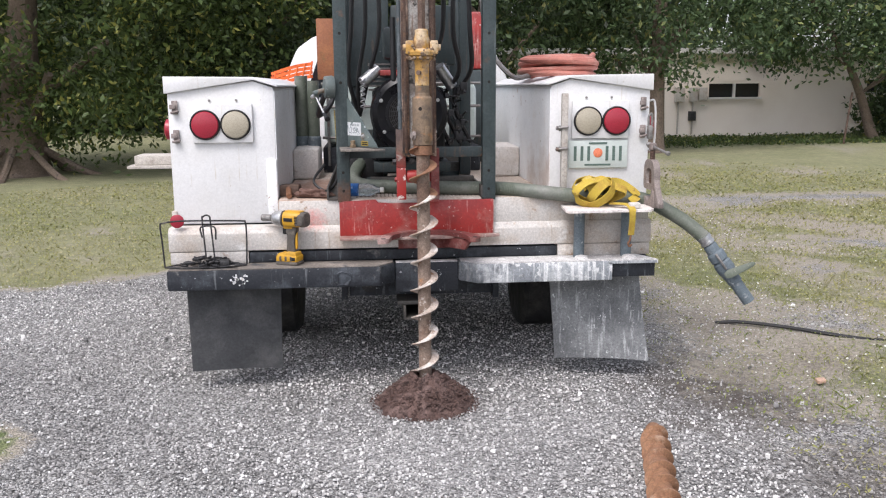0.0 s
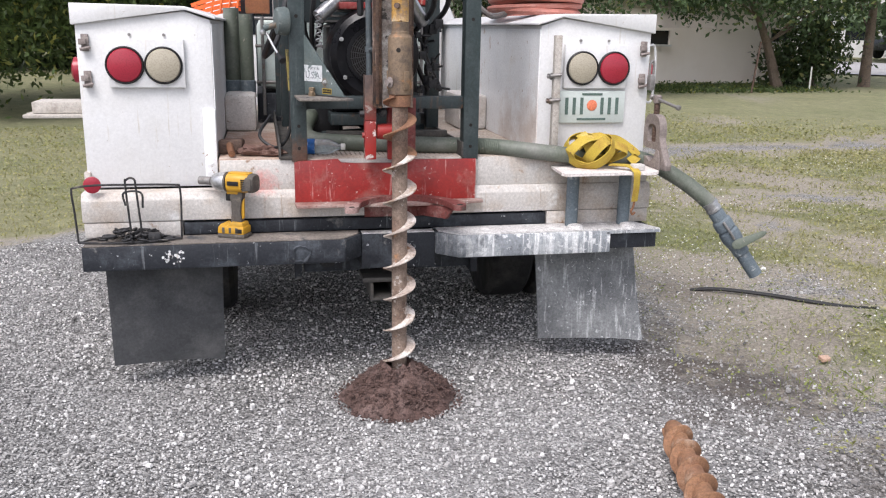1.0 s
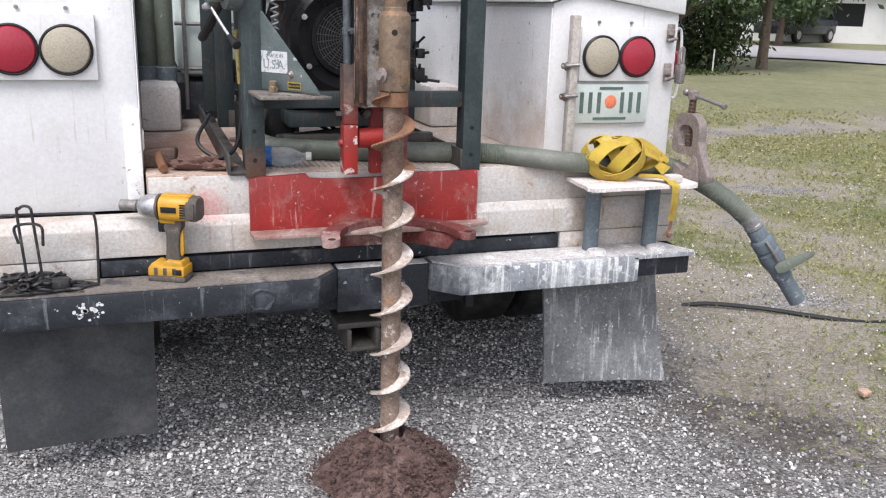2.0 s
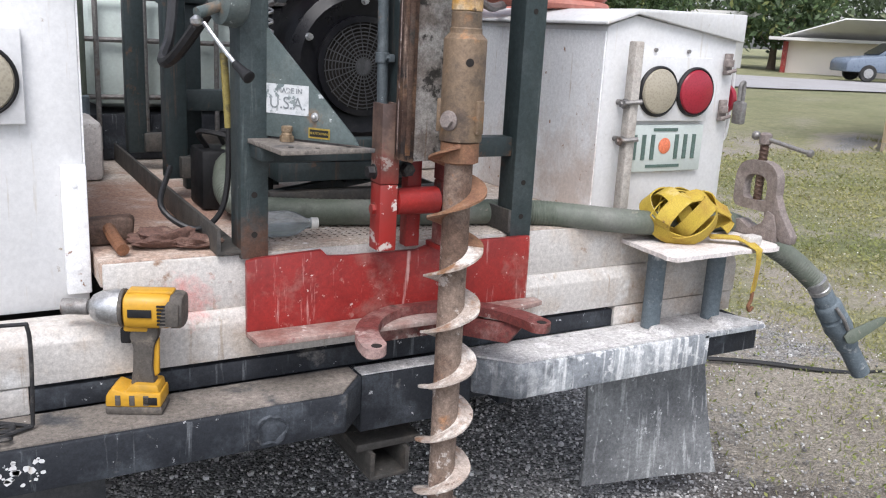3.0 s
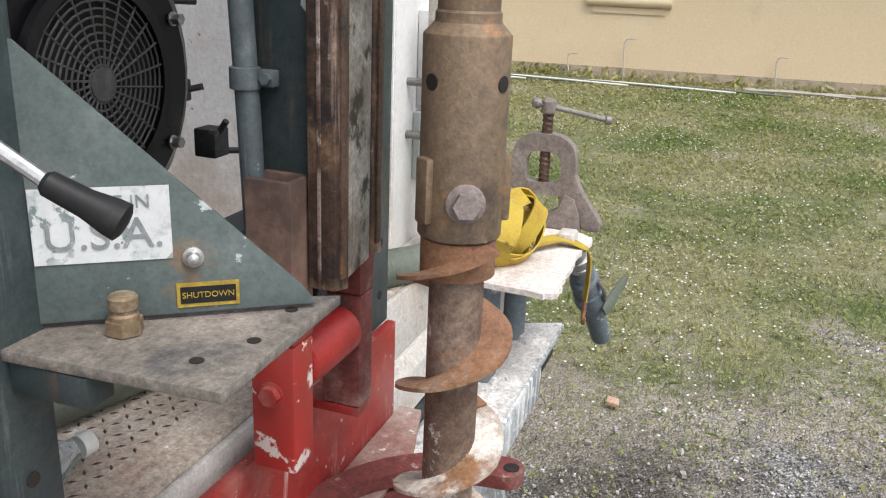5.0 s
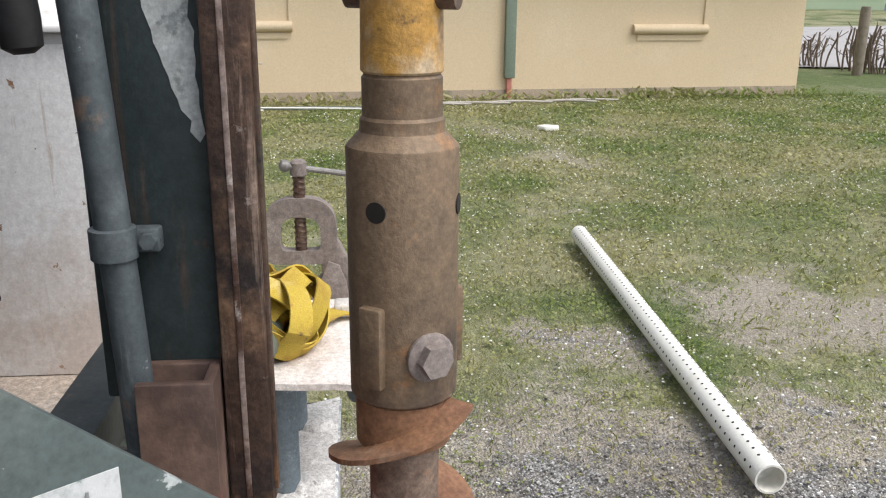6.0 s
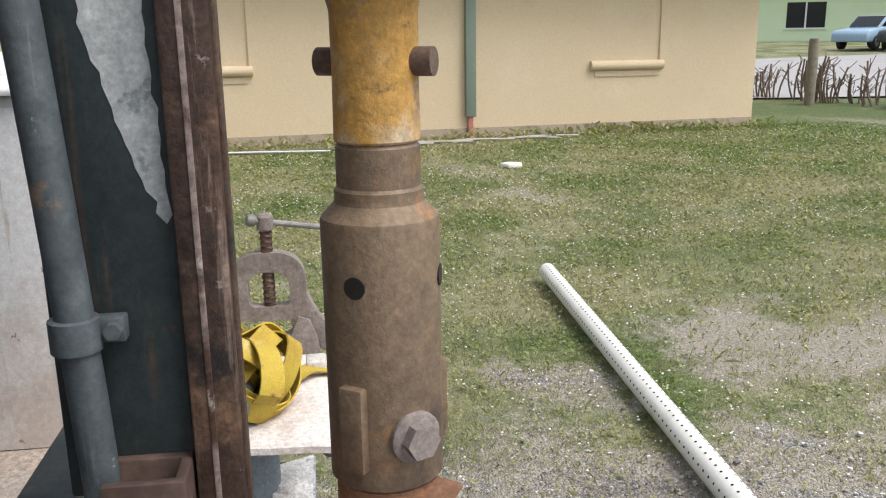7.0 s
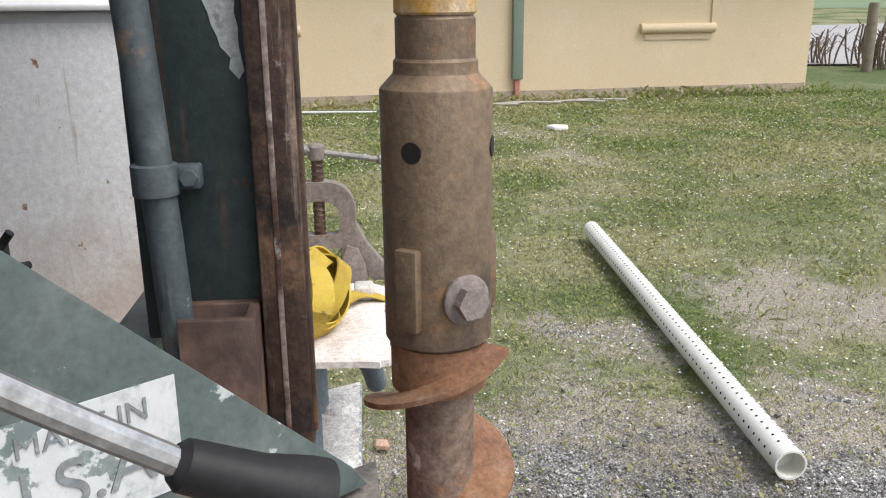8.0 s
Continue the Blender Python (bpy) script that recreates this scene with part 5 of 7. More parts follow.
def engine():
    e = thing("engine", (0.2, 4.65, 1.06), "black air cooled petrol engine with a round fan screen", "engine")
    c = Vector((0.205, 4.40, 1.365))
    bm = lathe(B(), c, (0, 1, 0), [(0.10, 0.012), (0.165, 0.0), (0.19, 0.015), (0.2, 0.06), (0.2, 0.2)], 36)
    part("fan_shroud", bm, ENGINE_BLACK, e, "glossy black fan shroud")
    bx("crankcase", (0.02, 0.40, 4.56, 4.95, 1.11, 1.5), ENGINE_BLACK, e, "", 0.03)
    bm = B()
    for r in (0.022, 0.031, 0.04, 0.049, 0.058, 0.067, 0.076, 0.085, 0.094, 0.103):
        ring = [(c.x + r * math.cos(a * math.pi / 14), c.y - 0.006, c.z + r * math.sin(a * math.pi / 14)) for a in range(29)]
        tube(bm, ring, 0.0014, 5, 1)
    for k in range(24):
        a = k * math.pi / 12
        cyl(bm, (c.x + 0.02 * math.cos(a), c.y - 0.006, c.z + 0.02 * math.sin(a)), (c.x + 0.108 * math.cos(a + 0.12), c.y - 0.006, c.z + 0.108 * math.sin(a + 0.12)), 0.0015, n=5)
    lathe(bm, c + Vector((0, -0.004, 0)), (0, -1, 0), [(0.02, 0), (0.02, 0.004)], 16)
    part("fan_screen", bm, GUARD, e, "ringed black fan guard")["kind"] = "stuff"
    part("screen_rim", lathe(B(), c, (0, -1, 0), [(0.108, -0.004), (0.122, -0.002), (0.122, 0.010), (0.108, 0.010)], 40, cap=False), ENGINE_BLACK, e)
    part("screen_well", lathe(B(), c, (0, 1, 0), [(0.108, 0.008), (0.108, 0.012)], 40), HOLE_SHADE, e)
    for a in (25, 90, 155, 215, 325):
        p = c + Vector((0.158 * math.cos(radians(a)), -0.002, 0.158 * math.sin(radians(a))))
        part("bolt", hexbolt(B(), p, (0, -1, 0), 0.0075, 0.012), STEEL, e)
    bm = B()
    for s in (-1, 1):
        for k in range(7):
            z = 1.48 + 0.022 * k
            box(bm, c.x + s * 0.13 - 0.075, c.x + s * 0.13 + 0.075, 4.58, 4.76, z, z + 0.008)
    part("cooling_fins", bm, STEEL_DULL, e)["kind"] = "stuff"
    bx("air_cleaner", (0.08, 0.33, 4.5, 4.78, 1.64, 1.80), GREEN, e, "grey green air box", 0.02)
    bx("red_cover", (0.06, 0.34, 4.46, 4.6, 1.555, 1.585), RED, e, "", 0.006)
    part("spring", tube(B(), [(-0.03 + 0.012 * math.cos(k * 0.9), 4.43 + 0.012 * math.sin(k * 0.9), 1.39 + 0.0035 * k) for k in range(44)], 0.0035, 6, 1), STEEL, e, "pale coil spring")
    part("fitting", cyl(B(), (-0.03, 4.46, 1.52), (0.05, 4.5, 1.59), 0.03), STEEL, e, "bright metal fitting")
    part("fitting", cyl(B(), (0.36, 4.46, 1.6), (0.43, 4.5, 1.5), 0.03), STEEL, e, "bright metal fitting")
    bm = B()
    rng = random.Random(3)
    for k in range(18):
        x, z = rng.uniform(0.40, 0.5), rng.uniform(1.2, 1.5)
        y = rng.uniform(4.42, 4.6)
        s = rng.uniform(0.008, 0.02)
        box(bm, x - s, x + s, y - s, y + s, z - s, z + s * 1.3, 0.003)
        cyl(bm, (x, y, z), (x + rng.uniform(-0.03, 0.05), y - 0.03, z + rng.uniform(-0.04, 0.04)), 0.005, n=8)
    part("carburettor", bm, GUNK, e, "carburettor and linkage")["kind"] = "stuff"
    bx("engine_mount", (0.02, 0.42, 4.5, 4.95, 1.06, 1.11), GREEN, e, "", 0.004)
    for x in (0.05, 0.36):
        bx("mount_leg", (x, x + 0.04, 4.7, 4.74, 1.016, 1.06), GREEN, e, "", 0.002)
    return e


engine()


# ---- the auger ----
def helix(bm, cx, cy, z0, z1, pitch, phase, r_in, r_out, thick=0.006, hand=1, per=28, m=None):
    n = int((z1 - z0) / pitch * per)
    rows = []
    for i in range(n + 1):
        z = z0 + (z1 - z0) * i / n
        a = hand * 2 * math.pi * ((z / pitch) - phase)
        ca, sa = math.cos(a), math.sin(a)
        wob = 1 + 0.02 * math.sin(i * 0.37) + 0.012 * math.sin(i * 1.3)
        rows.append([bm.verts.new((cx + ca * r, cy + sa * r, z + dz)) for r, dz in ((r_in, 0.006), (r_in, -0.006), (r_out * wob, -thick / 2 + 0.001), (r_out * wob, thick / 2))])
    return rings(bm, rows)


def auger():
    a = thing("drill_auger", (AX, AY, 0.0), "rusty continuous flight drill auger standing in its hole", "auger")
    zc = 1.236
    part("shaft", cyl(B(), (AX, AY, 0.02), (AX, AY, zc - 0.003), 0.0305, n=32), SHAFT, a, "clay smeared steel shaft")
    part("flight", helix(B(), AX, AY, 0.05, 1.0, 0.132, 0.65, 0.030, 0.066), FLIGHT, a, "clay coated spiral flight")
    part("upper_flight", helix(B(), AX, AY, 1.001, zc - 0.006, 0.132, 0.65, 0.030, 0.066), FLIGHT_RUST, a, "rust orange spiral flight")
    part("collar", lathe(B(), (AX, AY, zc - 0.048), (0, 0, 1), [(0.032, 0), (0.0415, 0.004), (0.0415, 0.046)], 32), FLIGHT_RUST, a)
    part("coupling", lathe(B(), (AX, AY, zc), (0, 0, 1), [(0.0442, 0), (0.0455, 0.002), (0.0455, 0.2095), (0.0448, 0.2115), (0.0345, 0.2225), (0.0338, 0.2255), (0.0338, 0.232), (0.0318, 0.2345), (0.0318, 0.264), (0.0295, 0.267)], 40), COUPLING, a, "mottled brown steel coupling sleeve", smooth=22)
    def out(deg, r, z):
        return Vector((AX + r * math.cos(radians(deg)), AY + r * math.sin(radians(deg)), z))

    for deg in (145, 292):
        m = Matrix.Translation((AX, AY, 0)) @ pose(0, 0, 0, 0, 0, deg)
        bm = box(B(), 0.04, 0.0525, -0.0105, 0.0105, zc + 0.018, zc + 0.088, 0.003)
        bm.transform(m)
        part("key_bar", bm, COUPLING, a, "worn key bar")
    bm = hexbolt(B(), out(205, 0.0465, zc + 0.045), out(205, 1, 0) - out(205, 0, 0), 0.0145, 0.013)
    lathe(bm, out(205, 0.0445, zc + 0.045), out(205, 1, 0) - out(205, 0, 0), [(0.021, 0), (0.021, 0.003), (0.018, 0.005)], 20)
    part("lock_bolt", bm, CAST, a, "hex bolt through the coupling")
    for deg in (254, 150):
        part("pin_bore", lathe(B(), out(deg, 0.043, zc + 0.165), out(deg, 1, 0) - out(deg, 0, 0), [(0.0085, -0.004), (0.0085, 0.0031)], 18), HOLE_SHADE, a)
    z0 = zc + 0.267
    y_ = part("swivel", lathe(B(), (AX, AY, z0), (0, 0, 1), [(0.0305, 0), (0.0325, 0.002), (0.0318, 0.05), (0.0322, 0.094), (0.036, 0.108), (0.045, 0.118), (0.051, 0.122), (0.051, 0.13), (0.06, 0.135), (0.063, 0.15), (0.05, 0.163), (0.03, 0.165)], 36), YELLOW_PEEL, a, "peeling yellow drive swivel")
    part("cross_pin", cyl(B(), (AX - 0.02, AY - 0.041, z0 + 0.058), (AX + 0.02, AY + 0.041, z0 + 0.058), 0.0105, n=16), RUST_DARK, y_, "brown cross pin")
    for s in (-1, 1):
        bm = B()
        box(bm, AX + s * 0.055 - 0.018, AX + s * 0.055 + 0.018, AY - 0.025, AY + 0.025, z0 + 0.14, z0 + 0.2, 0.006)
        cyl(bm, (AX + s * 0.05, AY, z0 + 0.17), (AX + s * 0.085, AY, z0 + 0.17), 0.014)
        part("yoke_ear", bm, YELLOW_PEEL, y_, "cast yellow yoke ear")
    clods = B()
    rng = random.Random(17)
    for k in range(60):
        deg, rr, hz = rng.uniform(0, 360), rng.uniform(0.05, 0.064), z0 + rng.uniform(0.118, 0.175)
        q = B()
        bmesh.ops.create_icosphere(q, subdivisions=1, radius=rng.uniform(0.004, 0.011))
        q.transform(Matrix.Translation(out(deg, rr, hz)) @ pose(0, 0, 0, deg, deg * 2, deg * 3))
        tmp = bpy.data.meshes.new("lump")
        q.to_mesh(tmp)
        q.free()
        clods.from_mesh(tmp)
        bpy.data.meshes.remove(tmp)
    part("dried_mud", clods, COUPLING, y_, "crusts of dried mud")["kind"] = "stuff"
    part("drive_shaft", lathe(B(), (AX, AY, z0 + 0.156), (0, 0, 1), [(0.03, 0), (0.036, 0.01), (0.036, 0.05), (0.03, 0.07), (0.03, 0.09), (0.02, 0.095)], 28), YELLOW_PEEL, a)
    part("kelly_bar", cyl(B(), (AX, AY, z0 + 0.25), (AX, AY, z0 + 1.2), 0.019, n=6), RUST_DARK, a, "dark rusty hexagon bar")


auger()


def spoil():
    rng = random.Random(11)
    bm = B()
    n, m = 26, 84
    rows = []
    for i in range(n + 1):
        s = i / n
        r = 0.045 + 0.19 * s
        row = []
        for k in range(m):
            a = 2 * math.pi * k / m
            j = noise.noise(Vector((math.cos(a) * r * 14, math.sin(a) * r * 14, 3)))
            j2 = noise.noise(Vector((math.cos(a) * r * 40, math.sin(a) * r * 40, 7)))
            rr = r * (1 + 0.13 * s * noise.noise(Vector((math.cos(a) * 2, math.sin(a) * 2, 1))) + 0.07 * s * noise.noise(Vector((math.cos(a) * 7, math.sin(a) * 7, 4))))
            z = 0.15 * (1 - s) ** 0.85 + (0.02 * j + 0.02 * j2) * (1 - s * 0.6) - 0.012 * s - (0.03 if i == 0 else 0)
            row.append(bm.verts.new((AX - 0.005 + rr * math.cos(a) * 1.0, AY - 0.01 + rr * math.sin(a), z)))
        rows.append(row)
    rings(bm, rows)
    mound = part("soil_mound", bm, SOIL, None, at=(AX, AY, 0))
    tagged(mound, "heap of dark reddish brown drilled soil on gravel", "soil heap")
    vs, fs = [], []
    for k in range(2200):
        r, a = 0.06 + 0.21 * rng.random() ** 0.75, rng.uniform(0, 6.28)
        s = (0.005 + 0.015 * rng.random() ** 2) * (1 if r < 0.21 else 0.6)
        z = max(0.0, 0.15 * (1 - min(1, (r - 0.045) / 0.19)) ** 0.85) + rng.uniform(-0.004, 0.007)
        n0 = len(vs)
        vs += flat_rock(rng, (AX + r * math.cos(a), AY - 0.01 + r * math.sin(a), z), s)
        fs += [tuple(n0 + i for i in q) for q in ROCK_FACES]
    bulk("soil_clods", vs, fs, SOIL, "loose brown clods on the soil heap", "soil")


spoil()


def spare_auger():
    a = thing("spare_auger", (1.1, 3.0, 0.0), "short rusty brown auger section lying on gravel", "auger")
    p, q = Vector((1.175, 3.36, 0.062)), Vector((0.93, 2.45, 0.062))
    d = (q - p).normalized()
    u, w = basis(d)
    part("shaft", lathe(B(), p, d, [(0.018, -0.02), (0.03, 0.0), (0.036, 0.02), (0.036, 0.9)], 24), FLIGHT_RUST, a, "rusty clay covered shaft")
    bm = B()
    rows = []
    for i in range(220):
        s = 0.02 + i * 0.0042
        an = i * 0.0042 / 0.115 * 2 * math.pi
        e = u * math.cos(an) + w * math.sin(an)
        rr = min(0.06, 0.042 + i * 0.001)
        rows.append([bm.verts.new(p + d * (s + o_) + e * r) for r, o_ in ((0.034, -0.012), (0.034, 0.012), (rr, 0.005), (rr, -0.005))])
    rings(bm, rows)
    part("flight", bm, FLIGHT_RUST, a, "rusty orange flight")


spare_auger()


# ---- things on the bumper and the shelf ----
def shelf():
    s = thing("bumper_shelf", (1.15, 4.13, 0.65), "plaster crusted white shelf on two blue grey steel legs", "shelf")
    pts = [(0.955, 4.285), (0.93, 4.02), (0.945, 3.985), (1.02, 3.992), (1.2, 4.0), (1.335, 3.99), (1.365, 4.02), (1.385, 4.20), (1.39, 4.285)]
    ragged = []
    jig = random.Random(2)
    for (xa, ya), (xb, yb) in zip(pts, pts[1:] + pts[:1]):
        for k in range(9):
            w_ = k / 9
            ragged.append((xa + (xb - xa) * w_ + jig.uniform(-0.0035, 0.0035), ya + (yb - ya) * w_ + jig.uniform(-0.0035, 0.0035)))
    part("plate", prism(B(), [(x, y, 0.899) for x, y in ragged], (0, 0, 0.012)), PLASTER, s, "crusted white board")
    for x in (1.005, 1.245):
        bm = cyl(B(), (x + 0.026, 4.152, 0.656), (x + 0.026, 4.152, 0.896), 0.027, n=24)
        part("leg", bm, BLUE_GREY, s, "scuffed steel leg")
        bm = lathe(B(), (x + 0.03, 4.108, 0.653), (0, 0, 1), [(0.04, 0), (0.03, 0.014), (0.008, 0.02)], 14)
        part("slurry_lump", bm, DUST, s)
    bx("label_plate", (1.1, 1.17, 4.196, 4.2, 0.76, 0.80), WHITE_DIRTY, s, "small grey plate", 0.001)
    return s


shelf()


def vise():
    v = thing("pipe_vise", (1.385, 4.13, 0.911), "weathered cast iron pipe vise bolted to the shelf", "vise")
    x = 1.385
    bm = B()
    rows_ = []
    for half, zlo, zhi, dx_ in ((0.078, 0.992, 1.14, -0.016), (0.078, 0.992, 1.14, 0.016), (0.043, 1.022, 1.098, 0.016), (0.043, 1.022, 1.098, -0.016)):
        row, mid = [], (zlo + zhi) / 2
        for k in range(44):
            th = 2 * math.pi * k / 44
            c_, s_ = math.cos(th), math.sin(th)
            e = 0.75 if s_ > 0 else 0.3
            row.append(bm.verts.new((x + dx_, 4.132 + half * math.copysign(abs(c_) ** e, c_), mid + (zhi - mid) * math.copysign(abs(s_) ** e, s_))))
        rows_.append(row)
    rings(bm, rows_, False, True)
    bmesh.ops.recalc_face_normals(bm, faces=bm.faces)
    part("yoke", bm, CAST, v, "arched iron yoke with a square window")
    bm = B()
    prism(bm, [(x - 0.02, 4.03, 0.912), (x - 0.02, 4.235, 0.912), (x - 0.02, 4.225, 0.95), (x - 0.02, 4.17, 0.955), (x - 0.02, 4.132, 0.935), (x - 0.02, 4.09, 0.96), (x - 0.02, 4.075, 1.0), (x - 0.02, 4.05, 0.99), (x - 0.02, 4.035, 0.95)], (0.045, 0, 0), 0.004)
    part("base_jaw", bm, CAST, v, "toothed iron base")
    bm = prism(B(), [(x - 0.015, 4.092, 1.0), (x - 0.015, 4.085, 0.95), (x - 0.015, 4.05, 0.945), (x - 0.015, 4.02, 0.914), (x - 0.015, 3.985, 0.915), (x - 0.015, 3.982, 0.94), (x - 0.015, 4.03, 1.0), (x - 0.015, 4.054, 1.05)], (0.03, 0, 0), 0.005)
    part("hook_arm", bm, CAST, v)
    bm = B()
    tube(bm, [(x + 0.0008 * math.cos(k), 4.132 + 0.0008 * math.sin(k), 1.0 + 0.0022 * k) for k in range(86)], 0.0115, 12, 1, 0.0018, 1)
    part("screw", bm, RUST_DARK, v, "threaded screw")
    part("screw_head", lathe(B(), (x, 4.132, 1.185), (0, 0, 1), [(0.013, 0), (0.018, 0.004), (0.018, 0.03), (0.012, 0.036)], 16), CAST, v)
    bm = cyl(B(), (x - 0.008, 4.15, 1.208), (x + 0.03, 3.995, 1.178), 0.0065, n=10)
    lathe(bm, (x + 0.028, 4.003, 1.18), (0.2, -0.95, -0.18), [(0.008, 0), (0.011, 0.003), (0.011, 0.014), (0.007, 0.017)], 12)
    lathe(bm, (x - 0.008, 4.15, 1.208), (-0.2, 0.95, 0.18), [(0.01, 0), (0.014, 0.008), (0.012, 0.018), (0.004, 0.022)], 12)
    part("handle", bm, STEEL_DULL, v, "grey sliding handle bar")


vise()


def strap():
    s = thing("ratchet_strap", (1.15, 4.15, 0.911), "crumpled yellow webbing strap heaped on the shelf", "strap")
    rng = random.Random(21)
    c = Vector((1.13, 4.182, 0.984))
    loops = ((0.2, 0.105, 0.055, 0.9), (0.9, 0.1, 0.06, -0.8), (2.7, 0.11, 0.058, 0.7), (2.2, 0.095, 0.064, -0.9), (1.5, 0.085, 0.06, 0.5), (0.5, 0.1, 0.066, -0.4), (2.95, 0.1, 0.05, -1.1), (0.0, 0.08, 0.04, 1.2))
    for k, (a, rx, rz, tilt) in enumerate(loops):
        pts = []
        off = Vector((rng.uniform(-0.045, 0.07), rng.uniform(-0.035, 0.03), rng.uniform(-0.02, 0.004)))
        across = Vector((-math.sin(a), math.cos(a), 0))
        for i in range(9):
            th = 2 * math.pi * i / 8.0
            w_ = rng.uniform(0.68, 1.16)
            h, v_ = rx * math.cos(th) * w_, max(-0.068, rz * math.sin(th) * w_)
            pts.append(c + off + Vector((h * math.cos(a), h * math.sin(a) * 0.8, v_)) + across * tilt * v_)
        pts[-1] = pts[0]
        part("loop", band(B(), pts, 0.046, 0.0035, 4, across - Vector((0, 0, tilt))), STRAP, s)
    part("tail", band(B(), [(1.2, 4.17, 1.03), (1.25, 4.2, 1.02), (1.3, 4.2, 0.99), (1.33, 4.18, 0.955), (1.29, 4.16, 0.93)], 0.04, 0.0035, 6, (0.2, 0.6, 0.8)), STRAP, s)
    part("tail", band(B(), [(1.17, 4.1, 0.93), (1.24, 4.05, 0.93), (1.25, 4.0, 0.915), (1.248, 3.983, 0.9), (1.247, 3.98, 0.85), (1.243, 3.982, 0.79)], 0.036, 0.003, 6, (0.9, 0.4, 0.1)), STRAP, s, "pale end hanging over the edge")
    part("hook", tube(B(), [(1.243, 3.982, 0.79), (1.238, 3.98, 0.765), (1.23, 3.98, 0.75), (1.237, 3.98, 0.735), (1.248, 3.98, 0.745)], 0.005, 8, 5), RUST, s, "rusty wire hook")
    bm = box(B(), 1.245, 1.30, 4.02, 4.06, 0.912, 0.94, 0.006)
    part("buckle", bm, WHITE_DIRTY, s)


strap()


def suction_hose():
    h = thing("suction_hose", (0.6, 4.42, 0.956), "thick grey green ribbed suction hose with cam lock end", "hose")
    path = [(0.04, 4.78, 1.14), (-0.04, 4.72, 1.1), (-0.09, 4.58, 1.03), (-0.05, 4.5, 0.998), (0.1, 4.44, 0.991), (0.3, 4.385, 0.99), (0.45, 4.345, 0.99), (0.6, 4.313, 0.99), (0.7, 4.278, 0.988), (0.82, 4.222, 0.98), (0.95, 4.19, 0.967), (1.1, 4.185, 0.953), (1.22, 4.205, 0.948), (1.36, 4.215, 0.935), (1.47, 4.17, 0.885), (1.57, 4.12, 0.82), (1.655, 4.08, 0.745)]
    part("hose", tube(B(), path, 0.0335, 18, 26, 0.0016, 1), HOSE, h, "dusty ribbed hose")
    p, q = Vector((1.64, 4.078, 0.76)), Vector((1.868, 4.02, 0.435))
    d = (q - p).normalized()
    L = (q - p).length
    part("hose_band", lathe(B(), p, d, [(0.031, 0.0), (0.035, 0.002), (0.035, 0.016), (0.032, 0.018), (0.032, 0.032), (0.035, 0.034), (0.035, 0.046), (0.031, 0.048)], 20), STEEL, h, "steel hose band")
    part("fitting", lathe(B(), p + d * 0.05, d, [(0.03, 0), (0.034, 0.01), (0.034, 0.045), (0.04, 0.05), (0.043, 0.06), (0.043, 0.095), (0.036, 0.1)], 20), BLUE_GREY, h, "grey hose fitting")
    part("valve_body", lathe(B(), p + d * 0.15, d, [(0.034, 0), (0.044, 0.012), (0.046, 0.05), (0.04, 0.075), (0.036, 0.1)], 20), BLUE_GREY, h, "dark plastic valve body")
    part("spigot", lathe(B(), p + d * 0.25, d, [(0.036, 0), (0.036, 0.03), (0.031, 0.036), (0.031, L - 0.25), (0.026, L - 0.25), (0.026, L - 0.28)], 20), BLUE_GREY, h, "hose spigot")
    u, w = basis(d)
    n = Vector((-0.45, -0.85, 0.2)).normalized()
    a = p + d * 0.235 + n * 0.05
    r = Vector((0.86, -0.25, 0.46)).normalized()
    side = r.cross(n).normalized()
    pts = [a - r * 0.02 + side * 0.012, a + r * 0.0 + side * 0.022, a + r * 0.03 + side * 0.02, a + r * 0.12 + side * 0.012, a + r * 0.135 + side * 0.004, a + r * 0.135 - side * 0.004, a + r * 0.12 - side * 0.012, a + r * 0.03 - side * 0.02, a - side * 0.022, a - r * 0.02 - side * 0.012]
    part("valve_lever", prism(B(), [tuple(x) for x in pts], tuple(n * 0.009), 0.002), HOSE, h, "flat grey green valve lever")
    part("cam_arm", tube(B(), [p + d * 0.1 + u * 0.045, p + d * 0.14 + u * 0.055, p + d * 0.19 + u * 0.05], 0.006, 8, 4), STEEL_DULL, h)


suction_hose()


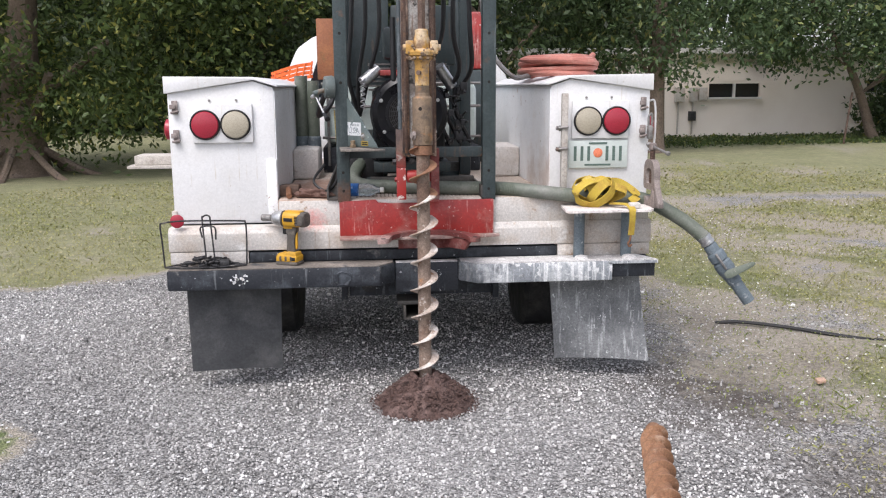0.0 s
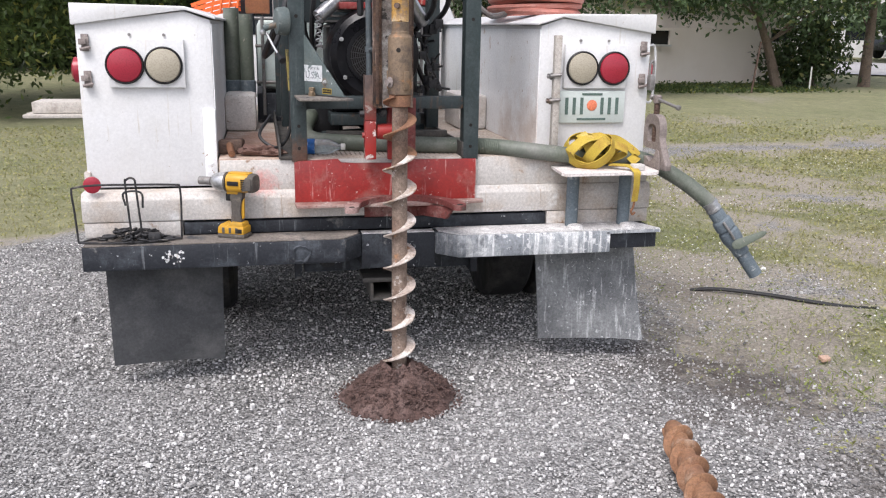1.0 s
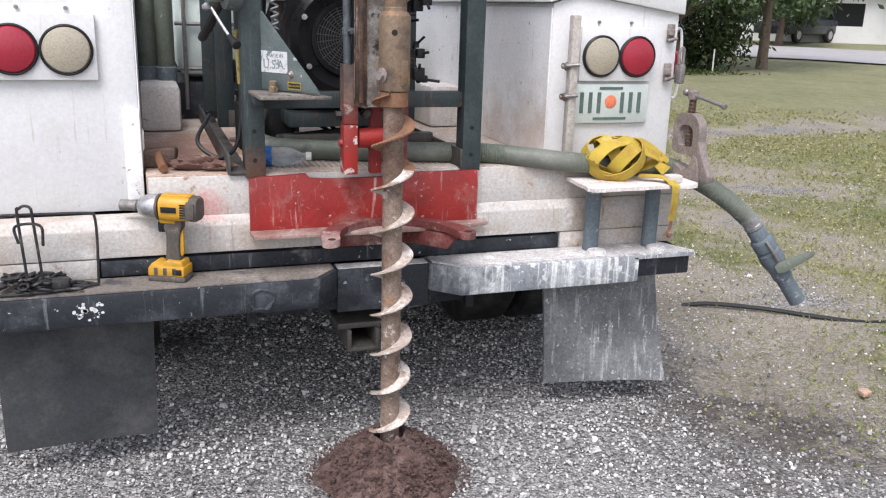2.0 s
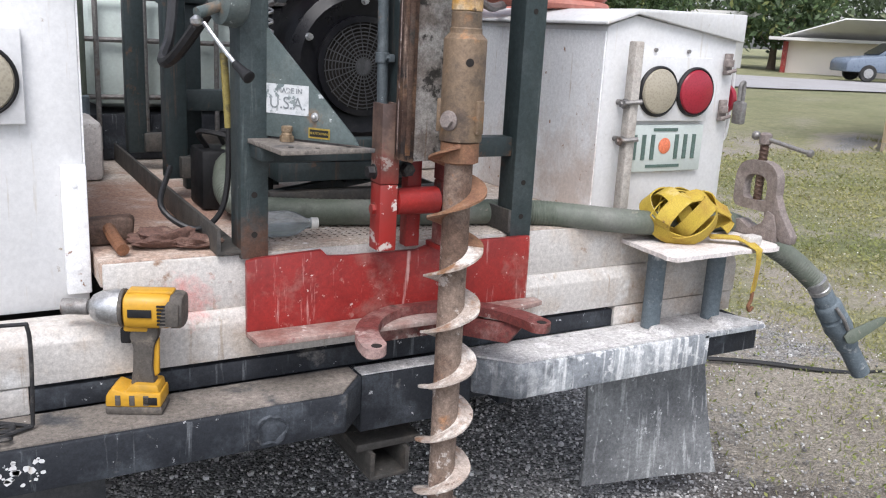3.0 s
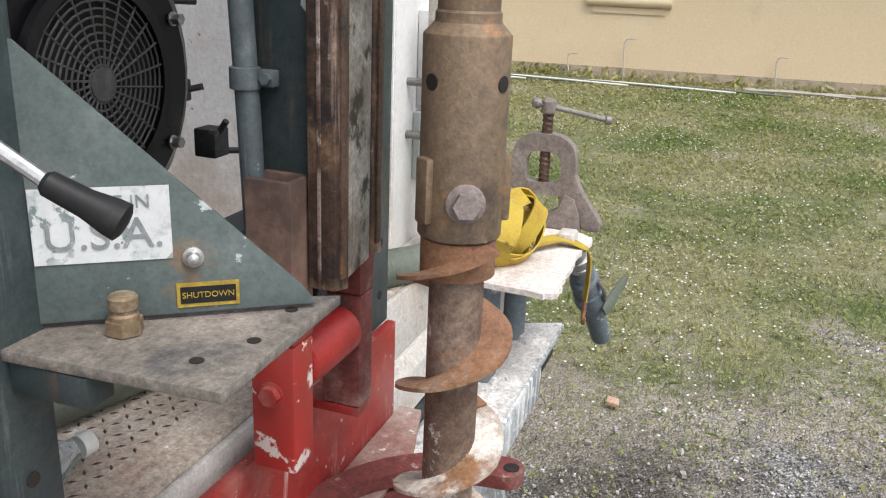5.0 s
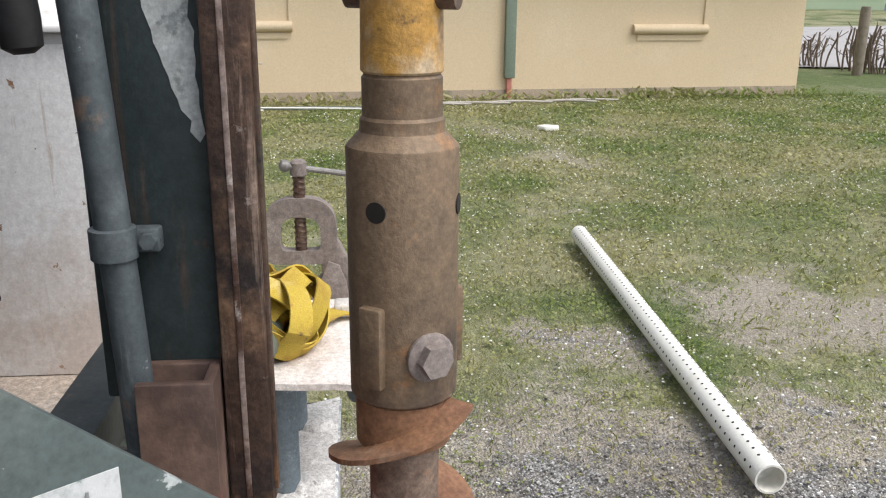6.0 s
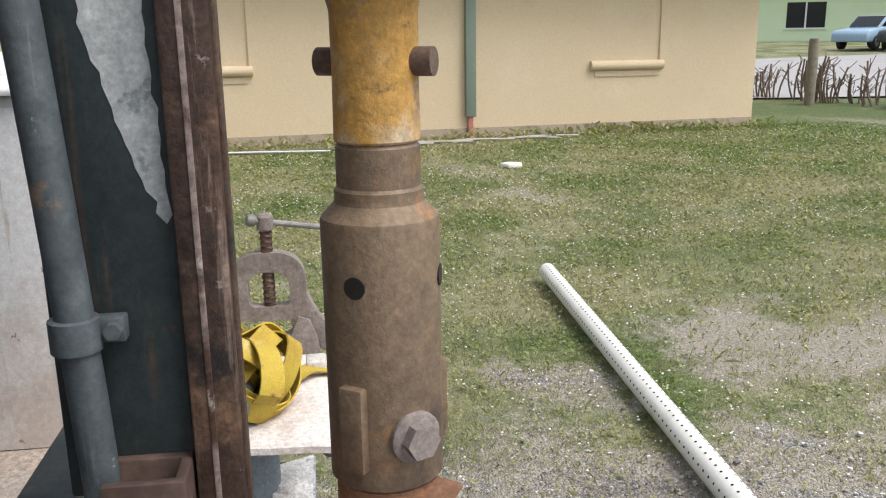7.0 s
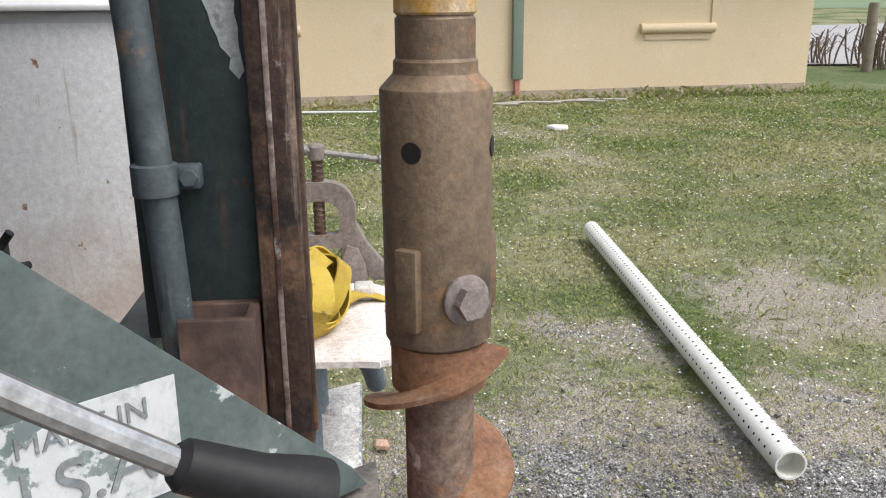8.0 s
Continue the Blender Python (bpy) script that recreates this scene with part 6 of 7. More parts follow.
def impact_wrench():
    w = thing("impact_wrench", (-0.405, 4.135, 0.653), "yellow and black cordless impact wrench standing on its battery", "power tool")
    m = pose(-0.4, 4.152, 0.653, 0, 0, -25) @ Matrix.Scale(0.95, 4)

    def put(name, bm, material, label=""):
        bm.transform(m)
        return part(name, bm, material, w, label)

    def squared(bm, zc):
        """Presses a round housing towards a rounded square."""
        for v in bm.verts:
            r, a = math.hypot(v.co.y, v.co.z - zc), math.atan2(v.co.z - zc, v.co.y)
            k = (abs(math.cos(a)) ** 3.2 + abs(math.sin(a)) ** 3.2) ** (-1 / 3.2)
            v.co.y, v.co.z = r * k * 0.96 * math.cos(a), zc + r * k * 0.96 * math.sin(a)
        return bm

    z = 0.235
    put("top_spine", box(B(), -0.012, 0.085, -0.018, 0.018, z + 0.036, z + 0.0445, 0.004), YELLOW_TOOL)
    put("side_shell", prism(B(), [(0.06, -0.0432, z - 0.03), (0.1, -0.0432, z - 0.026), (0.102, -0.0432, z + 0.022), (0.08, -0.0432, z + 0.03), (0.066, -0.0432, z + 0.008)], (0, 0.006, 0), 0.002), TOOL_GREY, "dark rear shell")
    put("nose_ring", lathe(B(), (-0.019, 0, z), (-1, 0, 0), [(0.0405, 0), (0.0425, 0.002), (0.0425, 0.007), (0.0405, 0.009)], 28, cap=False), TOOL_GREY)
    put("housing", squared(lathe(B(), (-0.018, 0, z), (1, 0, 0), [(0.034, 0), (0.04, 0.004), (0.042, 0.03), (0.041, 0.09), (0.036, 0.1)], 28), z), YELLOW_TOOL, "yellow plastic motor housing")
    put("rear_cap", squared(lathe(B(), (0.08, 0, z), (1, 0, 0), [(0.0385, 0), (0.041, 0.002), (0.0405, 0.018), (0.036, 0.026), (0.02, 0.028)], 28), z), TOOL_GREY, "black rear cap")
    for k in range(6):
        put("vent_slot", box(B(), 0.056, 0.074, -0.0435, -0.0395, z - 0.024 + 0.008 * k, z - 0.02 + 0.008 * k), BLACK_PLASTIC)
    put("nose", lathe(B(), (-0.022, 0, z), (-1, 0, 0), [(0.041, 0), (0.041, 0.02), (0.037, 0.046), (0.028, 0.064), (0.019, 0.07), (0.013, 0.076)], 28), STEEL, "bare metal hammer case")
    put("socket", lathe(B(), (-0.096, 0, z), (-1, 0, 0), [(0.012, 0), (0.0175, 0.002), (0.0175, 0.056), (0.012, 0.056), (0.012, 0.03)], 20), STEEL_DULL, "steel socket")
    prof = [(0.0, 0.2), (0.052, 0.2), (0.05, 0.175), (0.04, 0.15), (0.036, 0.1), (0.042, 0.06), (-0.012, 0.06), (-0.006, 0.1), (-0.004, 0.15), (-0.012, 0.175)]
    put("grip", prism(B(), [(x, -0.017, z_) for x, z_ in prof], (0, 0.034, 0), 0.006), TOOL_GREY, "dusty black rubber grip")
    put("grip_spine", prism(B(), [(0.034, -0.006, 0.075), (0.048, -0.006, 0.085), (0.05, -0.006, 0.17), (0.036, -0.006, 0.15)], (0, 0.012, 0), 0.003), YELLOW_TOOL)
    put("trigger", box(B(), -0.032, -0.008, -0.01, 0.01, 0.155, 0.19, 0.005), BLACK_PLASTIC)
    put("trigger_guard", box(B(), -0.022, 0.03, -0.02, 0.02, 0.186, 0.204, 0.005), YELLOW_TOOL)
    put("foot", prism(B(), [(-0.03, -0.031, 0.044), (0.055, -0.031, 0.044), (0.05, -0.031, 0.068), (0.0, -0.031, 0.07)], (0, 0.062, 0), 0.005), YELLOW_TOOL)
    put("battery", prism(B(), [(-0.062, -0.037, 0.018), (0.058, -0.037, 0.018), (0.058, -0.037, 0.05), (-0.02, -0.037, 0.052), (-0.045, -0.037, 0.062), (-0.06, -0.037, 0.045)], (0, 0.074, 0), 0.005), YELLOW_TOOL, "yellow and black battery pack")
    put("battery_base", box(B(), -0.062, 0.06, -0.038, 0.038, 0.0, 0.019, 0.005), TOOL_GREY)
    for k in range(3):
        put("battery_rib", box(B(), -0.04 + 0.03 * k, -0.028 + 0.03 * k, -0.0385, -0.0365, 0.022, 0.046, 0.001), TOOL_GREY)
    put("battery_latch", box(B(), -0.0645, -0.058, -0.02, 0.02, 0.02, 0.045, 0.003), BLACK_PLASTIC)
    put("maker_bar", box(B(), -0.005, 0.045, -0.0438, -0.0415, z - 0.008, z + 0.01, 0.001), BLACK_PLASTIC, "dark bar in place of lettering")
    put("rating_bar", box(B(), 0.02, 0.05, -0.0385, -0.0368, 0.024, 0.042, 0.001), BLACK_PLASTIC)


impact_wrench()


def wire_rack():
    r = thing("wire_rack", (-0.8, 4.15, 0.653), "bent steel wire rack standing on the bumper", "rack")
    part("frame_wire", tube(B(), [(-0.985, 4.10, 0.662), (-0.99, 4.10, 0.78), (-0.995, 4.10, 0.86), (-0.98, 4.10, 0.875), (-0.9, 4.105, 0.882), (-0.75, 4.12, 0.879), (-0.62, 4.13, 0.874), (-0.603, 4.13, 0.865), (-0.6, 4.13, 0.8), (-0.605, 4.13, 0.662)], 0.0042, 8, 6), GUNK, r, "dark bent wire frame")
    part("loop_wire", tube(B(), [(-0.79, 4.11, 0.665), (-0.8, 4.105, 0.88), (-0.795, 4.105, 0.9), (-0.78, 4.105, 0.908), (-0.765, 4.105, 0.9), (-0.762, 4.105, 0.87), (-0.75, 4.11, 0.665)], 0.0042, 8, 6), GUNK, r)
    part("loop_wire", tube(B(), [(-0.805, 4.11, 0.8), (-0.808, 4.105, 0.85), (-0.745, 4.105, 0.85), (-0.742, 4.11, 0.79)], 0.0042, 8, 6), GUNK, r)
    part("foot_wire", tube(B(), [(-0.985, 4.10, 0.66), (-0.85, 4.075, 0.66), (-0.7, 4.09, 0.66), (-0.605, 4.13, 0.66)], 0.0042, 8, 6), GUNK, r)
    part("foot_wire", tube(B(), [(-0.985, 4.10, 0.66), (-0.9, 4.18, 0.66), (-0.7, 4.18, 0.66), (-0.605, 4.13, 0.66)], 0.0042, 8, 6), GUNK, r)


wire_rack()


def chain_heap():
    c = thing("chain_heap", (-0.8, 4.13, 0.653), "tangled dark steel chain and fittings on the bumper", "chain")
    rng = random.Random(5)
    for k in range(46):
        x, y = rng.gauss(-0.79, 0.075), rng.gauss(4.135, 0.025)
        x, y = min(-0.66, max(-0.93, x)), min(4.19, max(4.08, y))
        z = 0.662 + rng.random() * 0.045 * max(0.1, 1 - abs(x + 0.8) / 0.15)
        a, t_ = rng.uniform(0, 6.28), rng.uniform(-0.7, 0.7)
        pts = []
        for i in range(13):
            th = 2 * math.pi * i / 12
            u_, v_ = 0.021 * math.cos(th), 0.012 * math.sin(th)
            pts.append((x + u_ * math.cos(a) - v_ * math.sin(a) * math.cos(t_), y + u_ * math.sin(a) + v_ * math.cos(a) * math.cos(t_), z + v_ * math.sin(t_)))
        part("link", tube(B(), pts, 0.0042, 6, 1), GUNK, c)
    bm = box(B(), -0.73, -0.68, 4.09, 4.13, 0.655, 0.69, 0.008)
    part("shackle_block", bm, GUNK, c)


chain_heap()


# ---- things on the bed ----
def crumple(name, c, sx, sy, sz, material, label, category, seed):
    bm = B()
    bmesh.ops.create_icosphere(bm, subdivisions=4, radius=1)
    for v in bm.verts:
        p = v.co.copy()
        k = 1 + 0.35 * noise.noise(p * 1.7 + Vector((seed, 0, 0))) + 0.18 * noise.noise(p * 4.5 + Vector((0, seed, 0)))
        v.co = Vector((c[0] + p.x * sx * k, c[1] + p.y * sy * k, max(c[2], c[2] + (p.z * 0.5 + 0.45) * sz * k)))
    return tagged(part(name, bm, material, None, at=c), label, category)


crumple("work_glove", (-0.30, 4.33, 0.956), 0.075, 0.04, 0.045, GLOVE, "crumpled dirty brown leather glove on the bed", "glove", 2)
crumple("rag", (-0.235, 4.30, 0.956), 0.05, 0.03, 0.03, GLOVE, "dark brown rag beside the glove", "rag", 7)
hm = thing("hammer", (-0.415, 4.34, 0.956), "old rusty hammer head with a short wooden stub", "hammer")
part("head", prism(B(), [(-0.46, 4.37, 0.958), (-0.365, 4.37, 0.958), (-0.36, 4.37, 1.01), (-0.37, 4.37, 1.02), (-0.46, 4.37, 1.016)], (0.01, 0.045, 0), 0.006), RUST_DARK, hm, "brown iron head")
part("handle", tube(B(), [(-0.415, 4.39, 1.0), (-0.41, 4.33, 0.985), (-0.402, 4.262, 0.972)], 0.014, 10, 4), RUST, hm, "pale worn stub")


def bottle():
    b_ = thing("water_bottle", (-0.04, 4.35, 0.956), "clear plastic water bottle with blue label lying down", "bottle")
    p, d = Vector((-0.135, 4.365, 0.988)), Vector((0.98, -0.17, 0)).normalized()
    part("body", lathe(B(), p, d, [(0.02, 0), (0.03, 0.006), (0.032, 0.05), (0.029, 0.06), (0.032, 0.07), (0.032, 0.13), (0.028, 0.15), (0.013, 0.175), (0.013, 0.19)], 24), CLEAR, b_, "clear ribbed plastic")
    part("label_wrap", lathe(B(), p + d * 0.02, d, [(0.0325, 0), (0.0328, 0.001), (0.0328, 0.055), (0.0325, 0.056)], 24, cap=False), BLUE_LABEL, b_, "blue paper wrap")
    part("cap", lathe(B(), p + d * 0.186, d, [(0.014, 0), (0.014, 0.016), (0.012, 0.018)], 18), PVC, b_)


bottle()


def caged_tank():
    t_ = thing("water_tank", (0.15, 5.9, 1.1), "pale translucent plastic water tank in a dark metal cage", "tank")
    bx("bladder", (-0.29, 0.70, 5.62, 6.2, 1.14, 1.53), TANK, t_, "pale green white plastic", 0.05)
    for z in (1.18, 1.375, 1.52):
        part("cage_bar", cyl(B(), (-0.3, 5.6, z), (0.72, 5.6, z), 0.009, n=8), STEEL_DULL, t_)
    for x in (-0.26, -0.1, 0.15, 0.4, 0.62):
        part("cage_bar", cyl(B(), (x, 5.59, 1.0), (x, 5.59, 1.53), 0.009, n=8), STEEL_DULL, t_)
    bx("pallet", (-0.3, 0.72, 5.6, 6.2, 0.957, 1.12), BLACK, t_, "dark base frame", 0.01)


caged_tank()


def standing_pipes():
    for i, (x, y, r, top) in enumerate(((-0.42, 5.52, 0.04, 1.57), (-0.345, 5.48, 0.036, 1.54))):
        g = thing("green_pipe", (x, y, 1.132), "dark green plastic pipe standing on end in the bed", "pipe", "green pipes")
        part("pipe", lathe(B(), (x, y, 1.132), (0, 0, 1), [(r, 0), (r, top - 1.132), (r - 0.005, top - 1.132), (r - 0.005, top - 1.2)], 20), HOSE, g)
        part("cap", lathe(B(), (x, y, 1.133), (0, 0, 1), [(r + 0.006, 0), (r + 0.006, 0.06), (r, 0.065)], 20, cap=False), BLUE_GREY, g)


standing_pipes()
br = thing("steel_column", (-0.31, 6.25, 0.956), "rust brown steel tool column with a blue box behind", "column")
bx("stand", (-0.3, -0.25, 6.26, 6.32, 0.957, 1.55), GREEN, br, "", 0.003)
bx("column", (-0.355, -0.21, 6.22, 6.36, 1.553, 1.97), BROWN_TANK, br, "rust primer steel", 0.006)
bx("blue_can", (-0.205, -0.15, 6.22, 6.36, 1.8, 2.0), surf("blue_can_paint", (0.08, 0.3, 0.45), rough=0.4, bump=0), br, "faded blue can", 0.01)
part("hook_chain", tube(B(), [(-0.21, 6.2, 1.86), (-0.19, 6.19, 1.8), (-0.185, 6.19, 1.66), (-0.186, 6.19, 1.52)], 0.008, 8, 6), STEEL, br)
ht = thing("hydraulic_tank", (0.0, 5.0, 1.02), "dark grey green steel hydraulic tank behind the engine", "tank")
bx("tank", (-0.12, 0.12, 4.98, 5.3, 1.5, 2.05), GREEN, ht, "", 0.01)
bx("leg", (-0.1, -0.05, 5.0, 5.05, 0.957, 1.5), GREEN, ht, "", 0.003)
bx("leg", (0.05, 0.1, 5.0, 5.05, 0.957, 1.5), GREEN, ht, "", 0.003)
bx("valve_bank", (0.13, 0.5, 5.0, 5.2, 1.62, 1.95), GREEN, ht, "", 0.01)
rc = thing("red_canister", (0.78, 6.3, 0.956), "red fuel canister standing by the cab", "canister")
bx("body", (0.73, 0.86, 6.25, 6.5, 1.62, 2.02), RED, rc, "", 0.02)
bx("stand", (0.73, 0.86, 6.25, 6.5, 0.957, 1.615), GREEN, rc, "", 0.01)


def orange_roll():
    o = thing("safety_fence", (-0.52, 6.1, 1.52), "folded orange plastic safety fence on the tool box", "safety fence")
    for k in range(4):
        z = 1.515 + 0.028 * k
        part("fold", band(B(), [(-0.66, 6.05 + 0.01 * k, z - 0.01), (-0.57, 6.06, z + 0.02), (-0.48, 6.07, z + 0.045), (-0.38, 6.08, z + 0.06)], 0.022, 0.006, 4), ORANGE, o)
    for k in range(6):
        x = -0.65 + 0.05 * k
        part("mesh_strand", cyl(B(), (x, 6.06, 1.51 + 0.012 * k), (x + 0.02, 6.07, 1.6 + 0.015 * k), 0.007, n=6), ORANGE, o)


orange_roll()


def red_hose_coil():
    c = thing("hose_coil", (1.12, 5.0, 1.55), "faded red hose coiled flat on the tool box lid", "hose")
    pts = []
    for k in range(12 * 16 + 1):
        a = 2 * math.pi * k / 16
        turn = k / 16
        r = 0.30 - 0.03 * (int(turn) % 3) + 0.012 * math.sin(k * 0.7)
        z = 1.567 + 0.026 * (int(turn) // 3) + 0.01 * math.sin(k * 0.31)
        pts.append((1.09 + r * math.cos(a) * 0.68, 5.0 + r * math.sin(a) * 1.2, z))
    part("hose", tube(B(), pts, 0.016, 8, 1), HOSE_RED, c)
    part("free_end", tube(B(), [(0.9, 4.85, 1.555), (0.8, 4.8, 1.55), (0.7, 4.85, 1.66), (0.66, 4.9, 1.8), (0.64, 4.95, 2.0)], 0.014, 8, 6), STEEL_DULL, c, "grey hose end running up")


red_hose_coil()
pl = thing("boards", (-1.1, 4.8, 1.1), "weathered boards strapped to the tool box side", "board")
bx("board", (-1.27, -0.985, 4.62, 4.86, 1.085, 1.10), WOOD_GREY, pl, "pale thin board", 0.002)
bx("board", (-1.24, -0.985, 4.66, 4.84, 1.102, 1.15), WOOD_GREY, pl, "grey board", 0.003)
bt = thing("battery_box", (-0.05, 4.95, 0.956), "black battery with cables between the rails", "battery")
bx("case", (-0.13, 0.07, 4.68, 4.82, 0.957, 1.12), BLACK_PLASTIC, bt, "", 0.01)
for k in range(4):
    part("cable", tube(B(), [(-0.1 + 0.05 * k, 4.74, 1.12), (-0.13 + 0.06 * k, 4.7, 1.17), (-0.03 + 0.08 * k, 4.62, 1.15 + 0.01 * k), (0.1 + 0.05 * k, 4.6, 1.08), (0.2 + 0.03 * k, 4.7, 1.02)], 0.007, 6, 6), HOSE_BLACK, bt)


bx("top_rust_strip", (0.913, 0.9155, 4.34, 6.4, 1.462, 1.484), RUST, rbox, "rust stained top seam", 0)


def deck_treads():
    """Raised treads of the bed plate near its rear edge."""
    bm = B()
    for j in range(26):
        for i in range(34):
            x, y = -0.07 + i * 0.02, 4.31 + j * 0.02
            a = radians(45 if (i + j) % 2 else -45)
            c, s = math.cos(a), math.sin(a)
            vs = []
            for u_, v_, z in ((-0.007, 0, 0), (0, -0.0022, 0), (0.007, 0, 0), (0, 0.0022, 0), (0, 0, 0.0018)):
                vs.append(bm.verts.new((x + u_ * c - v_ * s, y + u_ * s + v_ * c, 0.9552 + z)))
            for q in range(4):
                bm.faces.new((vs[q], vs[(q + 1) % 4], vs[4]))
    o = part("tread_pattern", bm, RUST_DARK, truck, "raised diamond treads", smooth=0)
    o["kind"] = "stuff"


deck_treads()


# ---- loose things on the ground ----
def pvc_pipe():
    p = thing("perforated_pipe", (3.3, 2.65, 0), "white perforated drain pipe lying on the lawn", "pipe")
    a, b_ = Vector((1.90, 2.70, 0.062)), Vector((4.83, 2.60, 0.07))
    d = (b_ - a).normalized()
    L = (b_ - a).length
    part("pipe", lathe(B(), a, d, [(0.046, 0.08), (0.046, 0.0), (0.053, 0), (0.053, L), (0.046, L), (0.046, L - 0.08)], 32), PVC, p, "white plastic pipe")
    u, w = basis(d)
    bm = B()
    # Black discs on the pipe wall replace the shade in its holes.
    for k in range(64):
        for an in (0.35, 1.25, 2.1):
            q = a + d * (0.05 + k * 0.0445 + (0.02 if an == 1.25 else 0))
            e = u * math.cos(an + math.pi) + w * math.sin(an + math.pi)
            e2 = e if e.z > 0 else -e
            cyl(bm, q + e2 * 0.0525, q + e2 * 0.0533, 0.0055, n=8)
    o = part("drain_hole", bm, HOLE_SHADE, p)
    o["kind"] = "stuff"


pvc_pipe()
bh = thing("black_hose", (2.5, 5.0, 0), "thin black hose lying across the gravel edge", "hose")
part("hose", tube(B(), [(2.2, 5.2, -0.016), (2.33, 5.13, 0.006), (2.55, 4.98, 0.01), (2.78, 4.79, 0.006), (2.95, 4.72, -0.008), (3.1, 4.7, -0.015)], 0.012, 8, 6), HOSE_BLACK, bh)
tagged(part("brick_chip", prism(B(), [(2.24, 3.98, 0), (2.29, 3.99, 0), (2.3, 4.03, 0), (2.25, 4.03, 0)], (0, 0, 0.018), 0.003), surf("pale_brick", (0.5, 0.33, 0.24), bump=0.2), None, at=(2.27, 4.0, 0)), "small pale brick chip on the gravel", "brick chip")
tagged(part("litter", prism(B(), [(9.55, 1.66, -0.005), (9.72, 1.62, -0.005), (9.8, 1.78, -0.005), (9.7, 1.9, -0.005), (9.58, 1.82, -0.005)], (0.01, 0, 0.05), 0.012), PVC, None, at=(9.68, 1.76, 0)), "crumpled white scrap lying in the grass", "litter")
rng = random.Random(8)
for k in range(7):
    y = 0.2 + k * 0.45 + rng.uniform(-0.2, 0.2)
    x = 12.35 - 0.103 * y + rng.uniform(-0.15, 0.1)
    a = rng.uniform(-0.12, 0.12)
    L = rng.uniform(0.5, 1.4)
    st = part("stick", tube(B(), [(x, y, 0.02), (x + a * 0.4, y + L / 2, 0.035), (x + a, y + L, 0.02)], 0.018, 6, 3), WOOD_GREY, None, at=(x, y, 0))
    tagged(st, "bare pale stick lying by the house wall", "stick", "sticks by the wall")
for k in range(6):
    y = 3.2 + k * 0.7
    gp = part("bamboo_pole", tube(B(), [(11.9 - 0.1 * y, y, 0.02), (11.95 - 0.1 * y, y + 1.5, 0.03), (11.8 - 0.1 * y, y + 2.9, 0.02)], 0.014, 6, 3), PVC if k % 2 else HOSE, None, at=(12, y, 0))
    tagged(gp, "thin pale pole on the grass", "pole", "poles by the wall")


# ---- houses, street and trees ----
def slab_wall(bm, o, u, length, height, thick, openings):
    """A wall along u from o, its face towards the left of u, with holes (u0, u1, z0, z1) through it."""
    o, u = Vector(o), Vector(u).normalized()
    n = Vector((-u.y, u.x, 0))
    us = sorted({0.0, length, *[v for q in openings for v in q[:2]]})
    zs = sorted({0.0, height, *[v for q in openings for v in q[2:]]})
    for i in range(len(us) - 1):
        for j in range(len(zs) - 1):
            cu, cz = (us[i] + us[i + 1]) / 2, (zs[j] + zs[j + 1]) / 2
            if any(q[0] < cu < q[1] and q[2] < cz < q[3] for q in openings):
                continue
            p = [o + u * us[i] + Vector((0, 0, zs[j])), o + u * us[i + 1] + Vector((0, 0, zs[j])), o + u * us[i + 1] + Vector((0, 0, zs[j + 1])), o + u * us[i] + Vector((0, 0, zs[j + 1]))]
            prism(bm, [tuple(x) for x in p], tuple(-n * thick))
    bmesh.ops.remove_doubles(bm, verts=bm.verts, dist=0.0005)
    return bm


def obox(bm, o, u, u0, u1, d0, d1, z0, z1, bevel=0.0):
    """A box in the wall's own frame: along u, out from the face, and up."""
    o, u = Vector(o), Vector(u).normalized()
    n = Vector((-u.y, u.x, 0))
    p = [o + u * a + n * d + Vector((0, 0, z0)) for a, d in ((u0, d0), (u1, d0), (u1, d1), (u0, d1))]
    return prism(bm, [tuple(x) for x in p], (0, 0, z1 - z0), bevel)


def tan_house():
    h = thing("tan_house", (15.5, 4, 0), "tan stucco house with boarded windows and grey downspout", "house")
    u = Vector((-0.103, 1, 0)).normalized()
    o = tuple(Vector((13.31, -3.3, -0.1)) + u * 0.13)
    y = (lambda v: (v + 3.3) * 1.005 - 0.13)
    ops = [(y(-1.43), y(-0.29), 1.21, 2.3), (y(5.0), y(6.1), 1.25, 2.3), (y(8.25), y(9.35), 1.3, 2.3)]
    part("wall", slab_wall(B(), o, u, y(10.75), 2.8, 0.2, ops), STUCCO, h, "tan stucco wall")
    part("side_wall", slab_wall(B(), Vector(o) + Vector((7, 0.72, 0)), (-1, -0.103, 0), 7.0, 2.8, 0.2, []), STUCCO, h)
    part("side_wall", slab_wall(B(), Vector(o) + u * y(10.75), (1, 0.103, 0), 7.0, 2.8, 0.2, []), STUCCO, h)
    for u0, u1, z0, z1 in ops[:2]:
        w = part("boarded_window", obox(B(), o, u, u0, u1, -0.06, -0.03, z0, z1), STUCCO, h, "board painted tan")
        bm = B()
        lathe(bm, Vector(o) + u * (u0 - 0.05) + Vector((-0.02, 0, z0 - 0.07)), u, [(0.075, 0), (0.075, u1 - u0 + 0.1)], 16)
        part("sill", bm, STUCCO, w, "rounded sill")
        part("sill_strip", obox(B(), o, u, u0 + 0.03, u1 - 0.03, 0.0, 0.02, z0 - 0.24, z0 - 0.16), STUCCO, w)
    u0, u1, z0, z1 = ops[2]
    w = part("window", obox(B(), o, u, u0, u1, -0.12, -0.1, z0, z1), DARK_GLASS, h, "dark louvred window")
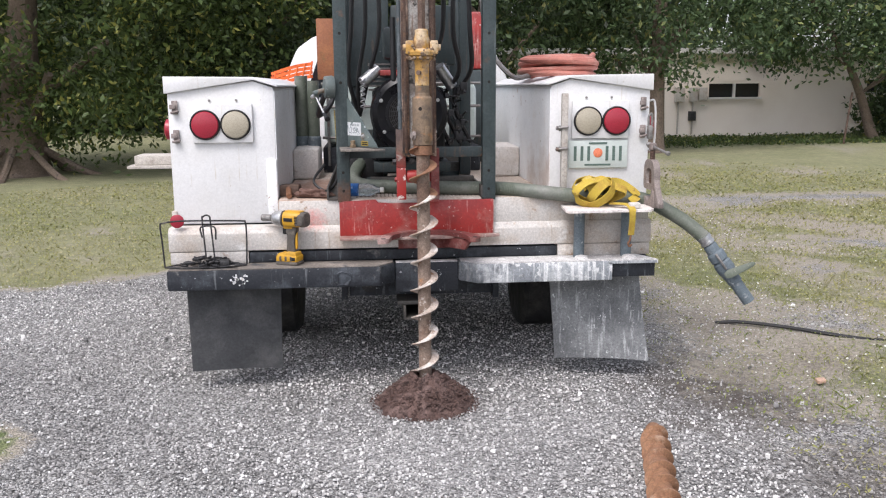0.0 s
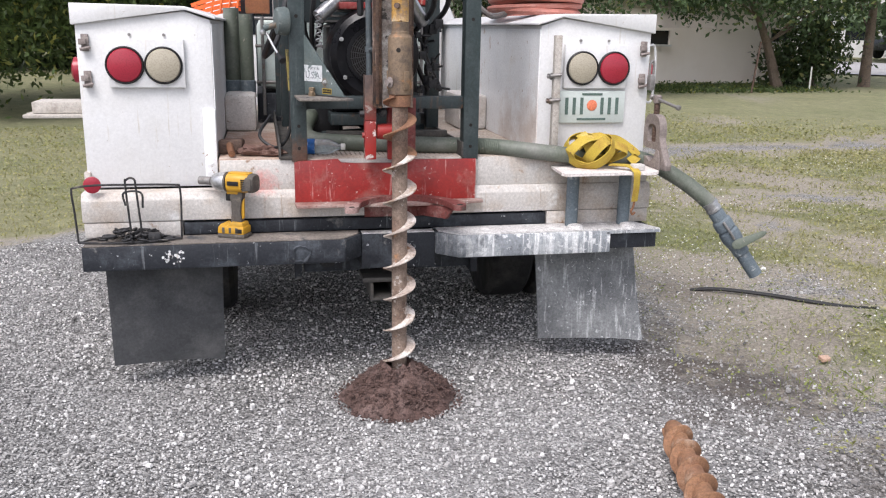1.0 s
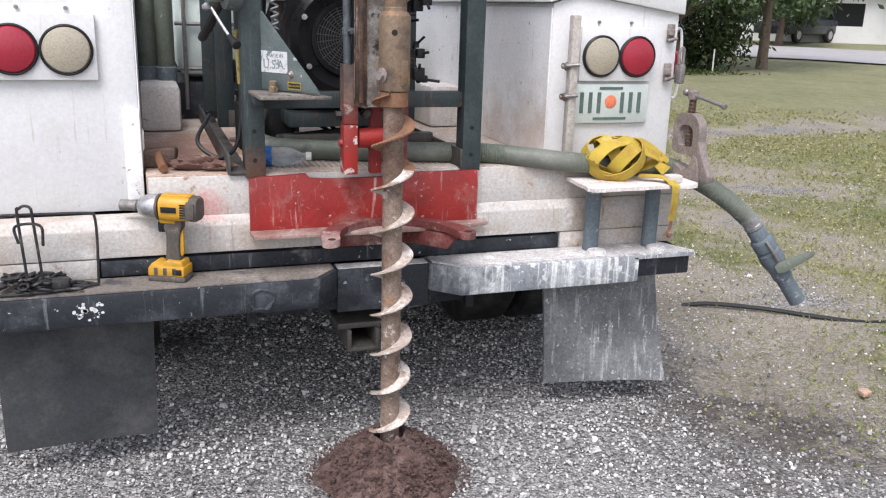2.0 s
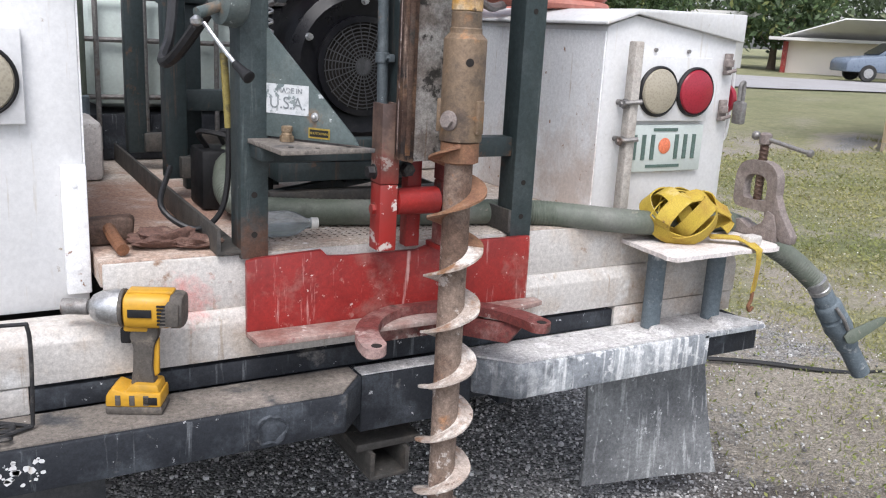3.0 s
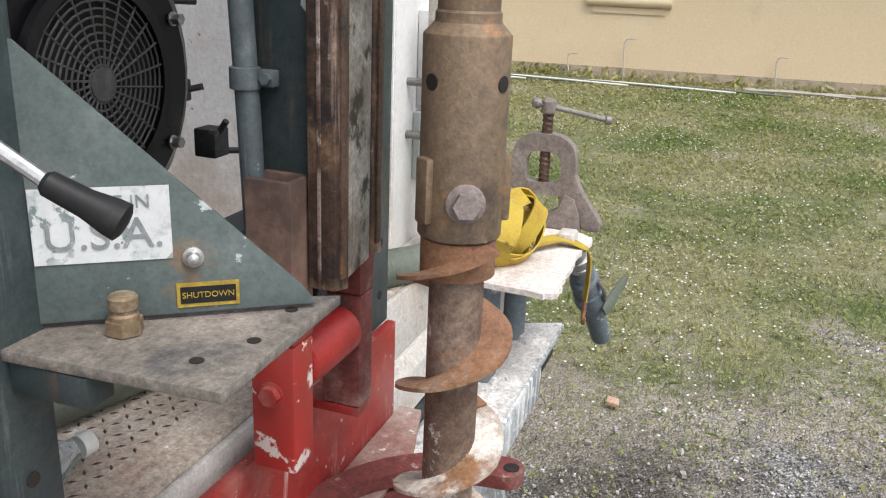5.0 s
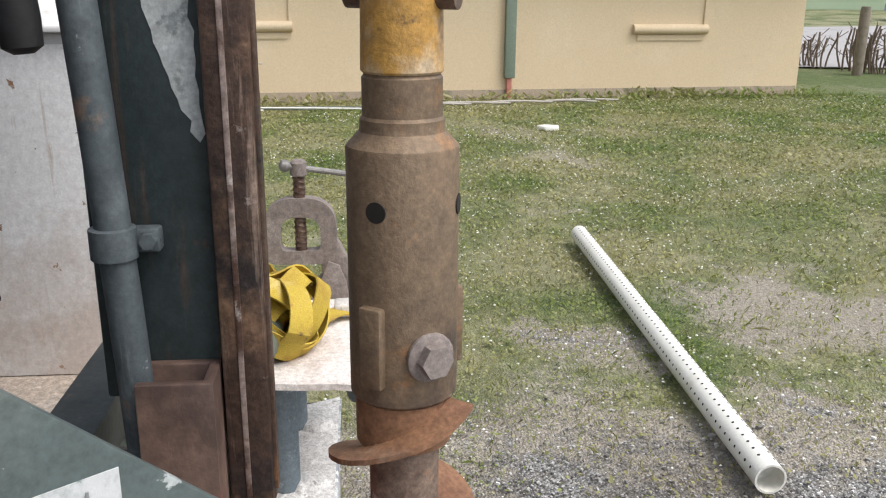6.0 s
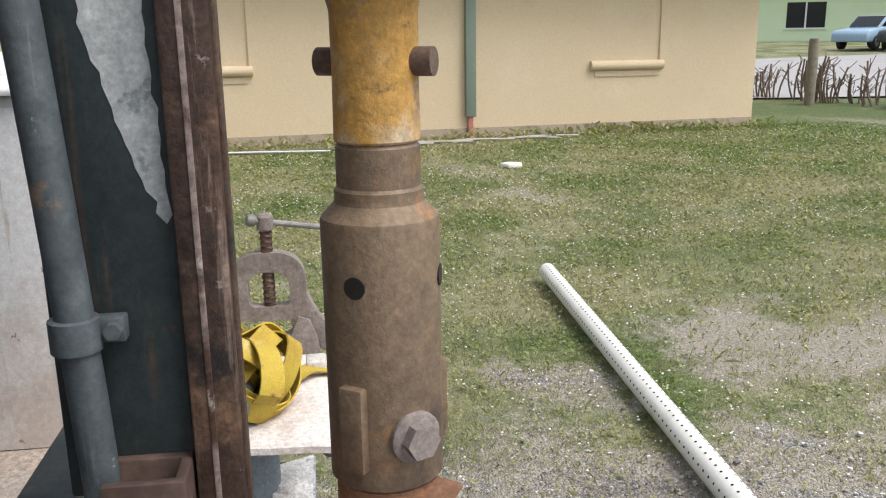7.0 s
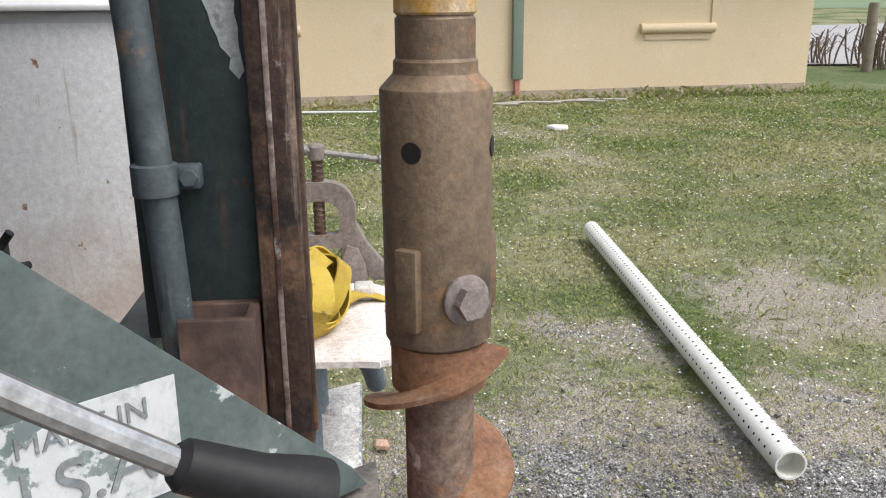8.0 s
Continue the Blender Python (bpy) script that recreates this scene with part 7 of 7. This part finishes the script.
    for k in range(7):
        part("louvre", obox(B(), o, u, u0 + 0.03, u1 - 0.03, -0.1, -0.06, z0 + 0.05 + k * 0.14, z0 + 0.06 + k * 0.14), SPOUT_GREEN, w)
    part("window_ledge", obox(B(), o, u, u0 - 0.06, u1 + 0.06, 0.0, 0.06, z0 - 0.07, z0 - 0.01, 0.01), STUCCO, w)
    part("downspout", obox(B(), o, u, y(1.65), y(1.81), 0.0, 0.1, 0.42, 2.8, 0.01), SPOUT_GREEN, h, "grey green downspout")
    part("spout_foot", obox(B(), o, u, y(1.69), y(1.77), 0.0, 0.07, 0.1, 0.42, 0.01), HOSE_RED, h)
    part("footing", obox(B(), o, u, 0.02, y(10.73), 0.0, 0.012, 0.0, 0.24), surf("damp_footing", (0.42, 0.34, 0.26), [((0.2, 0.2, 0.13), 6, 0.5, 0.15)], rough=0.95), h, "damp stained footing")
    part("roof", prism(B(), [(12.7, -3.9, 2.7), (20.9, -3.0, 2.7), (19.5, 12.1, 2.7), (11.3, 11.3, 2.7)], (0, 0, 0.18)), ROOFING, h)
    for yy, hh in ((5.5, 0.55), (6.3, 0.3), (3.4, 0.42)):
        p = Vector(o) + u * y(yy) + Vector((-0.12, 0, 0.1))
        part("tap_pipe", tube(B(), [p, p + Vector((0, 0.03, hh * 0.6)), p + Vector((0, 0.02, hh)), p + Vector((-0.05, -0.12, hh + 0.02))], 0.01, 8, 4), WHITE_DIRTY, h)


tan_house()


def weeds(name, spots, n, hgt, seed, label):
    rng_ = random.Random(seed)
    vs, fs = [], []
    for i in range(n):
        x, y_, s = rng_.choice(spots)
        px, py = rng_.gauss(x, s), rng_.gauss(y_, s)
        h_ = hgt * rng_.uniform(0.3, 1.0)
        a = rng_.uniform(0, 6.28)
        w = rng_.uniform(0.015, 0.035)
        lx, ly = rng_.gauss(0, 0.3) * h_, rng_.gauss(0, 0.3) * h_
        n0 = len(vs)
        z0 = h_ * rng_.uniform(0, 0.7)
        vs += [(px, py, z0), (px + lx + math.cos(a) * w, py + ly + math.sin(a) * w, z0 + h_ * 0.35), (px + lx * 1.6, py + ly * 1.6, z0 + h_ * 0.55), (px + lx - math.cos(a) * w, py + ly - math.sin(a) * w, z0 + h_ * 0.3)]
        fs.append((n0, n0 + 1, n0 + 2, n0 + 3))
    bulk(name, vs, fs, GRASS, label, "weeds")


weeds("weeds", [(13.0 - 0.103 * (k * 0.45), -3.2 + k * 0.45, 0.16) for k in range(31)] + [(13.0, -0.5, 0.2), (13.1, -1.2, 0.2), (12.3, 6.8, 0.2)] * 4, 1500, 0.16, 31, "weeds growing along the house wall")


def rise(x, y_):
    return 0.018 * max(0.0, min(70.0, math.hypot(x, y_ - 3) - 14))


def back_house():
    # Distance, width and window heights are set to fit the camera's view.
    h = thing("cream_house", (9, 24, 0.1), "cream stucco house behind trees, scaled to the view", "house")
    ops = [(3.75, 5.15, 1.16, 1.52), (0.1, 0.75, 1.27, 1.6)]
    part("wall", slab_wall(B(), (3.2, 22.6, 0.0), (1, 0, 0), 11.0, 2.3, -0.2, [(11 - b_, 11 - a, c, d) for a, b_, c, d in ops]), STUCCO_WHITE, h, "cream stucco wall")
    for a, b_, c, d in ops:
        x0, x1 = 14.2 - b_, 14.2 - a
        m_ = (x0 + x1) / 2
        w = bx("window", (x0, x1, 22.68, 22.7, c, d), DARK_GLASS, h, "dark window", 0)
        bx("frame", (m_ - 0.03, m_ + 0.03, 22.6, 22.67, c, d), WHITE, w, "", 0)
        bx("sill", (x0 - 0.04, x1 + 0.04, 22.54, 22.6, c - 0.05, c), WHITE, w, "", 0)
    for x, z0, z1, wd in ((8.1, 1.05, 1.42, 0.26), (8.5, 1.05, 1.42, 0.2), (8.75, 1.08, 1.42, 0.22), (8.5, 0.55, 0.8, 0.18)):
        bx("meter_box", (x, x + wd, 22.48, 22.6, z0, z1), WHITE_DIRTY if z0 > 1 else GUNK, h, "grey meter box", 0.01)
    for x in (8.2, 8.6):
        part("riser", cyl(B(), (x, 22.55, 0.2), (x, 22.55, 1.05), 0.025, n=8), WOOD_GREY, h)
    bx("end_wall", (14.0, 14.2, 22.61, 30, 0.0, 2.3), STUCCO_WHITE, h, "", 0)
    bx("roof", (3.0, 14.4, 22.45, 30.5, 2.3, 2.45), ROOFING, h, "", 0)
    p = part("post", cyl(B(), (11.2, 19.6, 0.05), (11.32, 19.6, 1.3), 0.025, n=8), RUST_DARK, None, at=(11.2, 19.6, 0.05))
    tagged(p, "thin rusty post leaning in the lawn", "post")
    p = part("marker_pipe", cyl(B(), (12.95, 19.9, 0.05), (12.95, 19.9, 0.72), 0.02, n=8), PVC, None, at=(12.95, 19.9, 0.05))
    tagged(p, "short white pipe standing in the lawn", "pipe")


back_house()


def street(near, far, lift):
    """A road between two kerb lines, draped over the ground."""
    bm = B()
    rows = []
    lines = [[(p.x, p.y) for p in spline([(*q, 0) for q in edge], 6)] for edge in (near, far)]
    for (xa, ya), (xb, yb_) in zip(*lines):
        row = []
        for k in range(13):
            x, y_ = xa + (xb - xa) * k / 12, ya + (yb_ - ya) * k / 12
            row.append(bm.verts.new((x, y_, rise(x, y_) + lift)))
        rows.append(row)
    for p, q in zip(rows, rows[1:]):
        for k in range(12):
            bm.faces.new((p[k], p[k + 1], q[k + 1], q[k]))
    bmesh.ops.recalc_face_normals(bm, faces=bm.faces)
    me = bpy.data.meshes.new("road")
    bm.to_mesh(me)
    bm.free()
    me.materials.append(ASPHALT)
    tagged(new("road", me), "pale worn street running past the lawn", "road", kind="structure")


street([(7.0, -70), (15.6, -14), (18.6, 0), (21.5, 14)], [(40, -70), (32.0, -14), (30.5, 0), (30.5, 14)], 0.03)
street([(6, 33), (18.0, 25.0), (20.8, 21.6), (25.5, 19.6), (44, 11)], [(14, 42), (23.5, 31.0), (26.8, 26.6), (30.5, 23.8), (48, 17)], 0.036)


def car(at, yaw, material, label, length=4.4):
    m = Matrix.Translation(at) @ pose(0, 0, 0, 0, 0, yaw)
    c = thing("parked_car", at, label, "car", "parked cars")
    L = length / 2
    body = [(-L, 0.35), (-L, 0.8), (-L + 0.2, 0.95), (-1.2, 1.0), (L * 0.35, 1.0), (L - 0.15, 0.85), (L, 0.7), (L, 0.35)]

    def put(name, bm, mt, label_="", parent=c):
        bm.transform(m)
        return part(name, bm, mt, parent, label_)

    put("body", prism(B(), [(x, -0.85, z) for x, z in body], (0, 1.7, 0), 0.07), material)
    put("cabin", prism(B(), [(-L + 0.25, -0.72, 0.97), (-L + 0.7, -0.72, 1.45), (0.3, -0.72, 1.5), (1.05, -0.72, 0.97)], (0, 1.44, 0), 0.06), material)
    for s in (-1, 1):
        put("side_window", prism(B(), [(-L + 0.5, s * 0.725, 1.02), (-L + 0.8, s * 0.725, 1.38), (0.25, s * 0.725, 1.42), (0.8, s * 0.725, 1.02)], (0, s * 0.006, 0)), DARK_GLASS)
        for x in (-L + 0.85, L - 0.85):
            w = put("wheel", lathe(B(), (x, s * 0.68, 0.32), (0, s, 0), [(0.2, 0), (0.31, 0.01), (0.32, 0.05), (0.32, 0.17), (0.3, 0.2), (0.2, 0.2)], 24), TYRE)
            put("rim", lathe(B(), (x, s * 0.86, 0.32), (0, s, 0), [(0.2, 0), (0.18, 0.022), (0.03, 0.025)], 16), STEEL, "", w)
    put("windscreen", prism(B(), [(0.36, -0.64, 1.46), (0.36, 0.64, 1.46), (1.0, 0.66, 1.03), (1.0, -0.66, 1.03)], (0.02, 0, 0.02)), DARK_GLASS)


for (x, y_), yaw, mt, lb in (((31.2, 23.6), 148, CAR_BLUE, "grey blue saloon car parked across the street"), ((27.5, 34.0), 200, CAR_DARK, "dark van parked across the street"), ((37.3, -21.5), 118, CAR_LIGHT, "light blue car parked on a drive"), ((35.6, -22.6), 118, CAR_DARK, "charcoal car parked on a drive")):
    car((x, y_, rise(x, y_) + 0.02), yaw, mt, lb)


def far_houses():
    h = thing("mint_house", (50, -24, rise(50, -24)), "mint green house with a dark window across the street", "house")
    z = rise(50, -24)
    d = Vector((0.48, 0.876, 0))
    o = Vector((50.4, -24.2, z - 0.2)) - d * 9
    part("wall", slab_wall(B(), o, d, 14, 3.4, 0.2, [(6.6, 8.8, 1.0, 2.5)]), MINT, h, "mint stucco wall")
    w = part("window", obox(B(), o, d, 6.6, 8.8, -0.12, -0.1, 1.0, 2.5), DARK_GLASS, h, "dark window")
    part("mullion", obox(B(), o, d, 7.66, 7.76, -0.1, 0.0, 1.0, 2.5), WHITE, w)
    part("sill", obox(B(), o, d, 6.5, 8.9, 0.0, 0.08, 0.9, 1.0), WHITE, w)
    part("roof", obox(B(), o, d, -0.6, 14.6, -8, 0.7, 3.4, 3.6), ROOFING, h)
    # Distance and wall height are chosen to fit the camera's view.
    h = thing("white_roofed_house", (36, 28, 0.5), "house with a pale roof and red door frame, sized to the view", "house")
    d = Vector((0.55, -0.84, 0)).normalized()
    o = Vector((32.0, 29.6, 0.45))
    part("wall", slab_wall(B(), Vector(o) + d * 13, -d, 13, 1.45, 0.2, [(8.3, 9.6, 0.55, 1.2), (3.0, 5.0, 0.55, 1.2)]), STUCCO_WHITE, h, "pale wall")
    o2 = Vector(o) + d * 13
    for a, b_ in ((8.3, 9.6), (3.0, 5.0)):
        part("window", obox(B(), o2, -d, a, b_, -0.12, -0.1, 0.55, 1.2), DARK_GLASS, h)
    part("door_post", obox(B(), o2, -d, 7.6, 8.2, 0.0, 0.06, 0.0, 1.4), RED, h, "red shutter")
    part("door_post", obox(B(), o2, -d, 12.85, 13.05, 0.0, 0.3, 0.0, 1.4), RED, h, "red post")
    bm = obox(B(), o2, -d, -1, 13.6, -3.2, 1.0, 1.45, 1.58)
    part("eave", bm, ROOFING, h)
    n = Vector((d.y, -d.x, 0))
    part("roof", prism(B(), [tuple(o2 - d * -1 + Vector((0, 0, 1.58))), tuple(o2 - d * 13.2 + Vector((0, 0, 1.58))), tuple(o2 - d * 10.5 - Vector((0, 0, 0)) + n * 2.5 + Vector((0, 0, 2.35))), tuple(o2 - d * 0 + n * 2.5 + Vector((0, 0, 2.35)))], (0.1, 0.1, 0.05)), ROOFING, h, "pale roof")



def white_house():
    z = rise(26, 36) - 0.15
    h = thing("white_house", (26, 36.5, z), "long white house beyond the street", "house")
    d = Vector((0.81, -0.59, 0)).normalized()
    o = Vector((32.0, 32.0, z))
    part("wall", slab_wall(B(), o, -d, 11, 2.5, 0.2, [(2.0, 3.4, 0.9, 1.9), (6.5, 7.6, 0.9, 1.9)]), WHITE, h, "white wall")
    for a, b_ in ((2.0, 3.4), (6.5, 7.6)):
        part("window", obox(B(), o, -d, a, b_, -0.12, -0.1, 0.9, 1.9), DARK_GLASS, h)
    part("roof", obox(B(), o, -d, -0.5, 11.5, -6, 0.6, 2.5, 2.75), ROOFING, h, "pale flat roof")


far_houses()
white_house()


# fence with bare vines by the street
def vine_fence():
    rng_ = random.Random(14)
    p = part("fence_post", lathe(B(), (15.9, -5.75, -0.05), (0, 0, 1), [(0.1, 0), (0.1, 1.35), (0.085, 1.42)], 14), surf("weathered_post", (0.22, 0.19, 0.15), [((0.13, 0.12, 0.09), 9, 0.5, 0.2)], rough=0.95), None, at=(15.9, -5.75, -0.05))
    tagged(p, "round weathered wooden fence post by the street", "post")
    for k in range(22):
        s = k / 21
        x, y_ = 18.2 - 3.6 * s + rng_.uniform(-0.2, 0.2), -5.3 - 1.9 * s + rng_.uniform(-0.2, 0.2)
        v = thing("bare_vine", (x, y_, 0), "bare twiggy shrub stems along the wire fence", "shrub", "fence shrubs")
        for j in range(3):
            h_ = rng_.uniform(0.5, 1.05)
            a = Vector((x + rng_.uniform(-0.1, 0.1), y_ + rng_.uniform(-0.1, 0.1), -0.02))
            lean = Vector((rng_.uniform(-0.12, 0.12), rng_.uniform(-0.2, 0.2), h_))
            bm = tube(B(), [a, a + lean * 0.5 + Vector((0.02, 0.04, 0)), a + lean], 0.02, 5, 3)
            for q in range(4):
                s0 = a + lean * rng_.uniform(0.4, 0.95)
                tube(bm, [s0, s0 + Vector((rng_.uniform(-0.1, 0.1), rng_.uniform(-0.22, 0.22), rng_.uniform(0.05, 0.22)))], 0.008, 4, 2)
            part("stem", bm, BARK, v)
    bt_ = part("stump", lathe(B(), (14.6, -6.9, -0.02), (0, 0, 1), [(0.22, 0), (0.2, 0.4), (0.16, 0.62), (0.05, 0.64)], 14), GUNK, None, at=(14.6, -6.9, -0.02))
    tagged(bt_, "dark stump beside the fence", "stump")


vine_fence()


# ---- trees ----
def leaf_mesh(name, centres, per, spread, size, material, seed):
    """Leaves scattered in clumps: one pointed quad each."""
    g = np.random.default_rng(seed)
    c = np.repeat(np.asarray(centres, float), per, axis=0)
    n = len(c)
    c = c + g.normal(0, 1, (n, 3)) * np.asarray(spread)
    u = g.normal(0, 1, (n, 3)) + np.array([0, 0, -0.35])
    u /= np.linalg.norm(u, axis=1)[:, None]
    v = np.cross(u, g.normal(0, 1, (n, 3)))
    v /= np.linalg.norm(v, axis=1)[:, None]
    s = size * g.uniform(0.6, 1.3, (n, 1))
    quad = np.stack([c - u * s * 0.5, c + v * s * 0.23 + u * s * 0.05, c + u * s * 0.5, c - v * s * 0.23 + u * s * 0.05], axis=1).reshape(-1, 3)
    me = bpy.data.meshes.new(name)
    me.vertices.add(len(quad))
    me.vertices.foreach_set("co", quad.ravel())
    me.loops.add(n * 4)
    me.loops.foreach_set("vertex_index", np.arange(n * 4, dtype=np.int32))
    me.polygons.add(n)
    me.polygons.foreach_set("loop_start", np.arange(0, n * 4, 4, dtype=np.int32))
    me.update(calc_edges=True)
    me.materials.append(material)
    return me


def tree(at, trunk_r, lean, crown, clumps, per, size, material, label, seed, roots=0, hollow=0.35):
    """crown: (centre offset, radii, lowest z)."""
    rng_ = random.Random(seed)
    t_ = thing("tree", at, label, "tree", "garden trees")
    a = Vector(at)
    off, rad, low = Vector(crown[0]), crown[1], crown[2]
    top = a + Vector(lean) + Vector((0, 0, off.z))
    bm = B()
    mid = a + Vector(lean) * 0.35 + Vector((0, 0, off.z * 0.45))
    ps = spline([a - Vector((0, 0, 0.1)), a + Vector(lean) * 0.08 + Vector((0, 0, 0.35)), mid, top], 6)
    rows = []
    for i, p in enumerate(ps):
        s = i / (len(ps) - 1)
        r = trunk_r * (1.35 - 0.9 * s) * (1 + 0.5 * max(0, 0.12 - s) / 0.12)
        rows.append([bm.verts.new(p + Vector((math.cos(k * 0.5236), math.sin(k * 0.5236), 0)) * r * (1 + 0.12 * noise.noise(Vector((k * 1.1, i * 0.6, seed))))) for k in range(12)])
    rings(bm, rows)
    part("trunk", bm, BARK, t_, "grey brown bark")
    for k in range(6):
        s0 = ps[int(len(ps) * rng_.uniform(0.45, 0.95))]
        an = rng_.uniform(0, 6.28)
        e = Vector((math.cos(an) * rad[0] * 0.6, math.sin(an) * rad[1] * 0.6, rng_.uniform(0.3, 1.6)))
        e *= 0.55
        part("limb", tube(B(), [s0, s0 + e * 0.5 + Vector((0, 0, 0.3)), s0 + e + Vector((0, 0, 0.7))], trunk_r * 0.17, 7, 4), BARK, t_)
    for k in range(roots):
        an = 2 * math.pi * k / roots + rng_.uniform(-0.3, 0.3)
        L = rng_.uniform(0.5, 1.1)
        e = Vector((math.cos(an), math.sin(an), 0))
        part("root", tube(B(), [a + e * trunk_r * 0.8 + Vector((0, 0, 0.5)), a + e * (trunk_r + 0.25 * L) + Vector((0, 0, 0.3)), a + e * (trunk_r + 0.6 * L) + Vector((0, 0, 0.1)), a + e * (trunk_r + L) - Vector((0, 0, 0.06))], trunk_r * 0.15, 7, 5), BARK, t_)
    cs = []
    while len(cs) < clumps:
        v = Vector((rng_.gauss(0, 1), rng_.gauss(0, 1), rng_.gauss(0, 1))).normalized() * rng_.uniform(hollow, 1.0) ** 0.5
        p = a + off + Vector((v.x * rad[0], v.y * rad[1], v.z * rad[2]))
        p.x += 0.5 * noise.noise(p * 0.6)
        if p.z < low + 0.5 * noise.noise(Vector((p.x * 0.7, p.y * 0.7, seed))):
            continue
        cs.append(p - a)
    me = leaf_mesh("crown", [tuple(c) for c in cs], per, (0.3, 0.3, 0.22), size, material, seed)
    ob = new("crown", me)
    ob.parent = t_
    ob["label"] = "dense green leaves with gaps"


tree((-6.2, 15.9, 0), 0.42, (0.3, 0.2, 0), ((0.3, 0, 3.7), (4.8, 2.6, 3.4), 0.35), 620, 110, 0.125, LEAF, "large ficus tree with spreading surface roots", 3, 9)
tree((-2.3, 18.5, 0), 0.3, (0.2, 0.2, 0), ((0, 0, 4.0), (3.8, 2.6, 3.4), 1.0), 400, 84, 0.15, LEAF_DARK, "dense dark broadleaf tree behind the truck", 5)
tree((2.4, 18.8, 0), 0.3, (0.2, 0.2, 0), ((0, 0, 4.0), (3.8, 2.6, 3.4), 1.0), 400, 84, 0.15, LEAF_DARK, "dense dark broadleaf tree behind the truck", 6)
tree((6.2, 18.6, 0), 0.25, (0.2, 0.2, 0), ((0.2, 0, 4.2), (3.0, 1.5, 3.0), 1.75), 260, 80, 0.14, LEAF_LIT, "broadleaf tree overhanging the cream house", 7)
tree((12.6, 20.6, 0.05), 0.13, (-2.1, 0.2, 0), ((-0.6, -0.4, 3.9), (4.2, 1.5, 2.4), 1.75), 330, 80, 0.15, LEAF_LIT, "leaning broadleaf tree over the lawn", 8)
tree((14.15, 21.6, 0.08), 0.09, (0.5, 0.2, 0), ((0.4, 0, 4.2), (2.2, 1.6, 1.8), 2.4), 110, 60, 0.15, LEAF_LIT, "slim broadleaf tree beside the shrub", 19)
tree((15.3, 21.0, 0.1), 0.14, (0.1, 0.2, 0), ((0.4, 0, 4.5), (3.4, 2.2, 2.2), 2.45), 210, 60, 0.15, LEAF_LIT, "straight broadleaf tree beside the street", 9)
tree((13.6, 20.9, 0.05), 0.1, (0.2, 0.1, 0), ((0, 0, 1.0), (0.75, 0.6, 0.9), 0.1), 70, 60, 0.15, LEAF_DARK, "bushy dark shrub between two trunks", 10)
tree((33.5, 31.5, 0.5), 0.18, (0.1, 0, 0), ((0, 0, 3.0), (2.8, 2.4, 1.9), 1.3), 90, 40, 0.4, LEAF_LIT, "street tree across the road", 12)
tree((24.5, 31.5, 0.35), 0.15, (0.1, 0, 0), ((0, 0, 2.6), (2.6, 2.0, 1.6), 1.0), 90, 40, 0.35, LEAF_LIT, "small street tree across the road", 13)


def far_woods():
    rng_ = random.Random(77)
    cs = []
    for k in range(1500):
        x = rng_.uniform(-26, 12)
        cs.append((x, 25.5 + rng_.uniform(0, 5) + (6 if x > 2 else 0), rng_.uniform(0.0, 7.5)))
    me = leaf_mesh("far_woods", cs, 26, (0.7, 0.6, 0.55), 0.55, LEAF_DARK, 78)
    tagged(new("far_woods", me), "dark belt of woods behind the houses", "woods", kind="stuff")
    cs = []
    for k in range(800):
        x = rng_.uniform(16, 62)
        cs.append((x, 66 - 0.55 * x + rng_.uniform(0, 6), rng_.uniform(2.2, 7.0)))
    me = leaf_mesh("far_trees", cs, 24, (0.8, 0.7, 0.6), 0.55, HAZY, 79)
    tagged(new("far_trees", me), "trees beyond the street, paled by haze in the leaf colour", "trees", kind="stuff")


far_woods()


def hedge_strip():
    rng_ = random.Random(55)
    cs = [(rng_.uniform(4.5, 13.6), rng_.uniform(19.6, 22.3), rng_.uniform(0.0, 0.07) + 0.1) for k in range(300)]
    me = leaf_mesh("rough_grass", cs, 40, (0.3, 0.25, 0.03), 0.09, LEAF, 56)
    tagged(new("rough_grass", me), "rough dark grass in the shade of the trees", "grass", kind="stuff")


hedge_strip()
